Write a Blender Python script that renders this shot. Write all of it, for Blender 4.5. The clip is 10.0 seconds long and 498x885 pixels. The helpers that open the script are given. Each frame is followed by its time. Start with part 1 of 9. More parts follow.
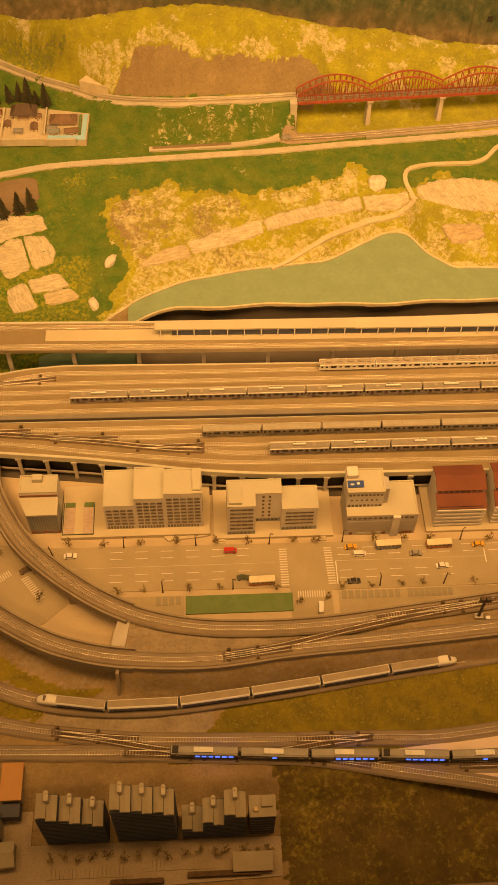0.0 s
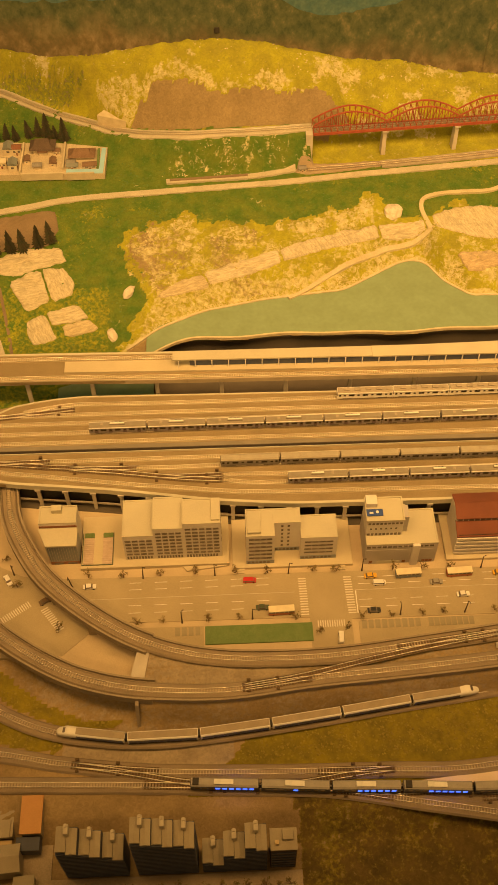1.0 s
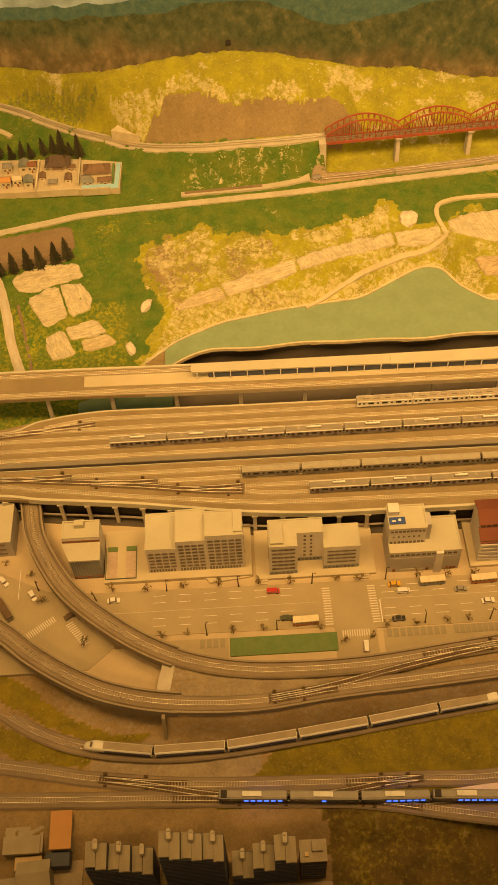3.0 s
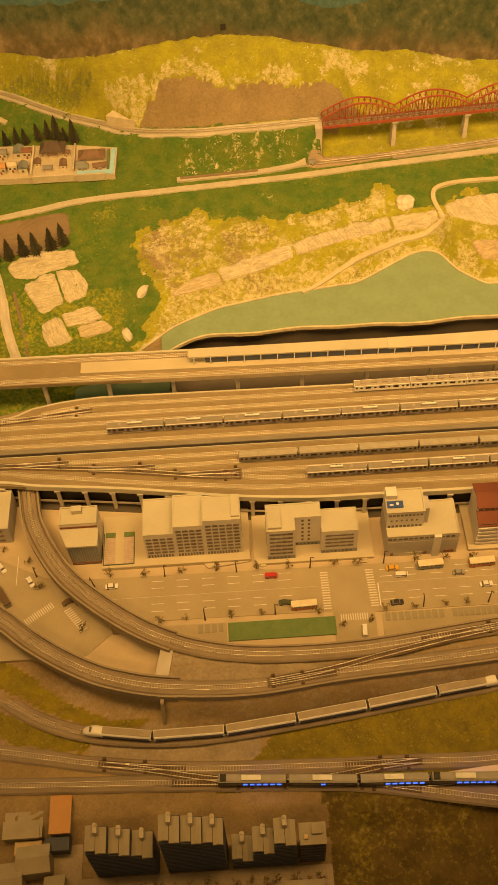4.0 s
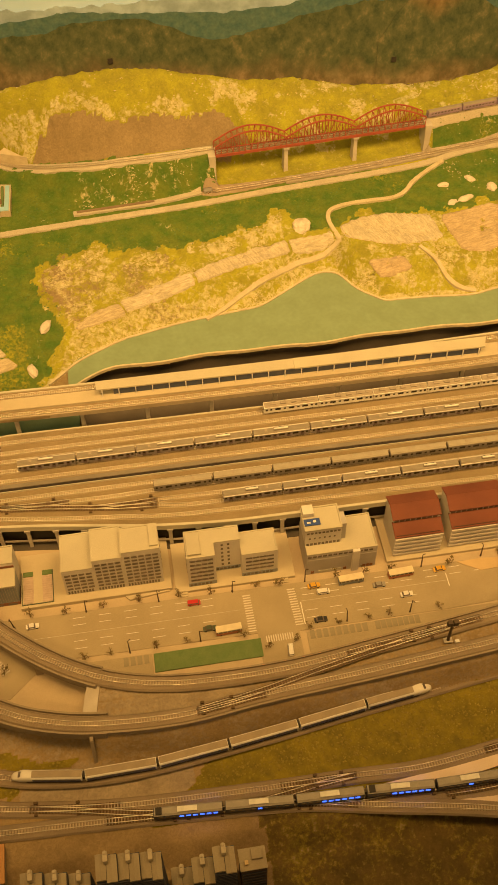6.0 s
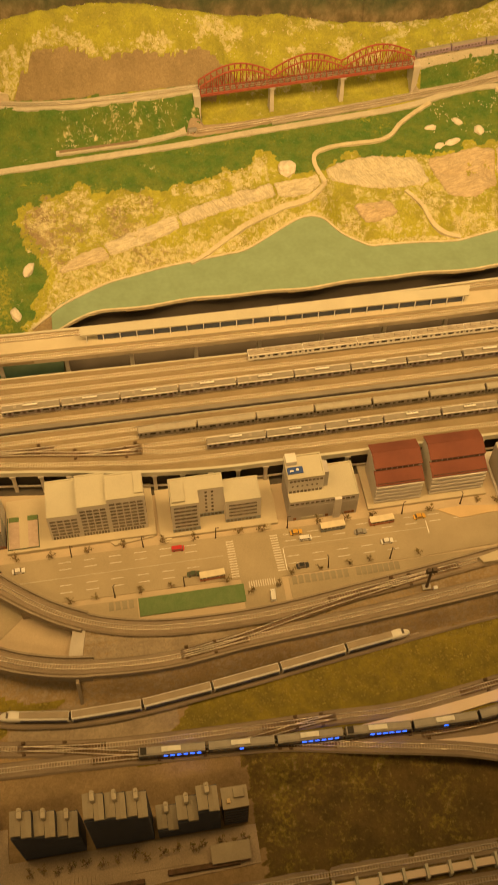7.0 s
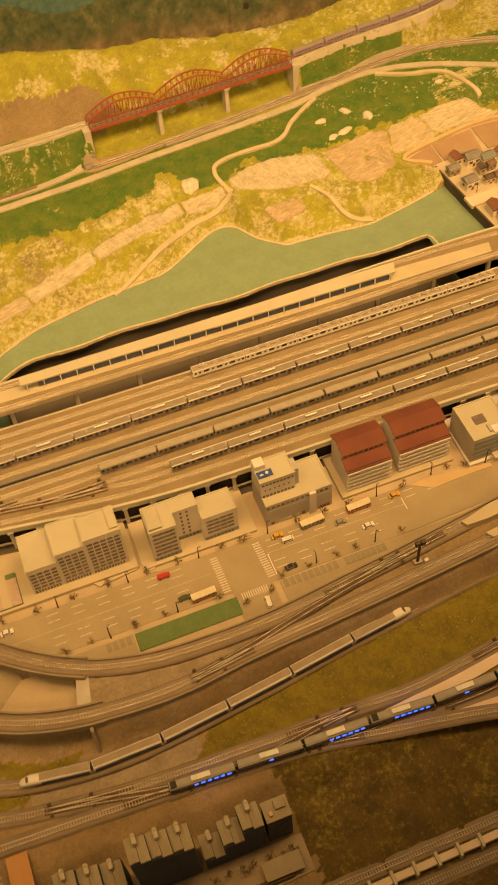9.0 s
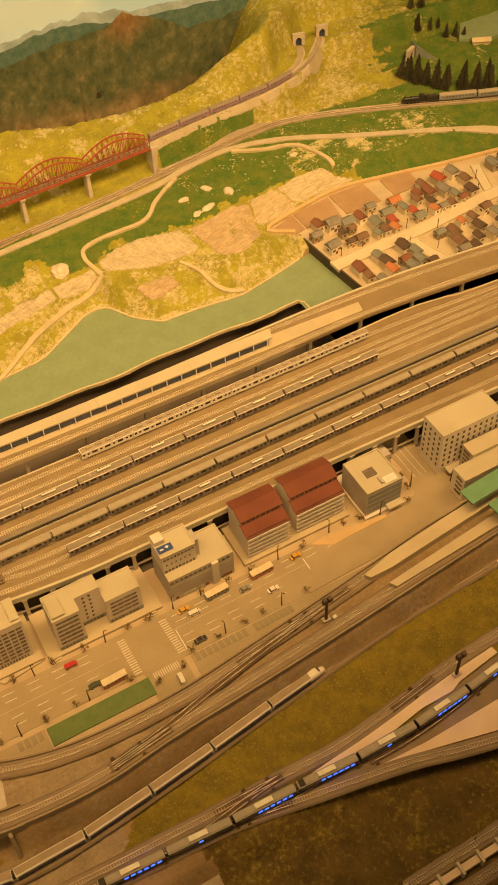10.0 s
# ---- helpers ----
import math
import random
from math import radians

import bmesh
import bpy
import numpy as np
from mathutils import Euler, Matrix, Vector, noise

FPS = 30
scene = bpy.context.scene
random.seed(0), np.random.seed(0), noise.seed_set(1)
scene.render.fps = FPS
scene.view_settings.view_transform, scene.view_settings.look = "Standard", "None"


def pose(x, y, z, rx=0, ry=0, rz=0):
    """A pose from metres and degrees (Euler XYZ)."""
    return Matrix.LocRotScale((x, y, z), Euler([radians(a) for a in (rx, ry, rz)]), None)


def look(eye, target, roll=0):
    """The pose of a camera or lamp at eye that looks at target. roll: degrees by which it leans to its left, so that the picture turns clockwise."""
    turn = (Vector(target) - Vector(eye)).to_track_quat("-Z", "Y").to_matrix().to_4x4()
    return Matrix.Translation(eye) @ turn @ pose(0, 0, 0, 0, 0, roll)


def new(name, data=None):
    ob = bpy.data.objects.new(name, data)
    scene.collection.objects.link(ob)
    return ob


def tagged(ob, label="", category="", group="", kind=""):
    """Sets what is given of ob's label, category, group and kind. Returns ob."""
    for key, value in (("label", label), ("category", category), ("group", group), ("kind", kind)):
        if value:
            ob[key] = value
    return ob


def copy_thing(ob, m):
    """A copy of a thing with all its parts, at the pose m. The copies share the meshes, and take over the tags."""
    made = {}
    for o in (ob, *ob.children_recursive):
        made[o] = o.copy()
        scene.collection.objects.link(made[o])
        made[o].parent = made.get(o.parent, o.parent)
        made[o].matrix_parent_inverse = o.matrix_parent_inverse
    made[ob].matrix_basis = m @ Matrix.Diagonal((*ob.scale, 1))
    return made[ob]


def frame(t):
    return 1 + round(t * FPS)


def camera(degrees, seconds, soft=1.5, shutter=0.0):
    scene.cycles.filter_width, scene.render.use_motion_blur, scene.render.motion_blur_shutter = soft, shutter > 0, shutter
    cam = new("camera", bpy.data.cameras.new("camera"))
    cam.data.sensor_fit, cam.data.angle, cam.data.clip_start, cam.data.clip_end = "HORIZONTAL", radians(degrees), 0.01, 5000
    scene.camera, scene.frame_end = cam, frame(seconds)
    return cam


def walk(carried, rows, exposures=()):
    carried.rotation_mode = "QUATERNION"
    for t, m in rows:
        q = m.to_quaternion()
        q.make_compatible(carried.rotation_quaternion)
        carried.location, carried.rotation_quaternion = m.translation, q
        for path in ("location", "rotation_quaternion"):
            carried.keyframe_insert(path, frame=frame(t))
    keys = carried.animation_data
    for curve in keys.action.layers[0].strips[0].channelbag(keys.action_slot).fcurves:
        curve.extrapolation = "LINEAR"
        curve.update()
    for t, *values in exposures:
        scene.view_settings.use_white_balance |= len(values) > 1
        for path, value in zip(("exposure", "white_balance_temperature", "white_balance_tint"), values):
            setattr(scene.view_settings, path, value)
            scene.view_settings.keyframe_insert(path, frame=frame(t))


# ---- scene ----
from functools import lru_cache

cam = camera(27.3, 10.0, soft=1.4, shutter=0.3)
PATH = [
    (0, (-0.134, -1.318, 2.001), (-0.059, -0.163, 0.37), 1.4),
    (0.5, (-0.127, -1.315, 2.01), (-0.072, -0.144, 0.39), 1.2),
    (1, (-0.128, -1.316, 2.004), (-0.092, -0.116, 0.405), -0.7),
    (1.5, (-0.126, -1.31, 2.011), (-0.099, -0.109, 0.412), -1.6),
    (2, (-0.122, -1.314, 2.008), (-0.114, -0.108, 0.412), -2.5),
    (3.5, (-0.13, -1.311, 2.01), (-0.131, -0.095, 0.421), -3.6),
    (4, (-0.127, -1.318, 1.999), (-0.127, -0.12, 0.398), -3.7),
    (4.5, (-0.13, -1.324, 1.995), (-0.095, -0.107, 0.408), -3.0),
    (5, (-0.128, -1.322, 2.002), (-0.059, -0.096, 0.424), -2.6),
    (5.5, (-0.123, -1.327, 1.994), (0.0, -0.097, 0.422), -2.0),
    (5.7, (-0.128, -1.329, 1.99), (0.028, -0.097, 0.423), -1.1),
    (6.8, (-0.128, -1.319, 2.02), (0.065, -0.16, 0.401), -1.0),
    (7, (-0.131, -1.309, 2.028), (0.062, -0.192, 0.38), 0.7),
    (7.5, (-0.127, -1.331, 2.018), (0.049, -0.285, 0.322), -1.8),
    (8, (-0.173, -1.325, 1.986), (-0.046, -0.369, 0.234), -1.9),
    (8.5, (-0.202, -1.325, 1.982), (0.074, -0.278, 0.3), -1.2),
    (9, (-0.201, -1.324, 1.98), (0.13, -0.187, 0.368), -5.6),
    (9.5, (-0.228, -1.311, 1.964), (0.317, -0.182, 0.406), -0.9),
    (10, (-0.224, -1.328, 1.963), (0.365, -0.176, 0.438), -2.8),
]
TINTS = [(0, 0.0, 6950, 20), (0.5, 0.0, 6650, 11), (1.2, 0.0, 6550, 8), (2, 0.0, 6500, 7), (3.5, 0.0, 6450, 5), (5.5, 0.0, 6400, 4), (7, 0.0, 5550, 2), (7.5, 0.06, 5500, 3), (8, 0.12, 5450, 4), (8.5, 0.06, 5700, 7), (9, 0.0, 5900, 9), (10, 0.0, 5900, 9)]
walk(cam, [(t, look(e, g, r)) for t, e, g, r in PATH], TINTS)

# ---- world and light ----
world = bpy.data.worlds.new("world")
scene.world = world
world.use_nodes = True
world.node_tree.nodes["Background"].inputs[0].default_value = (1.0, 0.55, 0.19, 1)
world.node_tree.nodes["Background"].inputs[1].default_value = 0.12


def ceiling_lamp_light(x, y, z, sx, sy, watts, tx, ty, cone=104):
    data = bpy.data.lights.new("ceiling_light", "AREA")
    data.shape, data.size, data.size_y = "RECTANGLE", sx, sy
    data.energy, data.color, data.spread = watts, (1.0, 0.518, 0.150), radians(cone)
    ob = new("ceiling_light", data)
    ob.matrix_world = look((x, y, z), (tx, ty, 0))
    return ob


ceiling_lamp_light(-0.9, -0.40, 2.6, 1.3, 0.6, 26.5, -0.8, 1.1)
ceiling_lamp_light(0.7, -0.40, 2.6, 1.3, 0.6, 25.5, 0.6, 1.1)
ceiling_lamp_light(2.2, -0.40, 2.6, 1.3, 0.6, 22, 1.9, 1.15)
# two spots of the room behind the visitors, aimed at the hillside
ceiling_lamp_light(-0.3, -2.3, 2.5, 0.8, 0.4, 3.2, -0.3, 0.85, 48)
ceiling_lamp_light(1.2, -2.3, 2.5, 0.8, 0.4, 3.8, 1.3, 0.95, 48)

# ---- small tools ----


def thing(name, x=0, y=0, z=0, rz=0, label="", category="", group="", kind=""):
    ob = new(name)
    ob.matrix_basis = pose(x, y, z, 0, 0, rz)
    ob.empty_display_size = 0.01
    return tagged(ob, label, category, group, kind)


def mesh_of(name, bm, material):
    me = bpy.data.meshes.new(name)
    bm.to_mesh(me)
    bm.free()
    me.materials.append(material)
    return me


def solid(name, bm, material, label="", category="", group="", kind=""):
    return tagged(new(name, mesh_of(name, bm, material)), label, category, group, kind)


def part(name, bm, material, parent, label=""):
    me = bm if isinstance(bm, bpy.types.Mesh) else mesh_of(name, bm, material)
    ob = new(name, me)
    ob.parent = parent
    return tagged(ob, label)


def put(name, me, parent, x, y, z, rz=0):
    ob = new(name, me)
    ob.parent = parent
    ob.matrix_basis = pose(x, y, z, 0, 0, rz)
    return ob


def box(bm, x0, y0, z0, x1, y1, z1, bevel=0.0):
    v = [bm.verts.new(p) for p in ((x0, y0, z0), (x1, y0, z0), (x1, y1, z0), (x0, y1, z0),
                                   (x0, y0, z1), (x1, y0, z1), (x1, y1, z1), (x0, y1, z1))]
    fs = [bm.faces.new([v[i] for i in q]) for q in ((3, 2, 1, 0), (4, 5, 6, 7), (0, 1, 5, 4), (1, 2, 6, 5), (2, 3, 7, 6), (3, 0, 4, 7))]
    if bevel:
        es = list({e for f in fs for e in f.edges})
        bmesh.ops.bevel(bm, geom=es, offset=bevel, segments=2, affect="EDGES", profile=0.6)
    return v


def boxed(*args, bevel=0.0):
    bm = bmesh.new()
    box(bm, *args, bevel=bevel)
    return bm


def prism(bm, outline, z0, z1):
    """An upright block over a plan outline."""
    lo = [bm.verts.new((x, y, z0)) for x, y in outline]
    hi = [bm.verts.new((x, y, z1)) for x, y in outline]
    n = len(outline)
    fs = [bm.faces.new(hi), bm.faces.new(lo[::-1])]
    fs += [bm.faces.new((lo[i], lo[(i + 1) % n], hi[(i + 1) % n], hi[i])) for i in range(n)]
    bmesh.ops.recalc_face_normals(bm, faces=fs)
    return fs


def tube(bm, x, y, z0, z1, r0, r1, sides=8):
    bmesh.ops.create_cone(bm, cap_ends=True, segments=sides, radius1=r0, radius2=r1, depth=z1 - z0,
                          matrix=Matrix.Translation((x, y, (z0 + z1) / 2)))


def curve(points, step=0.01):
    """A smooth line through the points, sampled evenly."""
    pts = [np.array(p, float) for p in points]
    pts = [2 * pts[0] - pts[1], *pts, 2 * pts[-1] - pts[-2]]
    fine = []
    for a, b, c, d in zip(pts, pts[1:], pts[2:], pts[3:]):
        n = max(4, int(np.linalg.norm(c - b) / 0.004))
        for i in range(n):
            u = i / n
            fine.append(0.5 * (2 * b + (c - a) * u + (2 * a - 5 * b + 4 * c - d) * u * u + (3 * b - a - 3 * c + d) * u ** 3))
    fine.append(pts[-2])
    fine = np.array(fine)
    far = np.concatenate([[0], np.cumsum(np.linalg.norm(np.diff(fine, axis=0), axis=1))])
    at = np.linspace(0, far[-1], max(2, int(far[-1] / step) + 1))
    return np.stack([np.interp(at, far, fine[:, k]) for k in range(fine.shape[1])], 1)


def sides_of(line):
    d = np.gradient(line[:, :2], axis=0)
    d /= np.linalg.norm(d, axis=1)[:, None] + 1e-9
    return np.stack([-d[:, 1], d[:, 0]], 1)


def sweep(bm, line, profile, lift=None):
    """Carry a closed profile of (left, up) along a line of x, y, z. lift(x, y): a ground that each point follows."""
    side = sides_of(line)
    rings = []
    for p, s in zip(line, side):
        ring = []
        for o, h in profile:
            x, y = p[0] + s[0] * o, p[1] + s[1] * o
            z = (lift(x, y) if lift else p[2]) + h
            ring.append(bm.verts.new((x, y, z)))
        rings.append(ring)
    n = len(profile)
    for a, b in zip(rings, rings[1:]):
        for i in range(n):
            bm.faces.new((a[i], a[(i + 1) % n], b[(i + 1) % n], b[i]))
    bm.faces.new(rings[0][::-1])
    bm.faces.new(rings[-1])
    bmesh.ops.recalc_face_normals(bm, faces=bm.faces)


def smooth(a, b, v):
    t = min(1.0, max(0.0, (v - a) / (b - a)))
    return t * t * (3 - 2 * t)


def fbm(x, y, z=0.0, octaves=4):
    return noise.fractal(Vector((x, y, z)), 0.6, 2.0, octaves)


OUTLINES = {}


def outline_of(poly):
    """A polygon's bounds and sides, worked out once."""
    xs, ys = [p[0] for p in poly], [p[1] for p in poly]
    return poly, min(xs), max(xs), min(ys), max(ys), list(zip(poly, poly[1:] + poly[:1]))


def inside(x, y, poly):
    known = OUTLINES.get(id(poly))
    if known is None:
        known = OUTLINES[id(poly)] = outline_of(poly)
    if x < known[1] or x > known[2] or y < known[3] or y > known[4]:
        return False
    hit = False
    for (ax, ay), (bx, by) in known[5]:
        if (ay > y) != (by > y) and x < (bx - ax) * (y - ay) / (by - ay) + ax:
            hit = not hit
    return hit


# ---- materials ----


def stuff_of(name, color, color2=None, scale=60, rough=0.8, bump=0.2, fine=400, metal=0.0, spread=0.0, coords="Object", spec=0.3):
    """A painted, cast or sprinkled surface: two colours in large stains, fine grain over them, and fine relief."""
    m = bpy.data.materials.new(name)
    m.use_nodes = True
    t, b = m.node_tree, m.node_tree.nodes["Principled BSDF"]
    co = t.nodes.new("ShaderNodeTexCoord")
    big, small = t.nodes.new("ShaderNodeTexNoise"), t.nodes.new("ShaderNodeTexNoise")
    for n, s in ((big, scale), (small, fine)):
        n.inputs["Scale"].default_value, n.inputs["Detail"].default_value = s, 4
        t.links.new(co.outputs[coords], n.inputs["Vector"])
    ramp = t.nodes.new("ShaderNodeMapRange")
    ramp.inputs["From Min"].default_value, ramp.inputs["From Max"].default_value = 0.35, 0.65
    t.links.new(big.outputs["Fac"], ramp.inputs["Value"])
    mix = t.nodes.new("ShaderNodeMix")
    mix.data_type = "RGBA"
    c2 = color2 or tuple(c * 0.82 for c in color)
    mix.inputs["A"].default_value, mix.inputs["B"].default_value = (*color, 1), (*c2, 1)
    t.links.new(ramp.outputs["Result"], mix.inputs["Factor"])
    grain = t.nodes.new("ShaderNodeMix")
    grain.data_type, grain.blend_type = "RGBA", "OVERLAY"
    grain.inputs["Factor"].default_value = 0.35 if bump > 0.2 else 0.12
    t.links.new(mix.outputs["Result"], grain.inputs["A"])
    t.links.new(small.outputs["Fac"], grain.inputs["B"])
    last = grain.outputs["Result"]
    if spread:
        info, hue = t.nodes.new("ShaderNodeObjectInfo"), t.nodes.new("ShaderNodeHueSaturation")
        r = t.nodes.new("ShaderNodeMapRange")
        r.inputs["To Min"].default_value, r.inputs["To Max"].default_value = 1 - spread, 1 + spread
        t.links.new(info.outputs["Random"], r.inputs["Value"])
        t.links.new(r.outputs["Result"], hue.inputs["Value"])
        t.links.new(last, hue.inputs["Color"])
        last = hue.outputs["Color"]
    t.links.new(last, b.inputs["Base Color"])
    b.inputs["Roughness"].default_value, b.inputs["Metallic"].default_value = rough, metal
    b.inputs["Specular IOR Level"].default_value = spec
    if bump:
        n = t.nodes.new("ShaderNodeBump")
        n.inputs["Strength"].default_value, n.inputs["Distance"].default_value = bump, 0.002
        t.links.new(small.outputs["Fac"], n.inputs["Height"])
        t.links.new(n.outputs["Normal"], b.inputs["Normal"])
    return m


def ground_cover(name, colors, bump=0.6, fleck_range=(0.62, 1.30), crackle=0):
    """Ground whose cover (grass, moss, tan scrub; earth elsewhere) is spread by the mesh's own cover layer, broken up by noise."""
    m = bpy.data.materials.new(name)
    m.use_nodes = True
    t, b = m.node_tree, m.node_tree.nodes["Principled BSDF"]
    co = t.nodes.new("ShaderNodeTexCoord")
    cover = t.nodes.new("ShaderNodeAttribute")
    cover.attribute_name = "cover"
    split = t.nodes.new("ShaderNodeSeparateColor")
    t.links.new(cover.outputs["Color"], split.inputs["Color"])

    def cloud(scale, detail=5, rough=0.6, swirl=0.0):
        n = t.nodes.new("ShaderNodeTexNoise")
        n.inputs["Distortion"].default_value = swirl
        n.inputs["Scale"].default_value, n.inputs["Detail"].default_value, n.inputs["Roughness"].default_value = scale, detail, rough
        t.links.new(co.outputs["Object"], n.inputs["Vector"])
        return n.outputs["Fac"]

    def shade(c, scale, dark):
        mix, ramp = t.nodes.new("ShaderNodeMix"), t.nodes.new("ShaderNodeMapRange")
        mix.data_type = "RGBA"
        ramp.inputs["From Min"].default_value, ramp.inputs["From Max"].default_value = 0.38, 0.62
        t.links.new(cloud(scale), ramp.inputs["Value"])
        t.links.new(ramp.outputs["Result"], mix.inputs["Factor"])
        mix.inputs["A"].default_value, mix.inputs["B"].default_value = (*c, 1), (*dark, 1)
        return mix.outputs["Result"]

    last = shade(*colors[0])
    for channel, spec in zip(("Red", "Green", "Blue"), colors[1:]):
        add, ramp, mix = t.nodes.new("ShaderNodeMath"), t.nodes.new("ShaderNodeMapRange"), t.nodes.new("ShaderNodeMix")
        t.links.new(split.outputs[channel], add.inputs[0])
        t.links.new(cloud(85, 6, 0.72) if channel != "Blue" or not crackle else cloud(crackle, 5, 0.62, 0.9), add.inputs[1])
        edge = 0.10 if channel != "Blue" or not crackle else 0.10
        ramp.inputs["From Min"].default_value, ramp.inputs["From Max"].default_value = 1 - edge, 1 + edge
        t.links.new(add.outputs[0], ramp.inputs["Value"])
        mix.data_type = "RGBA"
        t.links.new(ramp.outputs["Result"], mix.inputs["Factor"])
        t.links.new(last, mix.inputs["A"])
        t.links.new(shade(*spec), mix.inputs["B"])
        last = mix.outputs["Result"]
    fleck, lift, hue = t.nodes.new("ShaderNodeTexNoise"), t.nodes.new("ShaderNodeMapRange"), t.nodes.new("ShaderNodeHueSaturation")
    fleck.inputs["Scale"].default_value, fleck.inputs["Detail"].default_value, fleck.inputs["Roughness"].default_value, fleck.inputs["Distortion"].default_value = 110, 6, 0.75, 1.2
    t.links.new(co.outputs["Object"], fleck.inputs["Vector"])
    lift.inputs["From Min"].default_value, lift.inputs["From Max"].default_value = 0.34, 0.66
    lift.inputs["To Min"].default_value, lift.inputs["To Max"].default_value = fleck_range
    t.links.new(fleck.outputs["Fac"], lift.inputs["Value"])
    t.links.new(lift.outputs["Result"], hue.inputs["Value"])
    t.links.new(last, hue.inputs["Color"])
    t.links.new(hue.outputs["Color"], b.inputs["Base Color"])
    b.inputs["Roughness"].default_value, b.inputs["Specular IOR Level"].default_value = 0.95, 0.1
    n = t.nodes.new("ShaderNodeBump")
    n.inputs["Strength"].default_value, n.inputs["Distance"].default_value = bump, 0.004
    t.links.new(cloud(260, 5, 0.75), n.inputs["Height"])
    t.links.new(n.outputs["Normal"], b.inputs["Normal"])
    return m


GREEN, MOSS, TAN, EARTH = (0.088, 0.165, 0.030), (0.375, 0.365, 0.034), (0.58, 0.54, 0.31), (0.305, 0.235, 0.125)
HILL = ground_cover("hill_cover", [
    (EARTH, 14, (0.26, 0.20, 0.105)), (GREEN, 22, (0.15, 0.20, 0.035)), (MOSS, 18, (0.285, 0.275, 0.038)), (TAN, 60, (0.49, 0.435, 0.20))], 0.8, (0.79, 1.16), 74)
FRONT = ground_cover("front_cover", [
    ((0.32, 0.235, 0.12), 9, (0.24, 0.175, 0.09)), ((0.235, 0.19, 0.022), 26, (0.155, 0.13, 0.022)), ((0.125, 0.088, 0.026), 20, (0.085, 0.062, 0.020)), ((0.34, 0.28, 0.19), 24, (0.27, 0.22, 0.15))], 0.3, (0.80, 1.14))
CONCRETE = stuff_of("concrete", (0.52, 0.48, 0.40), (0.44, 0.40, 0.33), 25, 0.85)
CREAM = stuff_of("cream_plastic", (0.53, 0.50, 0.385), (0.48, 0.45, 0.34), 20, 0.6, 0.05)
BALLAST = stuff_of("deck_ballast", (0.285, 0.225, 0.13), (0.235, 0.185, 0.105), 12, 0.95, 0.5, 900)
ROADBED = stuff_of("roadbed", (0.33, 0.28, 0.22), (0.27, 0.23, 0.18), 20, 0.9, 0.5, 900)
SLEEPER = stuff_of("sleeper", (0.52, 0.46, 0.335), (0.45, 0.395, 0.285), 30, 0.7, 0.1)
RAIL = stuff_of("rail", (0.70, 0.63, 0.51), None, 40, 0.32, 0.0, metal=0.9, spec=0.6)
PALE_BED = stuff_of("pale_track_bed", (0.335, 0.275, 0.165), (0.285, 0.235, 0.14), 18, 0.95, 0.5, 900)
# dark boards and floors; also stands for the shade below the yard deck
DARK = stuff_of("dark_board_and_shade", (0.095, 0.080, 0.060), (0.07, 0.06, 0.045), 10, 0.9)
# black of the table fascia, and of the shadow painted along the yard trough
UNDER_DARK = stuff_of("fascia_and_trough_shade", (0.035, 0.028, 0.022), None, 20, 0.8, 0.1)
ASPHALT = stuff_of("asphalt", (0.385, 0.325, 0.21), (0.34, 0.287, 0.183), 12, 0.9, 0.3, 900)
PAVEMENT = stuff_of("pavement", (0.50, 0.41, 0.27), (0.44, 0.36, 0.24), 14, 0.9)
PAINT = stuff_of("road_paint", (0.80, 0.78, 0.72), None, 60, 0.7, 0.0)
WORN_PAINT = stuff_of("worn_road_paint", (0.64, 0.60, 0.50), (0.55, 0.51, 0.42), 90, 0.8, 0.0)
POND = stuff_of("pond_green", (0.225, 0.31, 0.19), (0.205, 0.28, 0.165), 18, 0.75, 0.14, 90)
SHORE = stuff_of("shore_edge", (0.60, 0.53, 0.36), (0.50, 0.43, 0.28), 40, 0.9)
SLEEPER_D = stuff_of("dull_sleeper", (0.43, 0.36, 0.25), (0.36, 0.30, 0.21), 30, 0.8, 0.1)
DIRT_ROAD = stuff_of("dirt_road", (0.54, 0.485, 0.33), (0.47, 0.41, 0.26), 30, 0.95, 0.4)

# ---- the lie of the land ----
SHORE_X = [-9, -0.44, -0.394, -0.307, -0.187, -0.018, 0.2, 0.3, 0.36, 0.405, 0.44, 0.48, 0.54, 0.67, 0.786, 0.92, 1.03, 1.075, 9]
SHORE_Y = [0.40, 0.42, 0.497, 0.575, 0.633, 0.670, 0.696, 0.758, 0.795, 0.803, 0.785, 0.715, 0.662, 0.655, 0.642, 0.67, 0.70, 0.72, 0.72]
LINE_X = [-9, -1.0, -0.816, -0.67, -0.51, -0.43, -0.30, -0.11, 0.14, 0.78, 0.97, 1.16, 1.30, 1.42, 1.52, 1.62, 9]
LINE_Y = [1.56, 1.55, 1.48, 1.385, 1.29, 1.24, 1.19, 1.162, 1.167, 1.205, 1.232, 1.25, 1.275, 1.33, 1.43, 1.43, 1.43]
CREST_X = [-9, -0.79, -0.63, -0.46, -0.29, -0.13, 0.0, 0.13, 0.267, 0.41, 0.60, 0.74, 0.90, 1.02, 1.145, 1.25, 1.353, 1.7, 9]
CREST_Z = [0.31, 0.317, 0.296, 0.312, 0.337, 0.349, 0.335, 0.302, 0.271, 0.262, 0.216, 0.203, 0.201, 0.221, 0.28, 0.325, 0.37, 0.36, 0.36]


def line_z(x):
    """The height of the upper railway line, which climbs from the west to the bridge."""
    return float(np.interp(x, [-0.6, -0.43, -0.30, -0.11, 0.14], [0.130, 0.145, 0.165, 0.185, 0.190]))


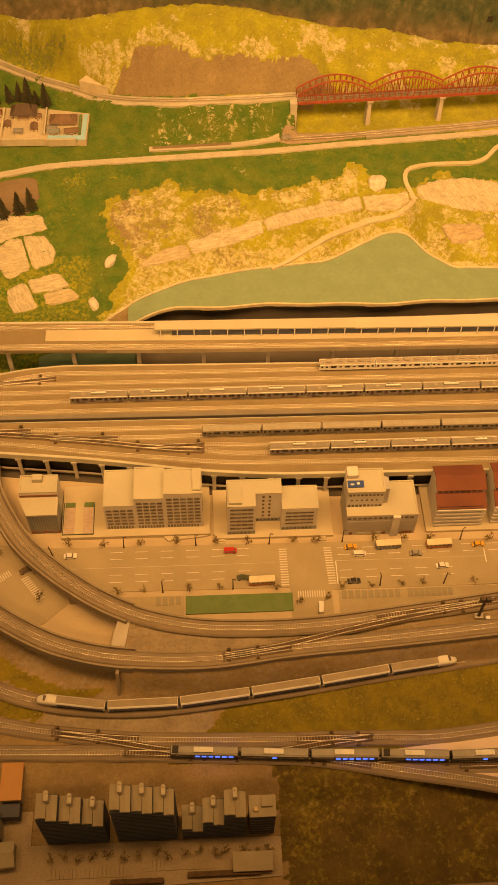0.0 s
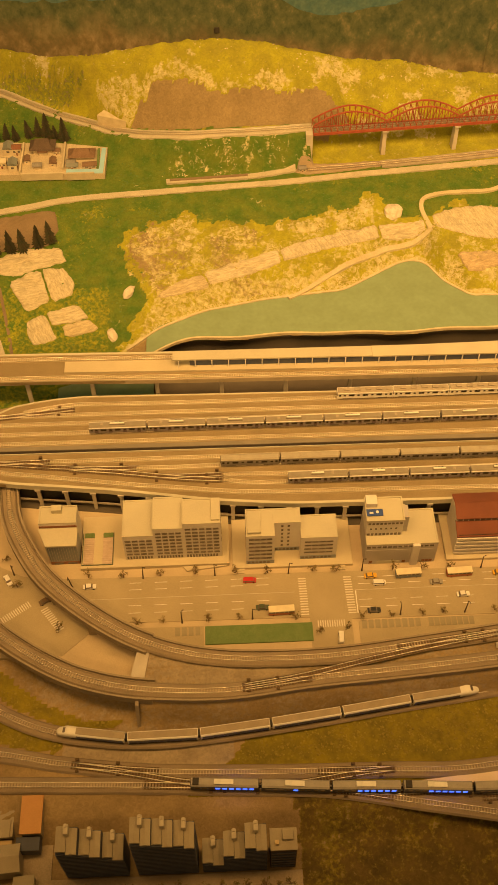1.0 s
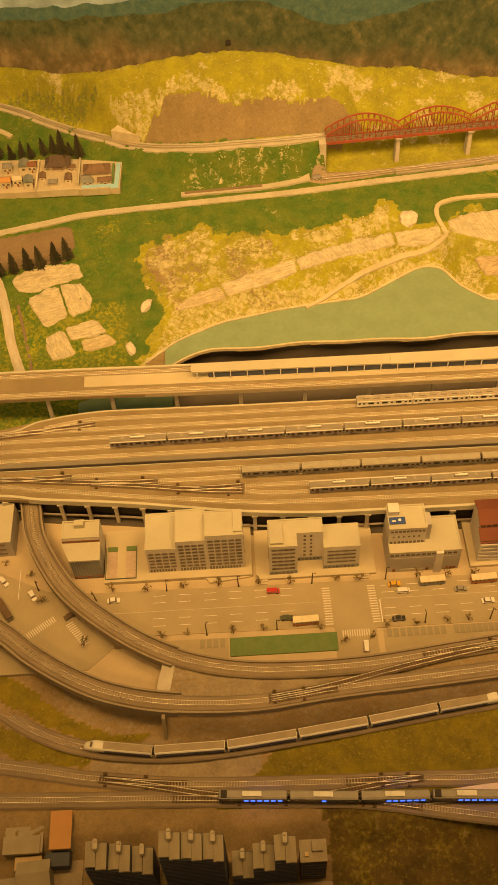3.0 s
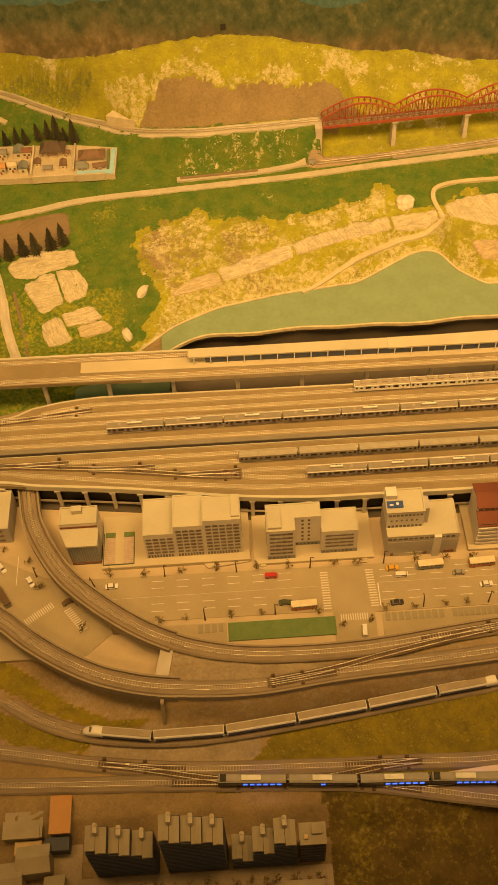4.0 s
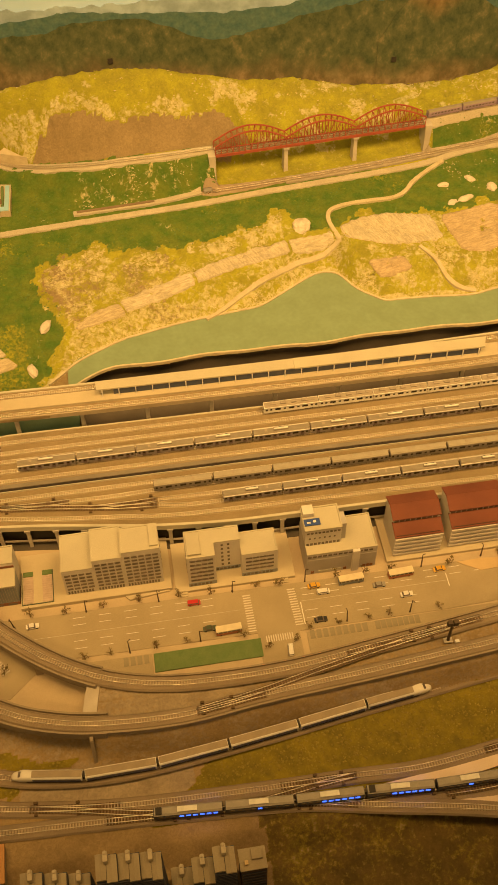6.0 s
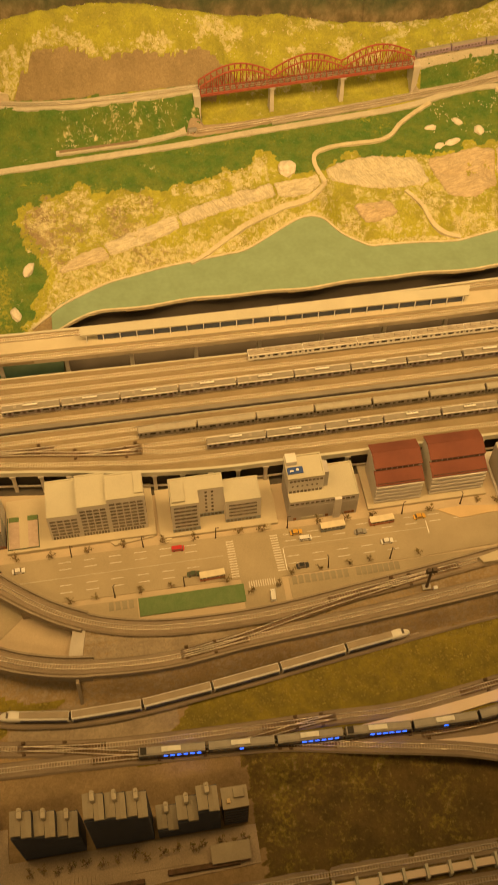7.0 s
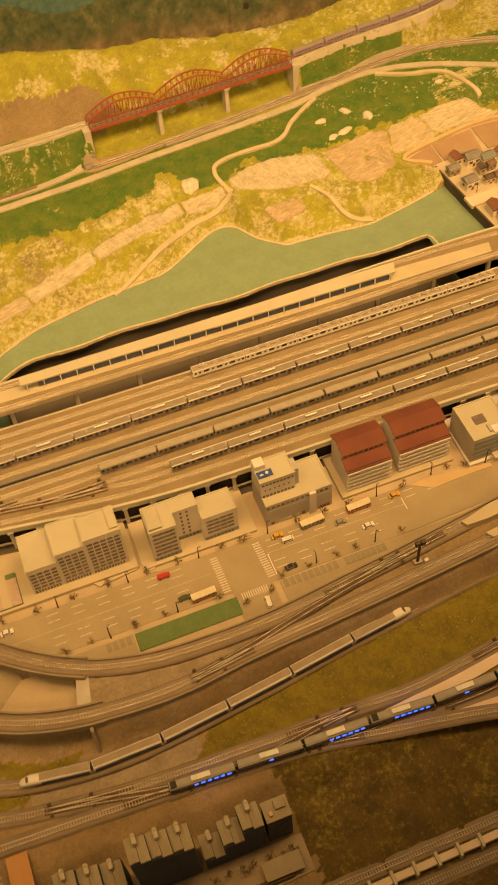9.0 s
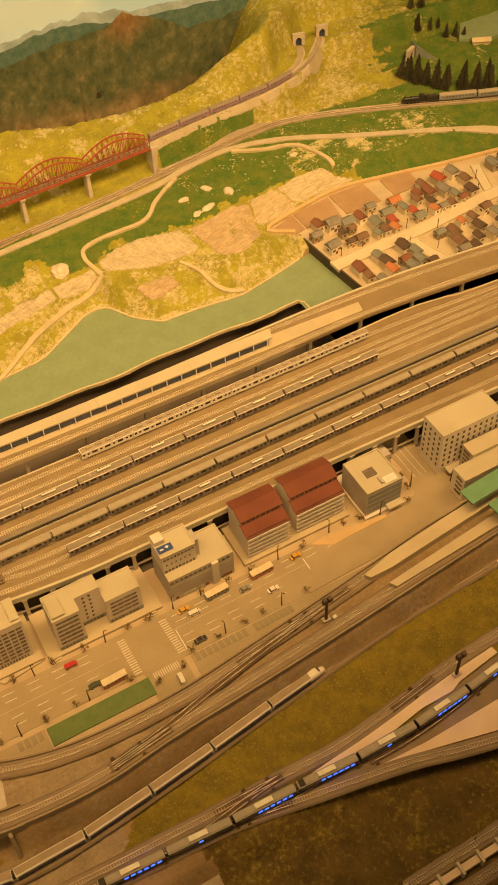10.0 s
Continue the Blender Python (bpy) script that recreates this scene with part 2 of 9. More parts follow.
BANK = [(1.049, 0.756), (0.965, 0.83), (1.268, 0.892), (1.62, 0.826), (2.6, 0.70)]
VILLAGE = [(0.965, 0.83), (1.049, 0.756), (1.081, 0.43), (2.6, 0.30), (2.6, 0.70), (1.62, 0.826), (1.268, 0.892)]


@lru_cache(maxsize=200000)
def shore(x):
    return float(np.interp(x, SHORE_X, SHORE_Y))


def to_village(x, y):
    """The distance from the bank above the village plots."""
    near = 9.0
    for (ax, ay), (bx, by) in zip(BANK, BANK[1:]):
        k = min(1.0, max(0.0, ((x - ax) * (bx - ax) + (y - ay) * (by - ay)) / ((bx - ax) ** 2 + (by - ay) ** 2)))
        near = min(near, math.hypot(x - ax - k * (bx - ax), y - ay - k * (by - ay)))
    return near


def hill(x, y):
    """The land, let down to the edge of the village plots."""
    z = land(x, y)
    if x > 0.88 and 0.65 < y < 1.02:
        z = 0.034 + (z - 0.034) * float(smooth(0.008, 0.085, to_village(x, y)))
    return z


def land(x, y):
    """The height of the hillside behind the viaduct, with the shelf of the upper railway line."""
    low = float(np.interp(y, [0.40, 0.56, 0.70, 0.95, 1.15, 1.4], [0, 0.0, 0.045, 0.085, 0.100, 0.115]))
    s = shore(x)
    low *= float(smooth(s - 0.005, s + 0.10, y))
    line = float(np.interp(x, LINE_X, LINE_Y))
    gap = float(smooth(0.13, 0.15, x) * (1 - smooth(0.765, 0.79, x)))
    steep = float(smooth(0.765, 0.80, x))
    foot, head = line - 0.065 + 0.027 * steep + 0.075 * gap, line - 0.020 + 0.12 * float(smooth(0.13, 0.26, x) * (1 - smooth(0.70, 0.79, x)))
    head = max(head, foot + 0.03)
    wide = 0.03 + 0.07 * float(smooth(1.2, 1.42, x))
    top = max(1.38, line + wide + 0.06)
    crest = float(np.interp(x, CREST_X, CREST_Z)) - 0.5 * (top - 1.38)
    shelf = line_z(x)
    if y <= foot:
        return low
    if y <= head:
        k = (y - foot) / (head - foot)
        return low + (shelf - low) * k
    if y <= top:
        k = max(0.0, (y - max(head, line + wide)) / (top - max(head, line + wide)))
        return shelf + (crest - shelf) * (0.5 * k + 0.5 * k * k * (3 - 2 * k))
    w = float(smooth(1.25, 1.5, x))
    return (crest - (y - top) * 0.9) * (1 - w) + (crest + (y - top) * 0.40) * w

# ---- ground, terrain and water ----


SCRUB = [(-0.42, 0.48), (-0.37, 0.58), (-0.33, 0.66), (-0.37, 0.74), (-0.42, 0.80), (-0.40, 0.87), (-0.34, 0.93), (-0.16, 0.93), (0.0, 0.905), (0.10, 0.935), (0.19, 0.97), (0.30, 0.965), (0.37, 0.90),
         (0.45, 0.90), (0.56, 0.92), (0.75, 0.91), (0.90, 0.93), (1.15, 0.955), (1.35, 0.91), (1.35, 0.45), (0.2, 0.40)]


HUMP = [(-0.422, 0.847), (-0.435, 0.804), (-0.40, 0.734), (-0.35, 0.683), (-0.278, 0.674), (-0.138, 0.711), (-0.012, 0.756), (0.0, 0.80), (-0.037, 0.87), (-0.112, 0.915), (-0.191, 0.935), (-0.286, 0.945), (-0.374, 0.912)]
CLIFF = [(-0.387, 1.19), (-0.387, 1.251), (-0.356, 1.282), (-0.318, 1.304), (-0.25, 1.308), (-0.185, 1.297), (-0.138, 1.266), (-0.089, 1.266), (-0.022, 1.281), (0.026, 1.274), (0.075, 1.268), (0.161, 1.296), (0.208, 1.266), (0.256, 1.240), (0.18, 1.18), (-0.144, 1.17)]
FRINGE = [(-0.475, 1.31), (-0.489, 1.345), (-0.42, 1.345), (-0.36, 1.315), (-0.31, 1.335), (-0.247, 1.342), (-0.185, 1.325), (-0.135, 1.295), (-0.05, 1.29), (0.0, 1.312), (0.06, 1.315), (0.10, 1.285), (0.18, 1.30), (0.10, 1.26), (-0.10, 1.255), (-0.25, 1.295), (-0.36, 1.27), (-0.42, 1.285)]
THICKET = [(-0.84, 1.535), (-0.75, 1.50), (-0.62, 1.425), (-0.50, 1.365), (-0.53, 1.352), (-0.66, 1.40), (-0.80, 1.48)]


@lru_cache(maxsize=400000)
def hill_cover(x, y):
    """How much grass, yellow moss and tan rock or scrub show at a place; bare earth where there is none."""
    n = fbm(x * 7, y * 7) * 0.5
    line = float(np.interp(x, LINE_X, LINE_Y))
    s = shore(x)
    grass = moss = tan = 0.0
    wx, wy = x + 0.012 * fbm(x * 40, y * 40, 21.0), y + 0.012 * fbm(x * 40, y * 40, 27.0)
    if y > line + 0.02 + 0.02 * n:
        moss = 0.9
        tan = 0.22 + 0.55 * max(0.0, fbm(x * 9, y * 10, 3.0) - 0.05)
        if inside(wx, wy, CLIFF) and y > line + 0.022:
            return 0.0, 0.05, 0.12
        if inside(wx, wy, FRINGE):
            tan = 0.50 + 0.25 * n
        if inside(wx, wy, THICKET):
            grass, moss, tan = 0.60, 0.50, 0.22
        if 0.25 < x < 0.75 and line + 0.02 < y < line + 0.12 and fbm(x * 10, y * 16, 63.0) > 0.12:
            tan = 0.52
        if x > 0.9:
            tan = 0.38 + 0.4 * n
            moss = 0.70
        if x + 0.3 * n + 0.25 * (1.3 - y) > 1.76:
            grass, moss, tan = 0.62, 0.46 + 0.3 * n, 0.32 + 0.3 * n
        return grass, moss, tan
    m = 0.05 * fbm(x * 8, y * 8, 17.0)
    f = 0 if y > 1.06 else sum(inside(x + 0.05 * n + a, y + m + b, SCRUB) for a, b in ((-0.016, 0), (0.016, 0), (0, -0.016), (0, 0.016))) / 4
    if f < 0.5:
        grass = 0.9 - 0.7 * f
        moss = 0.25 + 0.4 * max(0.0, n)
        tan = 0.16 + 0.22 * max(0.0, fbm(x * 14, y * 14, 5.0))
        if x < -0.5 and y < 0.95:
            moss = 0.35
        if x < -0.44 and y < 0.70:
            moss, tan = 0.46, 0.24
        if -0.28 < x < 0.14 and y > 1.085:
            tan, moss = 0.30 + 0.42 * max(0.0, fbm(x * 30, y * 34, 71.0)) - 3.0 * max(0.0, y - 1.125), 0.2
        if 0.14 < x < 0.8 and y > 1.12:
            moss, grass, tan = 0.75, 0.3, 0.3
        if x > 0.8 and y > 1.0:
            tan = 0.26 + 0.35 * n
        if 1.15 < x < 1.75 and 0.93 < y < 1.07:
            tan = 0.36 + 0.5 * max(0.0, fbm(x * 9, y * 14, 77.0))
        if 1.16 < x + 0.2 * n < 1.70 and y > 1.195 + 0.03 * n + 0.15 * max(0.0, 1.25 - x):
            grass, moss, tan = 0.2, 0.62, 0.43 + 0.3 * n
    else:
        grass = 0.55 * (1 - f) / 0.5 if f < 1 else 0.0
        moss = 0.74 + 0.3 * n
        tan = 0.43 + 0.24 * fbm(x * 13, y * 12, 6.0)
        if inside(wx, wy, HUMP):
            moss, tan = 0.54 + 0.4 * n, 0.44 + 0.25 * fbm(x * 16, y * 16, 81.0)
        elif 0.02 < x < 0.30 and y > 0.865 + 0.02 * n:
            tan = 0.52 + 0.35 * fbm(x * 26, y * 9, 85.0)
        elif x < 0.05 and y < 0.72:
            moss, tan = 0.58 + 0.3 * n, 0.50
        if f < 1:
            tan, moss = tan - 0.16, moss + 0.15
        if y < s + 0.02:
            tan = 0.58
    if y < s + 0.004 and x > -0.42:
        grass = moss = tan = 0.3
    return grass, moss, tan


def height_sheet(name, xs, ys, height, cover, material, keep, label, category):
    bm = bmesh.new()
    layer = bm.verts.layers.float_color.new("cover")
    grid = []
    for y in ys:
        row = []
        for x in xs:
            v = bm.verts.new((x, y, height(x, y)))
            v[layer] = (*cover(x, y), 1)
            row.append(v)
        grid.append(row)
    for j in range(len(ys) - 1):
        for i in range(len(xs) - 1):
            if keep((xs[i] + xs[i + 1]) / 2, (ys[j] + ys[j + 1]) / 2):
                f = bm.faces.new((grid[j][i], grid[j][i + 1], grid[j + 1][i + 1], grid[j + 1][i]))
                f.smooth = True
    bmesh.ops.delete(bm, geom=[v for v in bm.verts if not v.link_faces], context="VERTS")
    return solid(name, bm, material, label, category, kind="structure")


def hill_height(x, y):
    z = hill(x, y)
    if inside(x, y, VILLAGE):
        return 0.02
    rough = fbm(x * 22, y * 22, 1.0) * 0.006 + fbm(x * 70, y * 70, 2.0) * 0.0022
    calm = float(smooth(shore(x), shore(x) + 0.05, y))
    if y < shore(x) and x > -0.42:
        return -0.006
    rock = 0.0
    if 0.55 < y < 1.0 and -0.45 < x < 1.3:
        rock = float(smooth(0.40, 0.52, hill_cover(x, y)[2])) * 0.0060 * (0.30 - abs(fbm(x * 34, y * 34, 91.0, 3))) * calm
    elif y > 1.23 and inside(x, y, FRINGE):
        rock = 0.010 * (0.35 - abs(fbm(x * 30, y * 30, 91.0, 3)))
    return z + rough * calm * (0.35 if 0.95 < y < 1.2 else 1.0) + rock


def void_edge(x):
    return 0.541 + 0.0035 * math.sin(x * 13 + 0.6) + 0.0025 * math.sin(x * 29 + 1)


def in_void(x, y):
    return -0.315 < x < 0.918 and y < void_edge(x) - max(0.0, (-0.20 - x)) ** 2 * 3.4


height_sheet("hillside", np.concatenate([np.arange(-1.6, -0.5, 0.010), np.arange(-0.5, 1.3, 0.0058), np.arange(1.3, 2.95, 0.010)]), np.concatenate([np.arange(0.27, 0.55, 0.0085), np.arange(0.55, 0.98, 0.0056), np.arange(0.98, 1.64, 0.0085)]), hill_height, hill_cover, HILL,
                          lambda x, y: not in_void(x, y), "model hillside of green flock, yellow moss and tan scrub", "hillside")
height_sheet("far_hillside", np.arange(1.25, 3.6, 0.02), np.arange(1.62, 2.7, 0.02), hill_height, hill_cover, HILL,
                         lambda x, y: True, "yellow and tan model hillside rising to the wall", "hillside")

# the green pond: a flat painted sheet that ends in a wavy cut above a dark opening
bm = bmesh.new()
edge_x = np.arange(-0.34, 1.10, 0.01)
front_row, back_row = [], []
for x in edge_x:
    y0 = void_edge(x) - max(0.0, (-0.20 - x)) ** 2 * 3.4 if x < 0.915 else 0.40
    front_row.append(bm.verts.new((x, y0, 0.001)))
    back_row.append(bm.verts.new((x, max(y0 + 0.002, shore(x) + 0.012), 0.001)))
for i in range(len(edge_x) - 1):
    bm.faces.new((front_row[i], front_row[i + 1], back_row[i + 1], back_row[i]))
solid("pond", bm, POND, "flat green painted pond below the hillside", "pond", kind="structure")
lip = np.array([(x, void_edge(x) - max(0.0, (-0.20 - x)) ** 2 * 3.4, 0.0) for x in np.arange(-0.33, 0.916, 0.01)] + [(0.920, 0.53, 0), (0.924, 0.49, 0), (0.926, 0.42, 0)])
bm = bmesh.new()
sweep(bm, lip, [(-0.002, -0.006), (0.003, -0.006), (0.003, 0.003), (-0.002, 0.003)])
solid("pond_lip", bm, SHORE, "thin tan rim along the cut edge of the pond", "rim", kind="structure")
bm = bmesh.new()
back = np.array([(x, shore(x) + 0.004, 0.0) for x in np.arange(-0.39, 1.045, 0.012)])
sweep(bm, curve(back[::3], 0.008), [(-0.003, -0.006), (0.0025, -0.006), (0.0025, 0.004), (-0.003, 0.004)])
solid("shore_line", bm, SHORE, "pale sandy shore line round the pond", "shore", kind="structure")
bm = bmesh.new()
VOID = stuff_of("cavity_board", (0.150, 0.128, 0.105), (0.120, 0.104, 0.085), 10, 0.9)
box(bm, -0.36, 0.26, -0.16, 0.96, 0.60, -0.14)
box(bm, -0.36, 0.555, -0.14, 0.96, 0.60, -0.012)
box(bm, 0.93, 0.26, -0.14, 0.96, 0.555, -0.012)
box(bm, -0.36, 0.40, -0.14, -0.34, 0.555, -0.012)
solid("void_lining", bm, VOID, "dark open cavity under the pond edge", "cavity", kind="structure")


def front_height(x, y):
    back = float(np.interp(x, [-0.323, -0.153, 0.023, 0.233, 0.449, 0.88, 1.4], [-0.466, -0.475, -0.457, -0.442, -0.424, -0.385, -0.34]))
    head = float(np.interp(x, [-0.35, -0.277, -0.173, -0.057, 0.093, 0.264, 0.433, 0.629, 0.795, 1.3], [-0.345, -0.379, -0.403, -0.411, -0.408, -0.389, -0.369, -0.343, -0.324, -0.29])) + 0.017
    z = float(np.interp(y, [-1.02, -0.735, -0.69, -0.56, -0.50], [-0.06, -0.06, -0.026, -0.024, -0.017]))
    if x < -0.33:
        z = float(np.interp(y, [-0.50, -0.455, -0.42], [z, -0.012, 0.0]))
    elif y > head + 0.01:
        z = 0.0
    bank = float(smooth(-0.345, -0.325, x)) * float(np.interp(y, [back - 0.048, back - 0.019, head, head + 0.006], [0, 1, 1, 0]))
    z = z * (1 - bank) + 0.047 * bank
    rough = fbm(x * 25, y * 25, 4.0) * 0.003 + fbm(x * 80, y * 80, 7.0) * 0.001
    return z + rough * float(smooth(-0.34, -0.40, y)) - (0.006 if y > head + 0.006 or x < -0.34 and y > -0.43 else 0)


MOSS_W1 = [(-1.2, -0.04), (-0.80, -0.25), (-0.692, -0.342), (-0.615, -0.399), (-0.529, -0.460), (-0.446, -0.496), (-0.374, -0.503), (-0.392, -0.520), (-0.503, -0.506), (-0.611, -0.457), (-0.686, -0.410), (-0.80, -0.34), (-1.2, -0.10)]
MOSS_W2 = [(-1.2, -0.20), (-0.80, -0.41), (-0.682, -0.464), (-0.610, -0.496), (-0.527, -0.530), (-0.488, -0.545), (-0.500, -0.562), (-0.641, -0.535), (-0.678, -0.515), (-0.80, -0.49), (-1.2, -0.38)]


FOOT_LINE = [(-0.347, -0.545), (-0.21, -0.542), (0.022, -0.516), (0.165, -0.496), (0.315, -0.477), (0.458, -0.459), (0.60, -0.445), (0.857, -0.432), (1.4, -0.41)]


def front_cover(x, y):
    n = fbm(x * 9, y * 9, 9.0) * 0.06
    grass = soil = pale = 0.0
    flock = 0.15
    if y < -0.66 and x > -0.03 + n:
        grass, flock = 0.66, 0.60 + 2 * n
    rail = float(np.interp(x, [p[0] for p in FOOT_LINE], [p[1] for p in FOOT_LINE]))
    if x > -0.16 + 1.1 * (y + 0.589) + n * 0.4 and -0.655 < y < rail - 0.012:
        grass = 0.95
    if y < -0.955:
        grass = 0.15
    if inside(x, y, MOSS_W1) or inside(x, y, MOSS_W2):
        grass = 1.0
    if -0.49 < x < -0.14 and -0.60 < y < -0.545:
        pale = 0.8
    if y > -0.54:
        pale = 0.46 + 2 * n
    if -0.34 < x < 0.0 and -0.46 < y < -0.385:
        pale = 0.62 + 2 * n
    if grass > 0.9:
        pale = 0.0
    return grass, flock, pale


ground = height_sheet("ground", np.arange(-1.6, 2.3, 0.012), np.append(np.arange(-1.015, -0.30, 0.008), np.arange(-0.30, 0.42, 0.03)), front_height, front_cover, FRONT,
                      lambda x, y: not in_void(x, y) or y < 0.27, "brown and mossy model ground along the front of the layout", "ground")
solid("layout_table", boxed(-1.7, -1.018, -0.35, 3.7, 1.70, -0.17), DARK, "dark wooden table under the model landscape", "table", kind="structure")
solid("table_fascia", boxed(-1.7, -1.03, -0.34, 3.0, -1.016, -0.058), UNDER_DARK, "dark front board of the model table", "board", kind="structure")
solid("viewing_floor", boxed(-5, -5, -1.05, 6, 4, -1.0), DARK, "dark floor of the exhibition room", "floor", kind="structure")

# ---- painted backdrop ----
SKY = stuff_of("painted_sky", (0.44, 0.68, 1.0), (0.58, 0.78, 1.0), 4, 0.8, 0.0)
TEAL = stuff_of("painted_far_hills", (0.07, 0.145, 0.15), (0.115, 0.195, 0.175), 40, 0.85, 0.25, 120)
SNOW = stuff_of("painted_snow_range", (0.42, 0.56, 0.70), (0.27, 0.37, 0.46), 18, 0.85, 0.0, 90)


def painted_mountain(name, tone, peak=None):
    """Brushed paint: dark green woods with paler streaks running down, and a bare brown summit where a peak is given."""
    m = bpy.data.materials.new(name)
    m.use_nodes = True
    t, b = m.node_tree, m.node_tree.nodes["Principled BSDF"]
    co, drawn = t.nodes.new("ShaderNodeTexCoord"), t.nodes.new("ShaderNodeMapping")
    drawn.inputs["Scale"].default_value = (1.15, 1.0, 0.85)
    drawn.inputs["Rotation"].default_value = (0, radians(38), 0)
    t.links.new(co.outputs["Object"], drawn.inputs["Vector"])

    def ramp_of(scale, rough, stops):
        n, r = t.nodes.new("ShaderNodeTexNoise"), t.nodes.new("ShaderNodeValToRGB")
        n.inputs["Scale"].default_value, n.inputs["Detail"].default_value, n.inputs["Roughness"].default_value, n.inputs["Distortion"].default_value = scale, 8, rough, 0.15
        t.links.new(drawn.outputs["Vector"], n.inputs["Vector"])
        t.links.new(n.outputs["Fac"], r.inputs["Fac"])
        while len(r.color_ramp.elements) < len(stops):
            r.color_ramp.elements.new(0.5)
        for e, (p, c) in zip(r.color_ramp.elements, stops):
            e.position, e.color = p, (*c, 1)
        return r.outputs["Color"]

    last = ramp_of(26, 0.74, tone)
    foot = ramp_of(16, 0.7, [(0.34, (0.10, 0.095, 0.055)), (0.5, (0.185, 0.15, 0.085)), (0.64, (0.31, 0.25, 0.15))])
    place, near, ragged, haze = (t.nodes.new("ShaderNodeSeparateXYZ"), t.nodes.new("ShaderNodeMath"), t.nodes.new("ShaderNodeMath"), t.nodes.new("ShaderNodeMapRange"))
    torn, soft = t.nodes.new("ShaderNodeTexNoise"), t.nodes.new("ShaderNodeMix")
    torn.inputs["Scale"].default_value, torn.inputs["Detail"].default_value = 9, 5
    t.links.new(drawn.outputs["Vector"], torn.inputs["Vector"])
    t.links.new(co.outputs["Object"], place.inputs["Vector"])
    # the bare foot of the painted hills is broad in the west and thins out eastwards
    near.operation, near.inputs[1].default_value = "MULTIPLY_ADD", 0.10
    t.links.new(place.outputs["X"], near.inputs[0])
    t.links.new(place.outputs["Z"], near.inputs[2])
    ragged.operation, ragged.inputs[1].default_value = "MULTIPLY_ADD", 0.20
    t.links.new(torn.outputs["Fac"], ragged.inputs[0])
    t.links.new(near.outputs[0], ragged.inputs[2])
    haze.inputs["From Min"].default_value, haze.inputs["From Max"].default_value = 0.315, 0.235
    t.links.new(ragged.outputs[0], haze.inputs["Value"])
    soft.data_type = "RGBA"
    t.links.new(haze.outputs["Result"], soft.inputs["Factor"])
    t.links.new(last, soft.inputs["A"])
    t.links.new(foot, soft.inputs["B"])
    last = soft.outputs["Result"]
    if peak:
        bare = ramp_of(34, 0.65, peak)
        split, side, high, edge, mix = (t.nodes.new("ShaderNodeSeparateXYZ"), t.nodes.new("ShaderNodeMath"), t.nodes.new("ShaderNodeMath"), t.nodes.new("ShaderNodeMapRange"), t.nodes.new("ShaderNodeMix"))
        wide = t.nodes.new("ShaderNodeMath")
        t.links.new(co.outputs["Object"], split.inputs["Vector"])
        side.operation, side.inputs[1].default_value = "SUBTRACT", 0.925
        t.links.new(split.outputs["X"], side.inputs[0])
        wide.operation = "ABSOLUTE"
        t.links.new(side.outputs[0], wide.inputs[0])
        high.operation, high.inputs[1].default_value = "MULTIPLY_ADD", -0.7
        t.links.new(wide.outputs[0], high.inputs[0])
        t.links.new(split.outputs["Z"], high.inputs[2])
        edge.inputs["From Min"].default_value, edge.inputs["From Max"].default_value = 0.235, 0.335
        t.links.new(high.outputs[0], edge.inputs["Value"])
        mix.data_type = "RGBA"
        t.links.new(edge.outputs["Result"], mix.inputs["Factor"])
        t.links.new(last, mix.inputs["A"])
        t.links.new(bare, mix.inputs["B"])
        last = mix.outputs["Result"]
    t.links.new(last, b.inputs["Base Color"])
    b.inputs["Roughness"].default_value, b.inputs["Specular IOR Level"].default_value = 0.85, 0.2
    return m


WOOD_TONES = [(0.32, (0.045, 0.072, 0.046)), (0.46, (0.085, 0.110, 0.062)), (0.56, (0.12, 0.140, 0.078)), (0.70, (0.23, 0.21, 0.125))]
WOODS = painted_mountain("painted_woods", WOOD_TONES)
PEAK = painted_mountain("painted_peak", WOOD_TONES, [(0.3, (0.12, 0.085, 0.045)), (0.5, (0.24, 0.155, 0.075)), (0.7, (0.36, 0.25, 0.13))])
solid("backdrop_wall", boxed(-3.2, 1.66, -0.3, 1.9, 1.70, 2.2), SKY, "pale painted sky on the backdrop wall", "backdrop", kind="structure")
solid("backdrop_return", boxed(1.9, 1.66, -0.3, 1.94, 2.75, 2.2), SKY, "painted return of the backdrop wall", "backdrop", kind="structure")
solid("backdrop_far", boxed(1.9, 2.72, -0.3, 4.0, 2.76, 2.2), SKY, "painted sky behind the far hillside", "backdrop", kind="structure")


def ridge(name, xs, zs, y, material, rough, label):
    bm = bmesh.new()
    step = np.arange(xs[0], xs[-1], 0.012)
    tops = [float(np.interp(x, xs, zs)) + rough * fbm(x * 14, y * 9) for x in step]
    lo = [[bm.verts.new((x, y + d, -0.1)) for x in step] for d in (0, 0.003)]
    hi = [[bm.verts.new((x, y + d, t)) for x, t in zip(step, tops)] for d in (0, 0.003)]
    for i in range(len(step) - 1):
        bm.faces.new((lo[0][i], lo[0][i + 1], hi[0][i + 1], hi[0][i]))
        bm.faces.new((hi[0][i], hi[0][i + 1], hi[1][i + 1], hi[1][i]))
    return solid(name, bm, material, label, "backdrop", kind="structure")


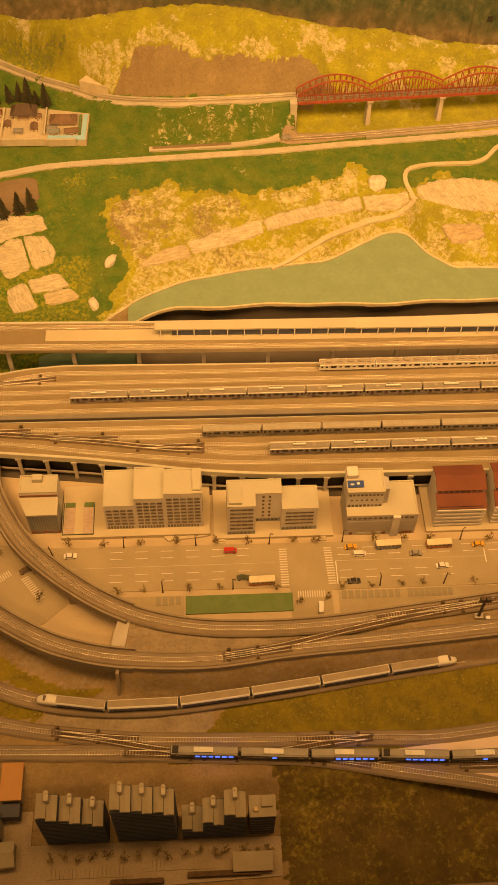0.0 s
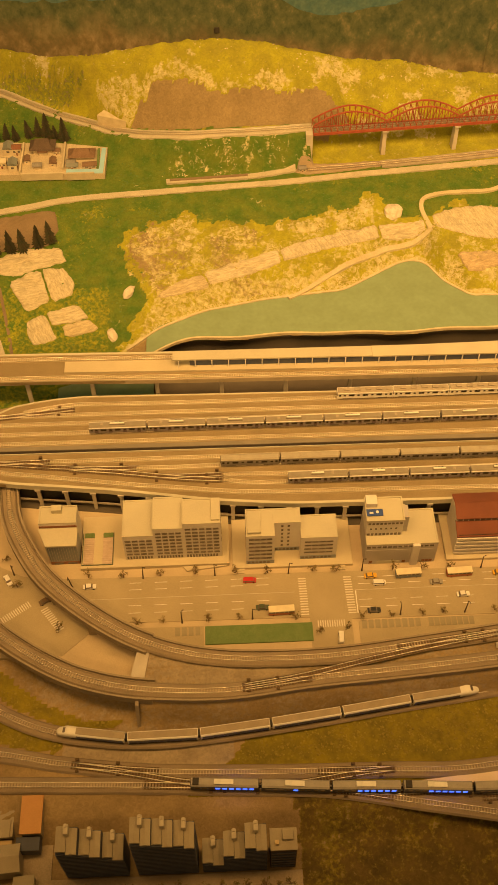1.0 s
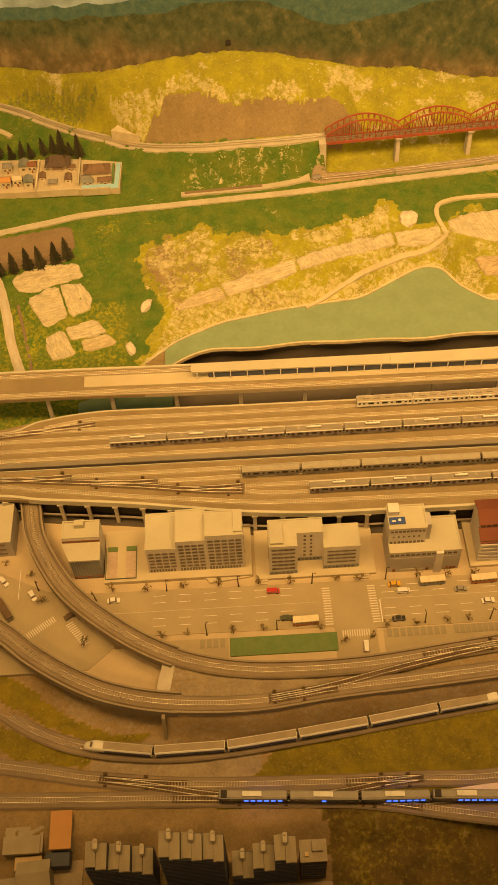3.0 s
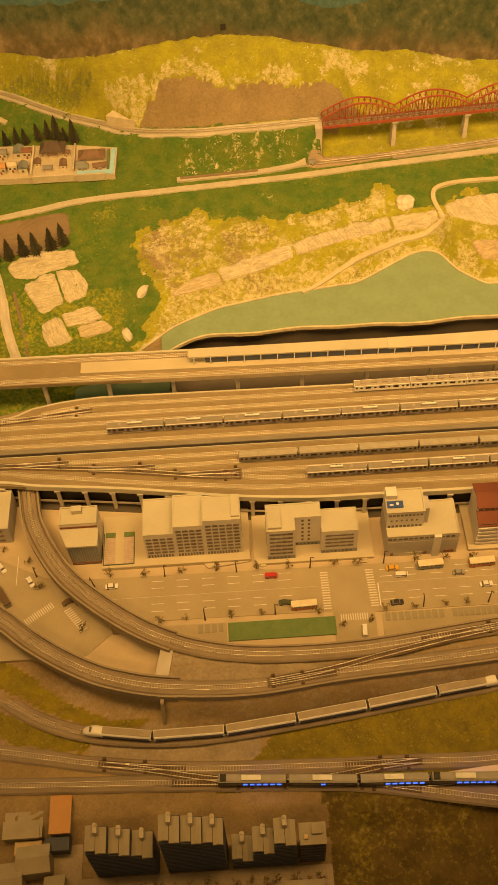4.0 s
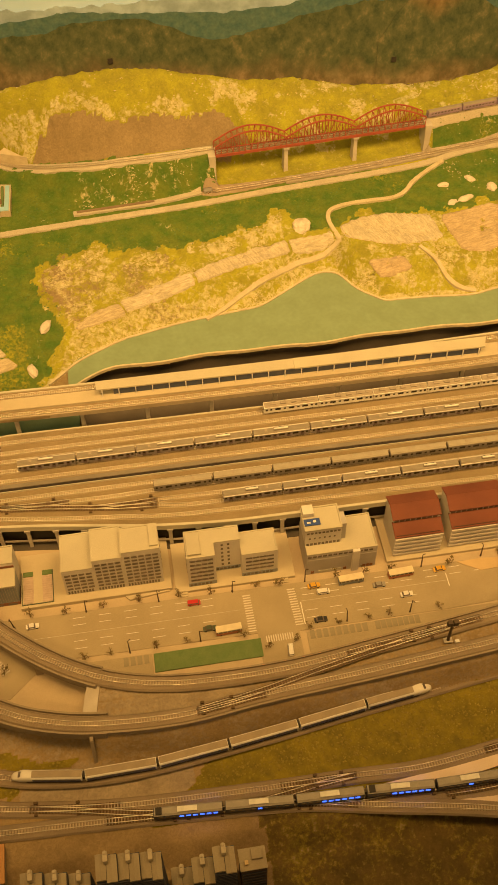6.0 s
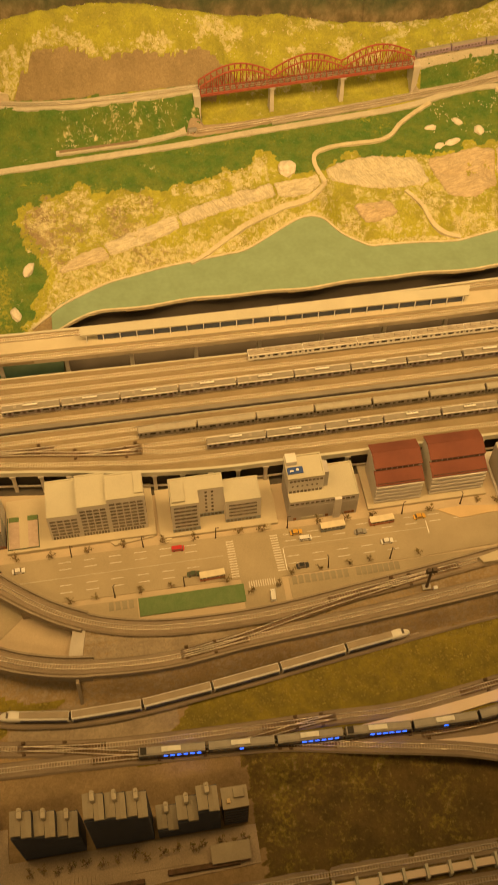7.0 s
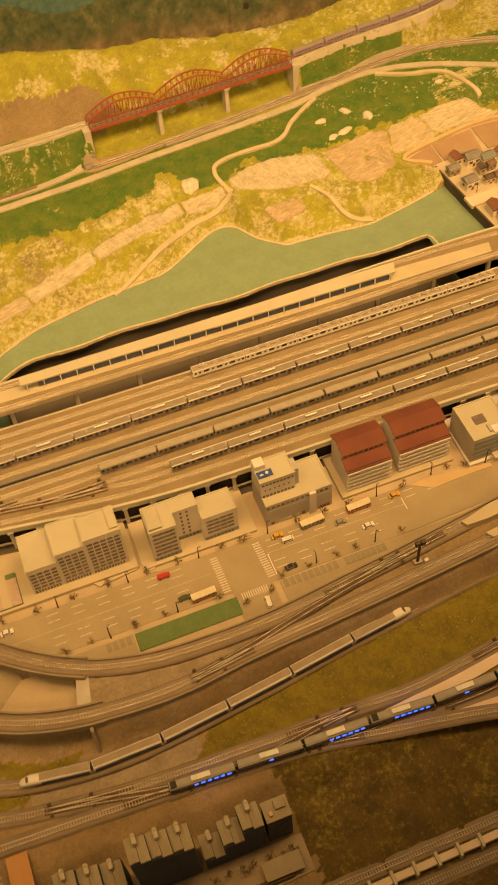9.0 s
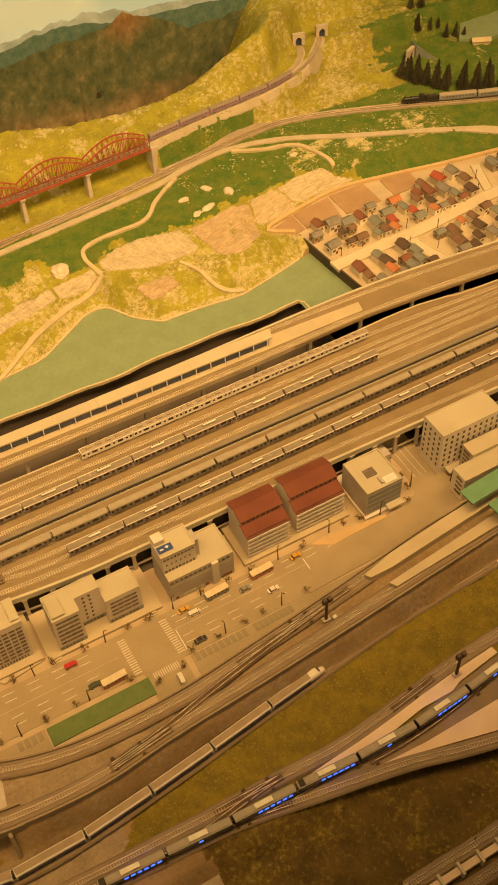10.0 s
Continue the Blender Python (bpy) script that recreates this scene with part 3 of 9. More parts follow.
ridge("backdrop_snow_range", [-3, -0.5, -0.2, 0.0, 0.51, 0.63, 0.78, 1.0, 1.89], [0.40, 0.405, 0.392, 0.395, 0.38, 0.39, 0.40, 0.36, 0.30], 1.655, SNOW, 0.014, "painted grey snow-capped mountain range")
ridge("backdrop_far_hills", [-3, -0.65, -0.48, -0.31, -0.2, 0.115, 0.24, 0.45, 0.62, 0.75, 0.9, 1.89], [0.36, 0.364, 0.360, 0.375, 0.378, 0.347, 0.334, 0.342, 0.376, 0.378, 0.34, 0.28], 1.650, TEAL, 0.008, "painted blue-green far hills")
ridge("backdrop_woods", [-3, -0.80, -0.64, -0.48, -0.31, -0.20, -0.10, -0.02, 0.06, 0.125, 0.20, 0.29, 0.39, 0.47, 0.55, 0.66, 0.74, 0.82, 0.92, 1.01, 1.15, 1.3, 1.38, 1.89],
      [0.32, 0.324, 0.327, 0.322, 0.326, 0.347, 0.350, 0.348, 0.312, 0.276, 0.246, 0.258, 0.276, 0.297, 0.316, 0.330, 0.332, 0.335, 0.35, 0.335, 0.255, 0.258, 0.265, 0.30], 1.645, WOODS, 0.010, "painted dark wooded mountains")
ridge("backdrop_peak", [0.74, 0.82, 0.87, 0.92, 0.97, 1.03, 1.10], [0.20, 0.315, 0.345, 0.372, 0.352, 0.32, 0.22], 1.6425, PEAK, 0.012, "painted bare brown mountain peak")

# ---- railway parts ----


def track(name, points, label, width=0.0125, bed=None, step=0.0058, ground_lift=None, bed_material=None, ties=None):
    """A track: roadbed, two rails and the sleepers."""
    line = curve(points, 0.012)
    t = thing(name, label=label, category="railway track", kind="structure")
    if bed:
        bm = bmesh.new()
        sweep(bm, line, [(-bed, -0.004), (bed, -0.004), (bed * 0.8, 0.0), (-bed * 0.8, 0.0)], ground_lift)
        part("roadbed", bm, bed_material or ROADBED, t)
    for o in (-0.0045, 0.0045):
        bm = bmesh.new()
        sweep(bm, line, [(o - 0.0006, 0.0012), (o + 0.0006, 0.0012), (o + 0.0006, 0.0030), (o, 0.0034), (o - 0.0006, 0.0030)], ground_lift)
        for f in bm.faces:
            f.smooth = True
        part("rail", bm, RAIL, t)
    fine = curve(points, step)
    side = sides_of(fine)
    verts, faces = [], []
    for p, s in zip(fine, side):
        d = np.array((s[1], -s[0]))
        z = (ground_lift(p[0], p[1]) if ground_lift else p[2])
        k = len(verts)
        for h in (0.0, 0.0016):
            for a, b in ((-1, -1), (1, -1), (1, 1), (-1, 1)):
                q = p[:2] + s * (width / 2 * a) + d * (0.0013 * b)
                verts.append((q[0], q[1], z + h))
        faces += [(k + 4, k + 5, k + 6, k + 7), (k, k + 1, k + 5, k + 4), (k + 1, k + 2, k + 6, k + 5), (k + 2, k + 3, k + 7, k + 6), (k + 3, k, k + 4, k + 7)]
    me = bpy.data.meshes.new("sleepers")
    me.from_pydata(verts, [], faces)
    me.materials.append(ties or SLEEPER)
    ob = part("sleepers", me, SLEEPER, t)
    tagged(ob, kind="stuff")
    return t


# the yard deck
DECK = [(-1.6, 0.075), (-0.80, 0.050), (-0.61, 0.027), (-0.418, 0.005), (-0.291, -0.015), (-0.165, -0.035), (0.0, -0.050), (0.15, -0.053), (0.6, -0.058), (1.1, -0.070), (2.2, -0.10),
        (2.2, 0.225), (1.342, 0.258), (1.203, 0.276), (1.04, 0.288), (0.5, 0.272), (-0.036, 0.277), (-0.43, 0.284), (-0.50, 0.283), (-0.57, 0.276), (-0.64, 0.262), (-0.8, 0.225), (-1.6, 0.19)]
bm = bmesh.new()
prism(bm, DECK, 0.072, 0.082)
solid("yard_deck", bm, BALLAST, "wide ballasted deck of the raised railway yard", "deck", kind="structure")
bm = bmesh.new()
sweep(bm, curve([(x, y + 0.002, 0.082) for x, y in DECK[:11]], 0.02), [(-0.0035, -0.011), (0.0030, -0.011), (0.0030, 0.005), (-0.0035, 0.005)])
solid("deck_parapet", bm, CREAM, "cream concrete parapet along the yard deck", "parapet", kind="structure")
bm = bmesh.new()
sweep(bm, curve([(x, y - 0.003, 0.082) for x, y in DECK[11:]], 0.02), [(-0.002, -0.010), (0.002, -0.010), (0.002, 0.0022), (-0.002, 0.0022)])
solid("deck_rear_parapet", bm, CREAM, "low cream parapet along the back of the yard", "parapet", kind="structure")
STEP = np.array([(-1.6, 0.126, 0.082), (-0.63, 0.1180, 0.082), (-0.23, 0.1150, 0.082), (0.16, 0.1125, 0.082), (0.542, 0.109, 0.082), (2.2, 0.100, 0.082)])
# the trough's shadow as a flat black strip; the deck has no recess here
bm = bmesh.new()
sweep(bm, STEP, [(-0.0045, -0.001), (0.0048, -0.001), (0.0048, 0.0012), (-0.0045, 0.0012)])
solid("yard_trough_shade", bm, UNDER_DARK, "black strip standing for the shaded trough between the yard tracks", "trough", kind="structure")
STEP_GREY = stuff_of("grey_step", (0.24, 0.215, 0.165), (0.20, 0.18, 0.14), 16, 0.8, 0.1)
bm = bmesh.new()
sweep(bm, STEP, [(0.0048, -0.001), (0.0165, -0.001), (0.0165, 0.0030), (0.0048, 0.0036)])
solid("yard_step", bm, STEP_GREY, "grey concrete edge of the rear half of the yard", "kerb", kind="structure")
bm = bmesh.new()
sweep(bm, STEP, [(-0.0062, -0.001), (-0.0045, -0.001), (-0.0045, 0.0050), (-0.0062, 0.0050)])
solid("yard_edge_rail", bm, CREAM, "thin pale edge strip along the dark trough", "kerb", kind="structure")
bm = bmesh.new()
prism(bm, [(-0.56, 0.30), (-0.318, 0.30), (-0.318, 0.395), (-0.335, 0.455), (-0.44, 0.47), (-0.50, 0.40), (-0.56, 0.38)], -0.01, 0.004)
solid("pond_margin", bm, POND, "green painted sheet of the pond under the viaduct", "pond", kind="structure")
# the shade on the ground below the deck, put in as a black strip
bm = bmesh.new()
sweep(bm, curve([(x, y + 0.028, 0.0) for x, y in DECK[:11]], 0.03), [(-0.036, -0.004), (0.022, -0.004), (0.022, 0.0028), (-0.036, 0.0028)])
solid("deck_shade_floor", bm, DARK, "black strip standing for the shade on the ground under the yard deck", "floor", kind="structure")
bm = bmesh.new()
sweep(bm, curve([(x, y + 0.006, 0.0) for x, y in DECK[:11]], 0.03), [(-0.0015, 0.018), (0.0015, 0.018), (0.0015, 0.0225), (-0.0015, 0.0225)])
solid("deck_tie_beam", bm, CONCRETE, "slim concrete tie beam between the deck pillars", "beam", kind="structure")
R = 0.083
YARD = [[(-0.62, 0.238, R), (-0.55, 0.251, R), (-0.50, 0.257, R), (-0.434, 0.2565, R), (-0.23, 0.253, R), (0.1, 0.2515, R), (0.5, 0.2515, R), (1.0, 0.252, R), (1.35, 0.235, R), (2.2, 0.20, R)],
        [(-1.6, 0.215, R), (-0.8, 0.226, R), (-0.43, 0.2255, R), (-0.03, 0.2235, R), (0.5, 0.219, R), (1.2, 0.217, R), (2.2, 0.195, R)],
        [(-1.6, 0.200, R), (-0.63, 0.2005, R), (0.5, 0.196, R), (1.2, 0.194, R), (2.2, 0.178, R)],
        [(-1.6, 0.174, R), (-0.6, 0.1715, R), (0.5, 0.1725, R), (1.2, 0.172, R), (2.2, 0.155, R)],
        [(-1.6, 0.150, R), (-0.63, 0.1435, R), (-0.23, 0.1415, R), (0.3, 0.138, R), (1.2, 0.134, R), (2.2, 0.122, R)],
        [(-0.545, 0.0895, R), (-0.40, 0.0885, R), (0.5, 0.085, R), (1.2, 0.083, R), (2.2, 0.077, R)],
        [(-0.345, 0.0630, R), (-0.24, 0.0615, R), (-0.1, 0.0635, R), (0.6, 0.065, R), (1.2, 0.066, R), (2.2, 0.060, R)],
        [(-0.145, 0.036, R), (0.1, 0.033, R), (0.6, 0.034, R), (1.2, 0.033, R), (2.2, 0.025, R)],
        [(-0.145, 0.021, R), (-0.09, 0.012, R), (0.0, 0.0095, R), (0.3, 0.010, R), (1.1, 0.010, R), (2.2, 0.0, R)],
        [(-1.6, 0.098, R), (-0.8, 0.077, R), (-0.626, 0.0575, R), (-0.497, 0.0385, R), (-0.368, 0.0185, R), (-0.24, 0.003, R), (-0.15, -0.009, R), (-0.062, -0.015, R), (0.15, -0.019, R), (0.6, -0.027, R), (1.1, -0.040, R), (2.2, -0.07, R)]]
for pts in YARD:
    track("yard_track", pts, "railway yard track with pale sleepers on ballast", bed=0.0098, bed_material=PALE_BED)

# the rear viaduct with its platform
VIA_FACE = stuff_of("viaduct_face", (0.40, 0.34, 0.24), (0.34, 0.29, 0.20), 22, 0.8, 0.15)
VIA = [(-1.6, 0.315), (-0.63, 0.309), (-0.227, 0.2985), (0.57, 0.2885), (0.98, 0.2935), (1.37, 0.264), (2.3, 0.17), (2.35, 0.27), (1.45, 0.36), (1.0, 0.392), (0.3, 0.385), (-0.27, 0.39), (-0.64, 0.398), (-1.6, 0.41)]
bm = bmesh.new()
prism(bm, VIA, 0.104, 0.113)
solid("rear_viaduct", bm, BALLAST, "raised railway viaduct behind the yard", "viaduct", kind="structure")
bm = bmesh.new()
sweep(bm, curve([(x, y + 0.002, 0.113) for x, y in VIA[:7]], 0.02), [(-0.002, -0.0105), (0.002, -0.0105), (0.002, 0.0025), (-0.002, 0.0025)])
solid("viaduct_parapet", bm, VIA_FACE, "cream parapet along the front of the viaduct", "parapet", kind="structure")
bm = bmesh.new()
sweep(bm, curve([(x, y - 0.002, 0.113) for x, y in VIA[7:]], 0.02), [(-0.003, -0.018), (0.003, -0.018), (0.003, 0.003), (-0.003, 0.003)])
solid("viaduct_rear_parapet", bm, CREAM, "cream parapet along the back of the viaduct", "parapet", kind="structure")
track("viaduct_track", [(-1.6, 0.328, 0.1135), (-0.63, 0.320, 0.1135), (-0.2, 0.309, 0.1135), (0.5, 0.298, 0.1135), (0.95, 0.303, 0.1135), (1.37, 0.276, 0.1135), (2.3, 0.19, 0.1135)], "front track of the rear viaduct", bed=0.0092, bed_material=PALE_BED)
track("viaduct_track", [(-1.6, 0.392, 0.1135), (-0.63, 0.380, 0.1135), (-0.27, 0.373, 0.1135), (0.3, 0.370, 0.1135), (0.9, 0.373, 0.1135), (1.45, 0.335, 0.1135), (2.3, 0.245, 0.1135)], "back track of the rear viaduct", bed=0.0092, bed_material=PALE_BED)


def pillar(name, x, y, z0, z1, w, label, group):
    t = thing(name, x, y, z0, 0, label, "pillar", group, "structure")
    bm = bmesh.new()
    box(bm, -w / 2, -w * 0.4, 0, w / 2, w * 0.4, z1 - z0 - 0.006, bevel=0.0008)
    part("shaft", bm, CONCRETE, t)
    bm = bmesh.new()
    box(bm, -w * 0.8, -w * 0.8, z1 - z0 - 0.006, w * 0.8, w * 0.7, z1 - z0, bevel=0.001)
    part("cap", bm, CONCRETE, t)
    return t


for i in range(-6, 14):
    pillar("viaduct_pillar", -0.145 + 0.158 * i, float(np.interp(-0.145 + 0.158 * i, [p[0] for p in VIA[:7]], [p[1] for p in VIA[:7]])) + 0.013, -0.15 if -1 <= i < 7 else 0.0, 0.104, 0.010, "tan concrete pillar under the rear viaduct", "viaduct pillars")
for i in range(-22, 32):
    x = -0.001 + 0.0635 * i
    y = float(np.interp(x, [p[0] for p in DECK[:11]], [p[1] for p in DECK[:11]]))
    if abs(x + 0.63) > 0.035:
        pillar("deck_pillar", x, y + 0.0035, 0.0, 0.072, 0.0085, "grey concrete pillar under the yard deck", "deck pillars")
# an added black board behind the pillars stands for the deck's shade
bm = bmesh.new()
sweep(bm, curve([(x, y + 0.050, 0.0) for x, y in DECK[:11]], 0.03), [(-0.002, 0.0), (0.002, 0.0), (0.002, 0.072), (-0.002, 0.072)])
solid("deck_shade_back", bm, DARK, "added black board standing for the shade under the deck", "board", kind="structure")

# ---- front railway lines ----
Z_UP, Z_EX, Z_LOW = 0.058, -0.010, -0.019
LINE_A = [(-0.70, 0.25, Z_UP), (-0.66, 0.12, Z_UP), (-0.642, 0.031, Z_UP), (-0.627, -0.047, Z_UP), (-0.592, -0.123, Z_UP), (-0.542, -0.198, Z_UP), (-0.464, -0.271, Z_UP), (-0.370, -0.337, Z_UP), (-0.277, -0.379, Z_UP),
          (-0.173, -0.403, Z_UP), (-0.057, -0.411, Z_UP), (0.093, -0.408, Z_UP), (0.264, -0.389, Z_UP), (0.433, -0.369, Z_UP), (0.629, -0.343, Z_UP), (0.795, -0.324, Z_UP), (1.3, -0.29, Z_UP)]
LINE_B = [(-1.2, 0.02, Z_UP), (-0.9, -0.12, Z_UP), (-0.683, -0.283, Z_UP), (-0.606, -0.347, Z_UP), (-0.520, -0.403, Z_UP), (-0.438, -0.440, Z_UP), (-0.323, -0.466, Z_UP), (-0.153, -0.475, Z_UP), (0.023, -0.457, Z_UP), (0.233, -0.442, Z_UP),
          (0.449, -0.424, Z_UP), (0.88, -0.385, Z_UP), (1.4, -0.34, Z_UP)]
EXPRESS = [(-1.2, -0.10, Z_EX), (-0.9, -0.27, Z_EX), (-0.684, -0.432, Z_EX), (-0.585, -0.493, Z_EX), (-0.485, -0.527, Z_EX), (-0.347, -0.545, Z_EX), (-0.21, -0.542, Z_EX), (0.022, -0.516, Z_EX), (0.165, -0.496, Z_EX), (0.315, -0.477, Z_EX),
           (0.458, -0.459, Z_EX), (0.60, -0.445, Z_EX), (0.857, -0.432, Z_EX), (1.4, -0.41, Z_EX)]
LINE_C = [(-1.5, -0.40, Z_LOW), (-0.8, -0.525, Z_LOW), (-0.574, -0.567, Z_LOW), (-0.482, -0.585, Z_LOW), (-0.29, -0.608, Z_LOW), (-0.018, -0.619, Z_LOW), (0.164, -0.622, Z_LOW), (0.303, -0.626, Z_LOW), (0.450, -0.612, Z_LOW), (0.60, -0.592, Z_LOW), (0.74, -0.582, Z_LOW), (1.4, -0.55, Z_LOW)]
LINE_D = [(-1.5, -0.58, Z_LOW), (-0.8, -0.612, Z_LOW), (-0.569, -0.623, Z_LOW), (-0.345, -0.633, Z_LOW), (-0.121, -0.646, Z_LOW), (0.047, -0.657, Z_LOW), (0.212, -0.687, Z_LOW), (0.411, -0.725, Z_LOW), (0.60, -0.775, Z_LOW), (1.2, -0.90, Z_LOW)]
LINE_E = [(0.02, -0.654, Z_LOW), (0.231, -0.664, Z_LOW), (0.36, -0.672, Z_LOW), (0.51, -0.670, Z_LOW), (0.604, -0.660, Z_LOW), (0.69, -0.649, Z_LOW), (1.4, -0.60, Z_LOW)]
GREY_BED = stuff_of("grey_roadbed", (0.27, 0.215, 0.145), (0.22, 0.175, 0.12), 16, 0.9, 0.5, 900)
for pts, label in ((LINE_A, "curved inner railway line with pale sleepers"), (LINE_B, "curved outer railway line with pale sleepers"), (EXPRESS, "express railway line along the foot of the bank"),
                   (LINE_C, "railway line with pale sleepers along the grass bank"), (LINE_D, "front railway line beside the works"), (LINE_E, "branch line between bare wedges of board")):
    track("railway_track", pts, label, width=0.0135, bed=0.017 if pts is not LINE_E else 0.013, bed_material=GREY_BED, ties=SLEEPER_D)
DARK_TIE = stuff_of("dark_sleeper", (0.11, 0.070, 0.038), (0.08, 0.052, 0.03), 40, 0.8, 0.2)
TIE_BED = stuff_of("turnout_bed", (0.21, 0.155, 0.09), (0.17, 0.125, 0.075), 40, 0.9, 0.4)


def crossover(points, label, upto=None):
    line = curve(points, 0.012)
    if upto:
        line = line[(line[:, 0] > upto[0]) & (line[:, 0] < upto[1])] + np.array((0, 0, 0.0003))
    t = thing("turnout", label=label, category="turnout", kind="structure")
    bm = bmesh.new()
    sweep(bm, line, [(-0.0085, 0.0), (0.0085, 0.0), (0.0080, 0.0004), (-0.0080, 0.0004)])
    part("tie_bed", bm, TIE_BED, t)
    verts, faces = [], []
    far = np.concatenate([[0], np.cumsum(np.linalg.norm(np.diff(line[:, :2], axis=0), axis=1))])
    for d in np.arange(0.003, far[-1], 0.0062):
        p = np.array([np.interp(d, far, line[:, k]) for k in range(3)])
        q = np.array([np.interp(d + 0.002, far, line[:, k]) for k in range(3)])
        u = (q - p)[:2] / (np.linalg.norm((q - p)[:2]) + 1e-9)
        w = np.array((-u[1], u[0]))
        k = len(verts)
        for h in (0.0, 0.0021):
            for a, b in ((-1, -1), (1, -1), (1, 1), (-1, 1)):
                c = p[:2] + w * (0.0078 * a) + u * (0.0016 * b)
                verts.append((c[0], c[1], p[2] + h))
        faces += [(k + 4, k + 5, k + 6, k + 7), (k, k + 1, k + 5, k + 4), (k + 1, k + 2, k + 6, k + 5), (k + 2, k + 3, k + 7, k + 6), (k + 3, k, k + 4, k + 7)]
    me = bpy.data.meshes.new("sleepers")
    me.from_pydata(verts, [], faces)
    me.materials.append(DARK_TIE)
    tagged(part("sleepers", me, DARK_TIE, t), kind="stuff")
    for o in (-0.0045, 0.0045):
        bm = bmesh.new()
        sweep(bm, line, [(o - 0.0008, 0.0012), (o + 0.0008, 0.0012), (o + 0.0008, 0.0038), (o, 0.0042), (o - 0.0008, 0.0038)])
        for f in bm.faces:
            f.smooth = True
        part("rail", bm, RAIL, t)
    for k in (0.04, 0.93) if not upto else (0.5,):
        p = line[int(k * (len(line) - 1))]
        bm = bmesh.new()
        box(bm, p[0] - 0.004, p[1] + 0.009, p[2], p[0] + 0.004, p[1] + 0.014, p[2] + 0.006, bevel=0.001)
        part("point_motor", bm, DARK_TIE, t, "small dark point motor box")
        bm = bmesh.new()
        box(bm, p[0] - 0.003, p[1] - 0.014, p[2], p[0] + 0.004, p[1] - 0.010, p[2] + 0.005, bevel=0.001)
        part("point_motor", bm, DARK_TIE, t, "small dark point motor box")


crossover([(-0.121, -0.470, Z_UP), (0.0, -0.452, Z_UP), (0.15, -0.420, Z_UP), (0.30, -0.392, Z_UP), (0.43, -0.371, Z_UP)], "crossover of bright rails between the curved lines")
crossover([(-0.47, -0.587, Z_LOW), (-0.38, -0.603, Z_LOW), (-0.25, -0.630, Z_LOW), (-0.14, -0.645, Z_LOW)], "crossover of bright rails on dark ties")
crossover([(-0.10, -0.647, Z_LOW), (0.0, -0.641, Z_LOW), (0.10, -0.628, Z_LOW), (0.17, -0.622, Z_LOW)], "crossover of bright rails on dark ties")
crossover([(0.05, -0.657, Z_LOW), (0.15, -0.668, Z_LOW), (0.25, -0.668, Z_LOW), (0.34, -0.672, Z_LOW)], "dark turnout towards the branch line")
crossover([(0.34, -0.684, Z_LOW), (0.43, -0.684, Z_LOW), (0.53, -0.676, Z_LOW), (0.64, -0.660, Z_LOW)], "dark turnout beside the bare board")
for pts, upto in ((LINE_A, (0.19, 0.50)), (LINE_B, (-0.13, 0.03)), (LINE_C, (-0.47, -0.29)), (LINE_C, (0.02, 0.18)), (LINE_D, (-0.33, -0.05)), (LINE_D, (-0.03, 0.17)), (LINE_C, (0.44, 0.56))):
    crossover(pts, "plain rails on dark ties beside a turnout", upto)
crossover([(-0.85, 0.112, 0.0835), (-0.627, 0.083, 0.0835), (-0.497, 0.069, 0.0835), (-0.407, 0.0635, 0.0835), (-0.345, 0.063, 0.0835)], "crossover in the throat of the raised yard")
crossover([(-0.80, 0.090, 0.0837), (-0.627, 0.0885, 0.0837), (-0.545, 0.0895, 0.0837)], "turnout in the throat of the raised yard")
crossover([(-0.50, 0.066, 0.0839), (-0.394, 0.053, 0.0839), (-0.239, 0.029, 0.0839), (-0.149, 0.021, 0.0839)], "crossover in the throat of the raised yard")
crossover([(-0.30, 0.037, 0.0836), (-0.22, 0.035, 0.0836), (-0.149, 0.036, 0.0836)], "turnout in the throat of the raised yard")
crossover([(-0.85, 0.215, 0.0835), (-0.70, 0.222, 0.0835), (-0.60, 0.232, 0.0835), (-0.50, 0.243, 0.0835)], "turnout at the back of the raised yard")

# viaduct girders that carry the curved lines over the street
GIRDER = stuff_of("girder_concrete", (0.30, 0.25, 0.175), (0.25, 0.205, 0.145), 14, 0.9, 0.3)


def girder(points, upto, label):
    line = curve(points, 0.012)
    line = line[line[:, 0] < upto]
    t = thing("curved_viaduct", label=label, category="viaduct", kind="structure")
    bm = bmesh.new()
    sweep(bm, line, [(-0.021, -0.018), (0.021, -0.018), (0.021, -0.0045), (-0.021, -0.0045)])
    part("deck", bm, GIRDER, t)
    for o in (-0.021, 0.021):
        bm = bmesh.new()
        sweep(bm, line, [(o - 0.002, -0.018), (o + 0.002, -0.018), (o + 0.002, 0.004), (o - 0.002, 0.004)])
        part("parapet", bm, GIRDER, t)
    return t


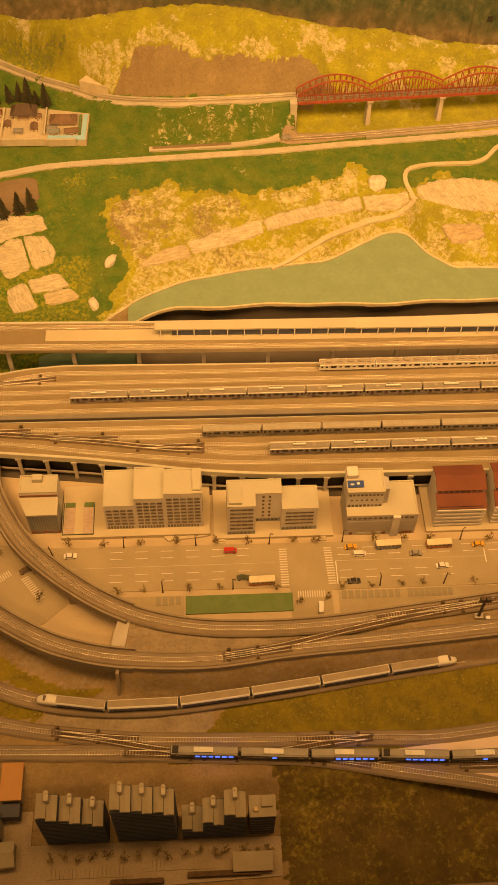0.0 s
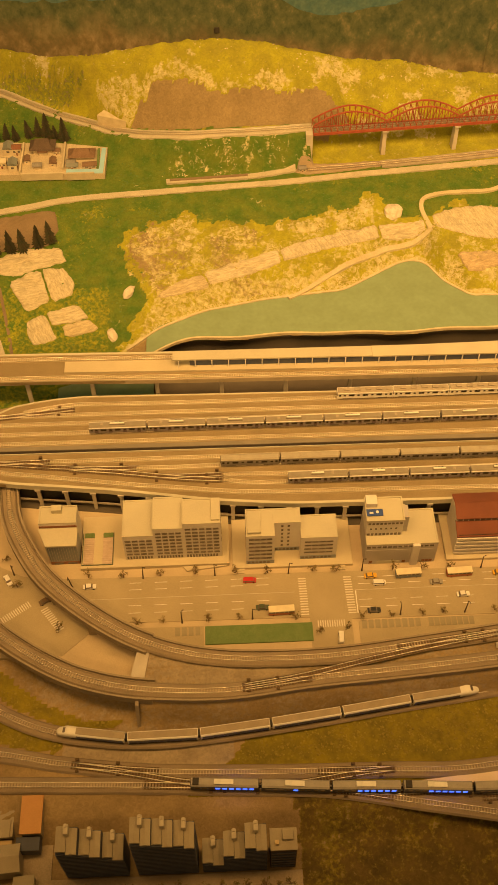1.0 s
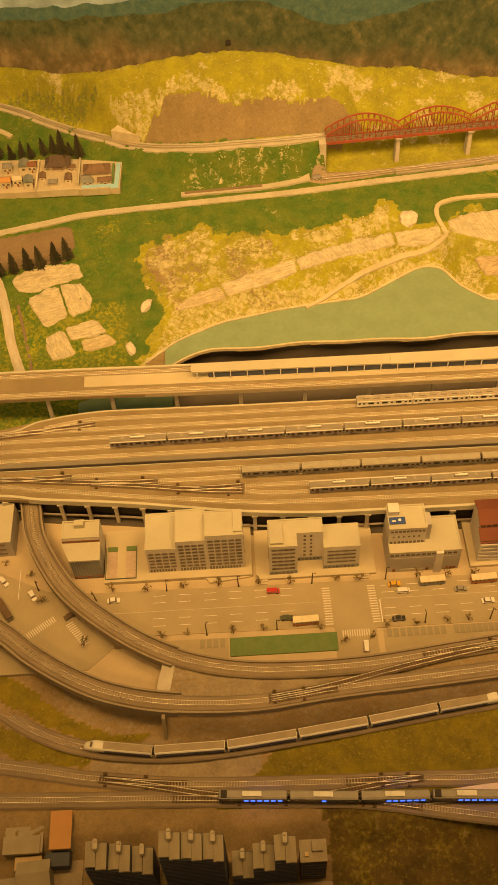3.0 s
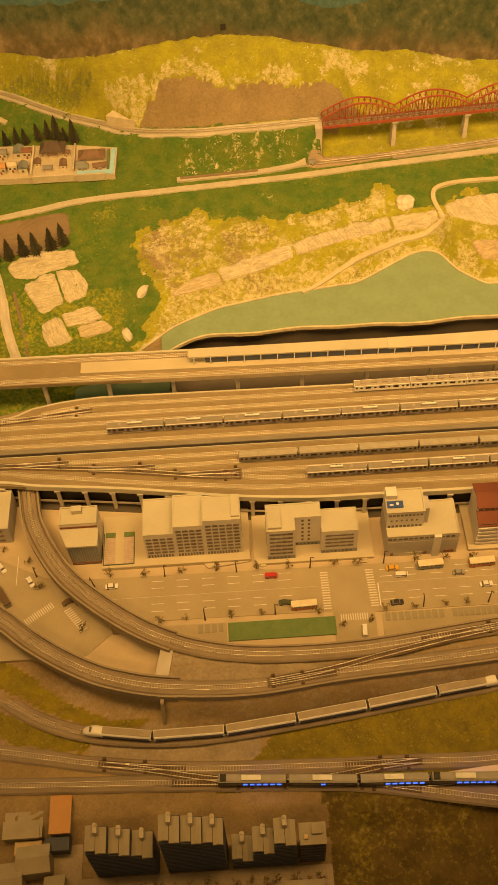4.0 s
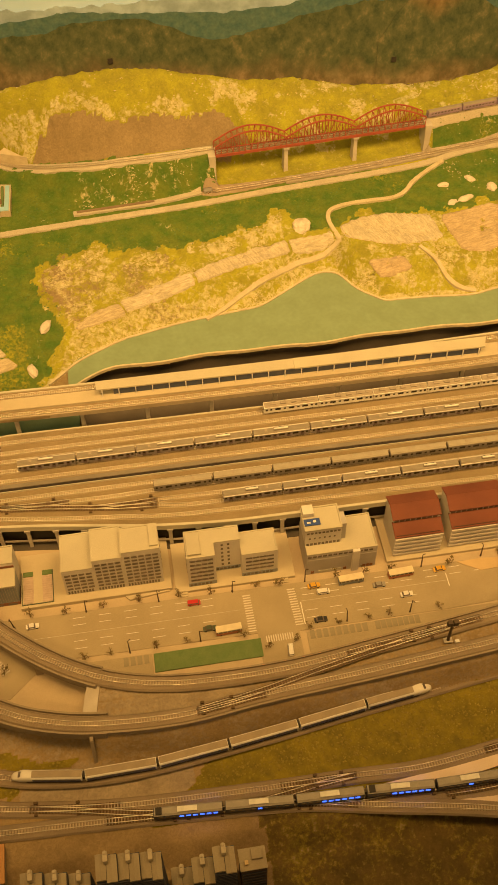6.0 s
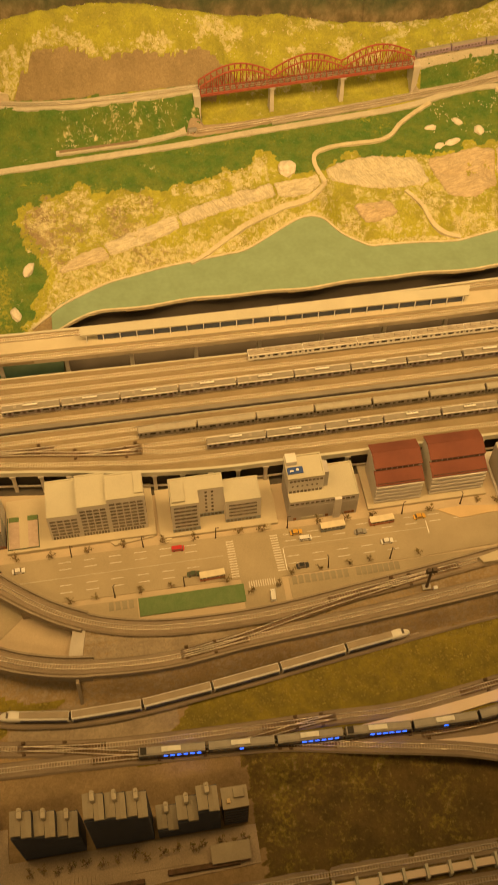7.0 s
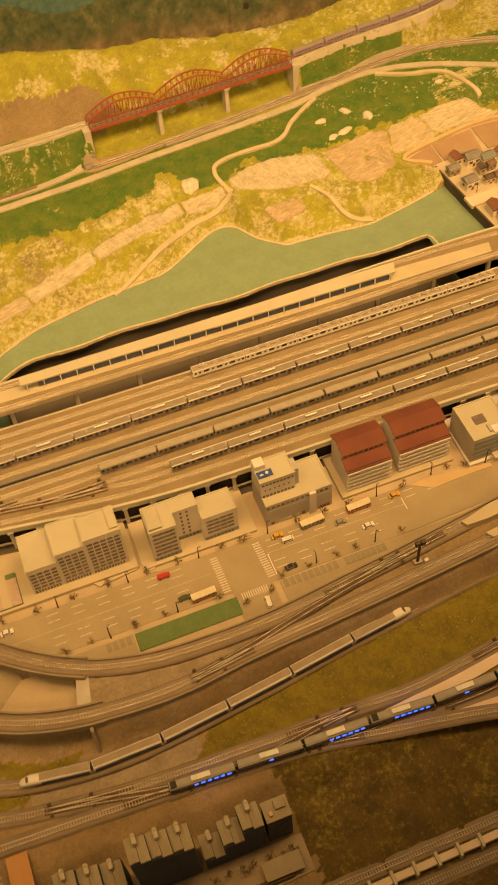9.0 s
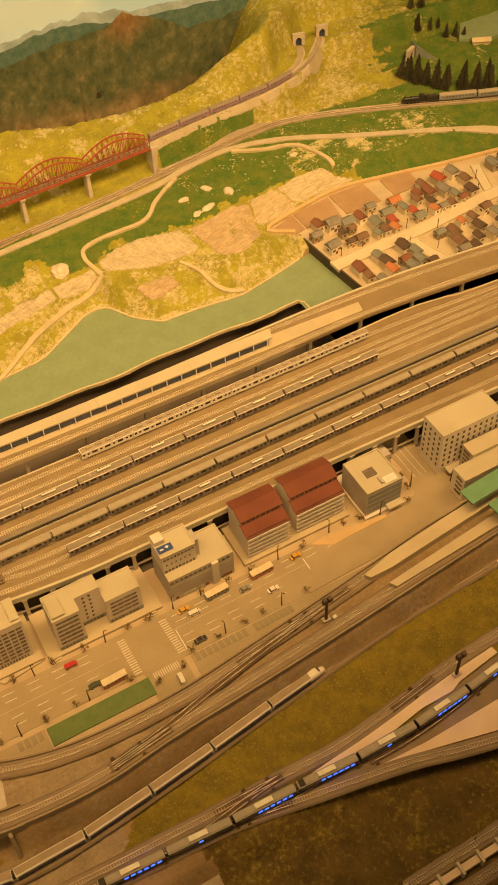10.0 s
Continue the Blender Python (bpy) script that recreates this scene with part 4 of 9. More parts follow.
via_a = girder([p for p in LINE_A if p[0] < 0.2], -0.30, "curved grey concrete viaduct over the street")
via_b = girder([p for p in LINE_B if p[0] < 0.2], -0.30, "curved grey concrete viaduct beside the grass")
for x, y in ((-0.605, -0.10), (-0.52, -0.225), (-0.437, -0.300)):
    part("pier", boxed(x - 0.008, y - 0.014, 0.0, x + 0.008, y + 0.014, 0.042, bevel=0.001), GIRDER, via_a)
for x, y in ((-0.83, -0.17), (-0.665, -0.297), (-0.527, -0.400)):
    part("pier", boxed(x - 0.008, y - 0.014, -0.03, x + 0.008, y + 0.014, 0.042, bevel=0.001), GIRDER, via_b)
for name, pts in (("line_edge_wall", LINE_A), ("line_edge_wall", LINE_B)):
    line = curve(pts, 0.012)
    line = line[line[:, 0] > -0.32]
    for o in (0.0185,) if pts is LINE_A else (-0.0185,):
        bm = bmesh.new()
        sweep(bm, line, [(o - 0.002, -0.012), (o + 0.002, -0.012), (o + 0.002, 0.001), (o - 0.002, 0.001)])
        solid(name, bm, GIRDER, "low concrete edge wall of the railway bank", "wall", kind="structure")
bm = bmesh.new()
prism(bm, [(-0.336, -0.372), (-0.310, -0.375), (-0.322, -0.445), (-0.350, -0.440)], -0.02, 0.050)
solid("abutment", bm, CONCRETE, "pale concrete abutment wall under the curved lines", "abutment", kind="structure")
bm = bmesh.new()
lo = [bm.verts.new(p) for p in ((-0.338, -0.450, -0.03), (-0.331, -0.450, -0.03), (-0.331, -0.520, -0.03), (-0.338, -0.520, -0.03))]
hi = [bm.verts.new(p) for p in ((-0.338, -0.450, 0.054), (-0.331, -0.450, 0.054), (-0.331, -0.497, 0.050), (-0.338, -0.497, 0.050))]
for q in ((hi[0], hi[3], hi[2], hi[1]), *((lo[k], lo[(k + 1) % 4], hi[(k + 1) % 4], hi[k]) for k in range(4))):
    bm.faces.new(q)
bmesh.ops.recalc_face_normals(bm, faces=bm.faces)
solid("abutment", bm, GIRDER, "grey concrete abutment beside the dark underpass", "abutment", kind="structure")
BOARD = stuff_of("bare_board", (0.72, 0.60, 0.46), (0.66, 0.54, 0.41), 18, 0.8, 0.2)
bm = bmesh.new()
prism(bm, [(0.185, -0.650), (0.30, -0.640), (0.445, -0.625), (0.60, -0.608), (0.71, -0.600), (0.712, -0.617), (0.60, -0.632), (0.576, -0.642), (0.50, -0.642), (0.425, -0.653), (0.30, -0.655)], -0.03, -0.0195)
solid("bare_wedge", bm, BOARD, "pale bare board wedge between the tracks", "board", kind="structure")
bm = bmesh.new()
prism(bm, [(0.331, -0.699), (0.465, -0.706), (0.60, -0.704), (0.95, -0.70), (0.95, -0.80), (0.60, -0.757), (0.453, -0.721)], -0.03, -0.0195)
solid("bare_wedge", bm, BOARD, "pale bare board wedge between the tracks", "board", kind="structure")
bm = bmesh.new()
prism(bm, [(0.19, -0.656), (0.45, -0.655), (0.70, -0.622), (1.2, -0.58), (1.2, -0.68), (0.64, -0.704), (0.46, -0.706), (0.30, -0.70), (0.16, -0.69)], -0.03, -0.0215)
solid("track_bed", bm, GREY_BED, "grey track bed round the branch line turnouts", "track bed", kind="structure")

# ---- streets ----
bm = bmesh.new()
prism(bm, [(-1.3, 0.045), (-1.3, -0.30), (-0.62, -0.33), (-0.50, -0.41), (-0.345, -0.425), (-0.345, -0.340), (-0.29, -0.366), (0.42, -0.366), (0.60, -0.33), (1.35, -0.28), (1.35, 0.045)], -0.01, 0.0015)
solid("pavement", bm, PAVEMENT, "peach-coloured pavement of the model town", "pavement", kind="structure")
bm = bmesh.new()
prism(bm, [(-1.3, -0.10), (-0.72, -0.105), (-0.60, -0.165), (-0.49, -0.176), (0.52, -0.186), (0.74, -0.205), (0.80, -0.19), (0.815, -0.10), (0.80, 0.04), (0.88, 0.04), (0.885, -0.12), (0.90, -0.20), (1.3, -0.20), (1.3, -0.27), (0.74, -0.29),
           (0.45, -0.30), (0.12, -0.300), (0.12, -0.366), (0.03, -0.366), (0.03, -0.292), (-0.42, -0.288), (-0.50, -0.36), (-1.3, -0.36)], -0.005, 0.003)
road = solid("road", bm, ASPHALT, "grey asphalt main road of the model town", "road", kind="structure")
bm = bmesh.new()
prism(bm, [(0.134, -0.306), (0.46, -0.302), (0.60, -0.302), (0.42, -0.366), (0.134, -0.366)], -0.005, 0.003)
solid("car_park", bm, ASPHALT, "asphalt car park beside the railway", "car park", kind="structure")
bm = bmesh.new()
prism(bm, [(-0.40, -0.302), (-0.20, -0.303), (-0.20, -0.366), (-0.30, -0.366)], -0.005, 0.003)
solid("car_park", bm, ASPHALT, "small asphalt car park beside the lawn", "car park", kind="structure")
LAWN = stuff_of("lawn_flock", (0.120, 0.185, 0.066), (0.145, 0.205, 0.076), 60, 0.95, 0.5, 700)
bm = bmesh.new()
box(bm, -0.197, -0.348, 0.0, 0.034, -0.305, 0.005, bevel=0.0008)
solid("lawn", bm, LAWN, "rectangular green lawn beside the main road", "lawn", kind="structure")
dash = mesh_of("lane_mark", boxed(-0.0135, -0.00045, 0.003, 0.0135, 0.00045, 0.0034), PAINT)
stripe = mesh_of("zebra_stripe", boxed(-0.0085, -0.0014, 0.003, 0.0085, 0.0014, 0.0034), WORN_PAINT)
stripe_across = mesh_of("zebra_stripe", boxed(-0.0012, -0.0080, 0.003, 0.0012, 0.0080, 0.0034), WORN_PAINT)
for i in range(-9, 15):
    x = 0.155 + 0.056 * i
    if -0.02 < x < 0.14 or x < -0.44:
        continue
    for y in (-0.192, -0.209, -0.248, -0.266):
        if x < 0.42 or y > -0.24 and x < 0.60:
            put("lane_mark", dash, road, x, y - 0.006 * (x > 0.1), 0)
for x0, x1 in ((-0.46, 0.0), (0.135, 0.47)):
    part("centre_line", boxed(x0, -0.2302, 0.003, x1, -0.2295, 0.0034), WORN_PAINT, road)
part("stop_line", boxed(0.134, -0.287, 0.003, 0.136, -0.232, 0.0036), PAINT, road)
part("stop_line", boxed(0.468, -0.245, 0.003, 0.470, -0.212, 0.0036), PAINT, road)
for k in range(15):
    put("zebra_stripe", stripe, road, 0.019 + 0.0001 * k, -0.197 - 0.0063 * k, 0)
    put("zebra_stripe", stripe, road, 0.119 + 0.0003 * k, -0.197 - 0.0063 * k, 0)
for k in range(12):
    put("zebra_stripe", stripe_across, road, 0.047 + 0.0051 * k, -0.309, 0)
for k in range(14):
    put("zebra_stripe", stripe_across, road, -0.635 + 0.0042 * k, -0.272 + 0.0029 * k, 0, 35)
for k in range(12):
    put("zebra_stripe", stripe, road, -0.546 + 0.0035 * k, -0.248 - 0.0046 * k, 0, 32)
for k in range(4):
    part("lane_mark", boxed(-0.80 + 0.045 * k, -0.24 + 0.02 * k, 0.003, -0.799 + 0.045 * k, -0.14 + 0.012 * k, 0.0036), PAINT, road)
bay = mesh_of("parking_bay", boxed(-0.0052, -0.010, 0.003, 0.0052, 0.010, 0.0036), stuff_of("dark_bay", (0.30, 0.265, 0.18), (0.26, 0.23, 0.155), 30, 0.9))
for k in range(9):
    put("parking_bay", bay, road, 0.146 + 0.0145 * k, -0.314, 0)
    if k < 8:
        put("parking_bay", bay, road, 0.290 + 0.0125 * k, -0.3135, 0)
for k in range(4):
    put("parking_bay", bay, road, -0.256 + 0.0145 * k, -0.315, 0)
for k in range(3):
    part("lane_mark", boxed(0.825 + 0.016 * k, -0.15, 0.003, 0.826 + 0.016 * k, -0.04, 0.0036), PAINT, road)
ORANGE_PAVE = stuff_of("orange_pave", (0.58, 0.44, 0.235), (0.52, 0.395, 0.21), 20, 0.9)
bm = bmesh.new()
prism(bm, [(0.50, -0.188), (0.56, -0.187), (0.70, -0.205), (0.70, -0.214), (0.62, -0.214), (0.55, -0.218)], 0.001, 0.0045)
solid("paved_bay", bm, ORANGE_PAVE, "orange paved bay beside the main road", "pavement", kind="structure")

# ---- town buildings ----
WALL_W = stuff_of("pale_wall", (0.66, 0.62, 0.55), (0.60, 0.56, 0.50), 18, 0.7, 0.1)
WALL_G = stuff_of("grey_wall", (0.46, 0.43, 0.39), (0.40, 0.37, 0.33), 18, 0.7, 0.1)
ROOF_C = stuff_of("cream_roof", (0.50, 0.465, 0.34), (0.45, 0.415, 0.305), 10, 0.75, 0.15)
ROOF_R = stuff_of("rust_red_roof", (0.185, 0.062, 0.034), (0.145, 0.048, 0.028), 14, 0.75, 0.2)
GLASS_D = stuff_of("window_glass", (0.18, 0.15, 0.125), (0.12, 0.10, 0.085), 60, 0.25, 0.0, spread=0.3, spec=0.5)
GLASS_B = stuff_of("blue_grey_glass", (0.24, 0.27, 0.28), (0.20, 0.22, 0.23), 30, 0.3, 0.0, spec=0.5)
DARK_PANE = stuff_of("dark_pane", (0.075, 0.06, 0.05), (0.05, 0.042, 0.036), 60, 0.25, 0.0, spread=0.3, spec=0.5)
BRICK_B = stuff_of("brown_front", (0.24, 0.11, 0.06), (0.20, 0.09, 0.05), 40, 0.8, 0.2)
SIGN_BLUE = stuff_of("blue_sign", (0.05, 0.09, 0.30), (0.04, 0.08, 0.26), 60, 0.5, 0.0)
SIGN_WHITE = stuff_of("white_sign", (0.75, 0.74, 0.72), None, 60, 0.5, 0.0)
panes = {}


def pane(parent, x, y, z, w, h, turn=0, name="window", material=None):
    """A window: a glass pane with a thin sill, its outer face towards -y before the turn."""
    key = (round(w, 4), round(h, 4), name, material)
    if key not in panes:
        bm = bmesh.new()
        box(bm, -w / 2, -0.0005, -h / 2, w / 2, 0.0005, h / 2)
        panes[key] = mesh_of(name, bm, material or GLASS_D)
    return put(name, panes[key], parent, x, y, z, turn)


def pane_rows(parent, xs, zs, y, w, h, **kw):
    for x in xs:
        for z in zs:
            pane(parent, x, y, z, w, h, **kw)


def parapet_roof(parent, x0, y0, x1, y1, z, material=None, rim=0.003, high=0.003):
    part("roof", boxed(x0 + 0.0008, y0 + 0.0008, z - 0.002, x1 - 0.0008, y1 - 0.0008, z + 0.0005), material or ROOF_C, parent)
    bm = bmesh.new()
    for a in ((x0, y0, x1, y0 + rim), (x0, y1 - rim, x1, y1), (x0, y0 + rim, x0 + rim, y1 - rim), (x1 - rim, y0 + rim, x1, y1 - rim)):
        box(bm, a[0], a[1], z, a[2], a[3], z + high)
    part("roof_rim", bm, material or ROOF_C, parent)


def block(parent, x0, y0, z0, x1, y1, z1, material, name="wall"):
    return part(name, boxed(x0, y0, z0, x1, y1, z1, bevel=0.0005), material, parent)


# plinths
PLINTH = stuff_of("plinth", (0.52, 0.455, 0.31), (0.46, 0.40, 0.27), 12, 0.85, 0.1)
bm = bmesh.new()
box(bm, -0.472, -0.156, 0.0, -0.140, -0.020, 0.013, bevel=0.0008)
plinth = solid("plinth", bm, PLINTH, "cream stepped plinth under the large office", "plinth", kind="structure")
bm = bmesh.new()
prism(bm, [(-0.235, -0.168), (-0.145, -0.158), (-0.145, -0.1565), (-0.245, -0.1565)], 0.0, 0.007)
part("ramp", bm, PLINTH, plinth)
TEAL_STRIP = stuff_of("dark_trim", (0.10, 0.12, 0.08), None, 30, 0.8)
STRIPED = stuff_of("striped_paving", (0.50, 0.40, 0.32), (0.44, 0.35, 0.28), 120, 0.9)
for x0, x1 in ((-0.466, -0.444), (-0.424, -0.402)):
    part("paving_strip", boxed(x0, -0.146, 0.013, x1, -0.078, 0.0145), STRIPED, plinth)
    part("planting", boxed(x0, -0.078, 0.013, x1, -0.066, 0.0165, bevel=0.0008), LAWN, plinth)
    for k in range(12):
        part("paving_joint", boxed(x0, -0.144 + 0.0055 * k, 0.0145, x1, -0.1432 + 0.0055 * k, 0.0152), STRIPED, plinth)
for a in ((-0.470, -0.1495, -0.400, -0.148), (-0.4015, -0.148, -0.400, -0.066), (-0.470, -0.148, -0.4685, -0.066)):
    part("dark_trim", boxed(a[0], a[1], 0.013, a[2], a[3], 0.0155), TEAL_STRIP, plinth)
bm = bmesh.new()
box(bm, -0.133, -0.168, 0.0, 0.135, -0.04, 0.010, bevel=0.0008)
solid("plinth", bm, PLINTH, "cream plinth under the twin white offices", "plinth", kind="structure")
bm = bmesh.new()
box(bm, 0.345, -0.166, 0.0, 0.625, -0.04, 0.010, bevel=0.0008)
solid("plinth", bm, PLINTH, "cream plinth under the red-roofed apartment blocks", "plinth", kind="structure")
for x in (-0.115, 0.11):
    bm = bmesh.new()
    box(bm, x - 0.008, -0.178, 0.0, x + 0.008, -0.167, 0.004)
    box(bm, x - 0.008, -0.173, 0.0, x + 0.008, -0.167, 0.007)
    solid("entrance_steps", bm, PLINTH, "small cream steps up to the office plinth", "steps", kind="structure")

# low showroom with a stepped roof
b = thing("showroom", -0.515, -0.09, 0.0, 0, "small cream showroom with a stepped roof and brown shop front", "building")
bm = bmesh.new()
prism(bm, [(-0.024, -0.045), (0.041, -0.045), (0.041, 0.0), (-0.044, 0.0)], 0.012, 0.076)
part("lower_block", bm, GLASS_B, b, "glass-fronted lower block")
bm = bmesh.new()
prism(bm, [(-0.026, -0.047), (0.042, -0.047), (0.042, 0.0), (-0.046, 0.0)], 0.076, 0.081)
part("lower_roof", bm, ROOF_C, b)
part("shop_front", boxed(-0.024, -0.046, 0.0, 0.041, -0.002, 0.012), BRICK_B, b, "brown shop front")
for k in range(12):
    part("mullion", boxed(-0.021 + 0.0055 * k, -0.0457, 0.014, -0.0205 + 0.0055 * k, -0.0448, 0.074), WALL_G, b)
for x in (-0.006, 0.024):
    pane(b, x, -0.0462, 0.006, 0.020, 0.007)
block(b, -0.042, 0.0, 0.0, 0.041, 0.046, 0.098, WALL_W, "upper_block")
parapet_roof(b, -0.042, 0.0, 0.041, 0.046, 0.098)
part("red_band", boxed(-0.042, -0.0008, 0.083, 0.041, 0.0, 0.090), BRICK_B, b)
part("roof_house", boxed(-0.014, 0.026, 0.098, 0.008, 0.041, 0.112, bevel=0.0006), ROOF_C, b)

# large stepped office
b = thing("office_block", -0.266, -0.09, 0.013, 0, "large pale office in three stepped blocks with window rows", "building")
for x0, x1, y1, z1, rows in ((-0.105, -0.037, 0.048, 0.094, 5), (-0.037, 0.028, 0.036, 0.120, 7), (0.028, 0.110, 0.018, 0.136, 8)):
    block(b, x0, -0.047, 0, x1, y1, z1, WALL_W)
    parapet_roof(b, x0, -0.047, x1, y1, z1, high=0.002)
    zs = [0.022 + 0.0135 * k for k in range(rows) if 0.022 + 0.0135 * k < z1 - 0.006]
    n = int((x1 - x0 - 0.004) / 0.0152)
    gap = (x1 - x0 - 0.006) / n
    pane_rows(b, [x0 + 0.003 + gap * (k + 0.5) for k in range(n)], zs, -0.0472, gap - 0.0030, 0.0066)
    for k in range(1, n):
        part("pilaster", boxed(x0 + 0.003 + gap * k - 0.0008, -0.0480, 0.016, x0 + 0.003 + gap * k + 0.0008, -0.0470, z1 - 0.010), WALL_W, b)
    pane_rows(b, [x0 + 0.006 + 0.0065 * k for k in range(int((x1 - x0 - 0.006) / 0.0065))], [0.0075], -0.0472, 0.0042, 0.010)
part("stair_house", boxed(0.090, -0.040, 0.136, 0.108, 0.016, 0.142, bevel=0.0006), ROOF_C, b)
for z in (0.03, 0.057, 0.084, 0.111):
    pane(b, 0.1102, -0.02, z, 0.008, 0.006, turn=90)

# twin white office
b = thing("office_block", 0.0, -0.10, 0.010, 0, "white office with a tall wing, set-back centre and flat cream roofs", "building")
block(b, -0.102, -0.058, 0, -0.040, 0.012, 0.113, WALL_W)
parapet_roof(b, -0.102, -0.058, -0.040, 0.012, 0.113, high=0.002)
block(b, -0.040, -0.026, 0, 0.018, 0.012, 0.113, WALL_W)
parapet_roof(b, -0.040, -0.026, 0.018, 0.012, 0.113, high=0.002)
block(b, 0.018, -0.050, 0, 0.098, 0.010, 0.086, WALL_W)
parapet_roof(b, 0.018, -0.050, 0.098, 0.010, 0.086, high=0.002)
part("roof_house", boxed(-0.099, -0.052, 0.113, -0.070, 0.002, 0.121, bevel=0.0006), ROOF_C, b)
for k in range(6):
    z = 0.024 + 0.0155 * k
    for j in range(4):
        pane(b, -0.090 + 0.0128 * j, -0.0582, z, 0.0122, 0.0065)
    pane_rows(b, [-0.022, -0.008], [z], -0.0262, 0.005, 0.007)
    pane(b, -0.1022, -0.03, z, 0.010, 0.006, turn=-90)
for k in range(4):
    for j in range(4):
        pane(b, 0.034 + 0.0158 * j, -0.0502, 0.027 + 0.0145 * k, 0.0150, 0.0055)
for x0, x1, y in ((-0.102, -0.040, -0.0586), (0.018, 0.098, -0.0506), (-0.040, 0.018, -0.0266)):
    part("ground_storey", boxed(x0, y, 0.0, x1, y + 0.0006, 0.013), GLASS_B, b, "blue-grey glazed ground storey")
    pane_rows(b, [x0 + 0.006 + 0.0085 * k for k in range(int((x1 - x0 - 0.004) / 0.0085))], [0.007], y - 0.0003, 0.006, 0.007)

# department store with a roof sign
b = thing("department_store", 0.24, -0.12, 0.0, 0, "grey store with a set-back tower and a blue roof sign", "building")
block(b, -0.080, -0.045, 0, 0.078, 0.045, 0.080, WALL_G)
parapet_roof(b, -0.080, -0.045, 0.078, 0.045, 0.080)
block(b, -0.080, -0.020, 0.080, 0.000, 0.040, 0.140, WALL_W)
parapet_roof(b, -0.082, -0.022, 0.001, 0.040, 0.140)
part("stair_tower", boxed(0.0, -0.012, 0.080, 0.012, 0.02, 0.138, bevel=0.0006), WALL_G, b)
part("roof_house", boxed(-0.080, 0.014, 0.140, -0.056, 0.038, 0.155, bevel=0.0006), WALL_W, b)
sign = part("roof_sign", boxed(-0.080, -0.009, 0.1425, -0.045, 0.008, 0.144), SIGN_BLUE, b, "blue roof sign with a plain white emblem")
part("emblem", boxed(-0.074, -0.004, 0.144, -0.066, 0.000, 0.1446), SIGN_WHITE, sign)
bm = bmesh.new()
bmesh.ops.create_cone(bm, cap_ends=True, segments=16, radius1=0.0035, radius2=0.0035, depth=0.0006, matrix=Matrix.Translation((-0.057, 0.0005, 0.1443)))
part("emblem", bm, SIGN_WHITE, sign)
for k in range(9):
    pane(b, -0.074 + 0.0085 * k, -0.0202, 0.128, 0.006, 0.006)
    pane(b, -0.074 + 0.0085 * k, -0.0202, 0.086, 0.006, 0.008)
for k in range(6):
    pane(b, -0.070 + 0.011 * k, -0.0202, 0.108, 0.004, 0.005)
for k in range(13):
    pane(b, -0.074 + 0.0115 * k, -0.0452, 0.072, 0.0085, 0.006)
part("grey_band", boxed(-0.080, -0.0456, 0.038, 0.078, -0.045, 0.060), WALL_G, b)
part("entrance_tower", boxed(0.022, -0.052, 0.0, 0.038, -0.044, 0.082, bevel=0.0006), WALL_W, b)
part("shop_window", boxed(-0.052, -0.0464, 0.004, 0.0, -0.0456, 0.014), CREAM, b)
for x in (-0.066, 0.008, 0.052, 0.060, 0.068):
    pane(b, x, -0.0460, 0.010, 0.007, 0.009, material=BRICK_B)


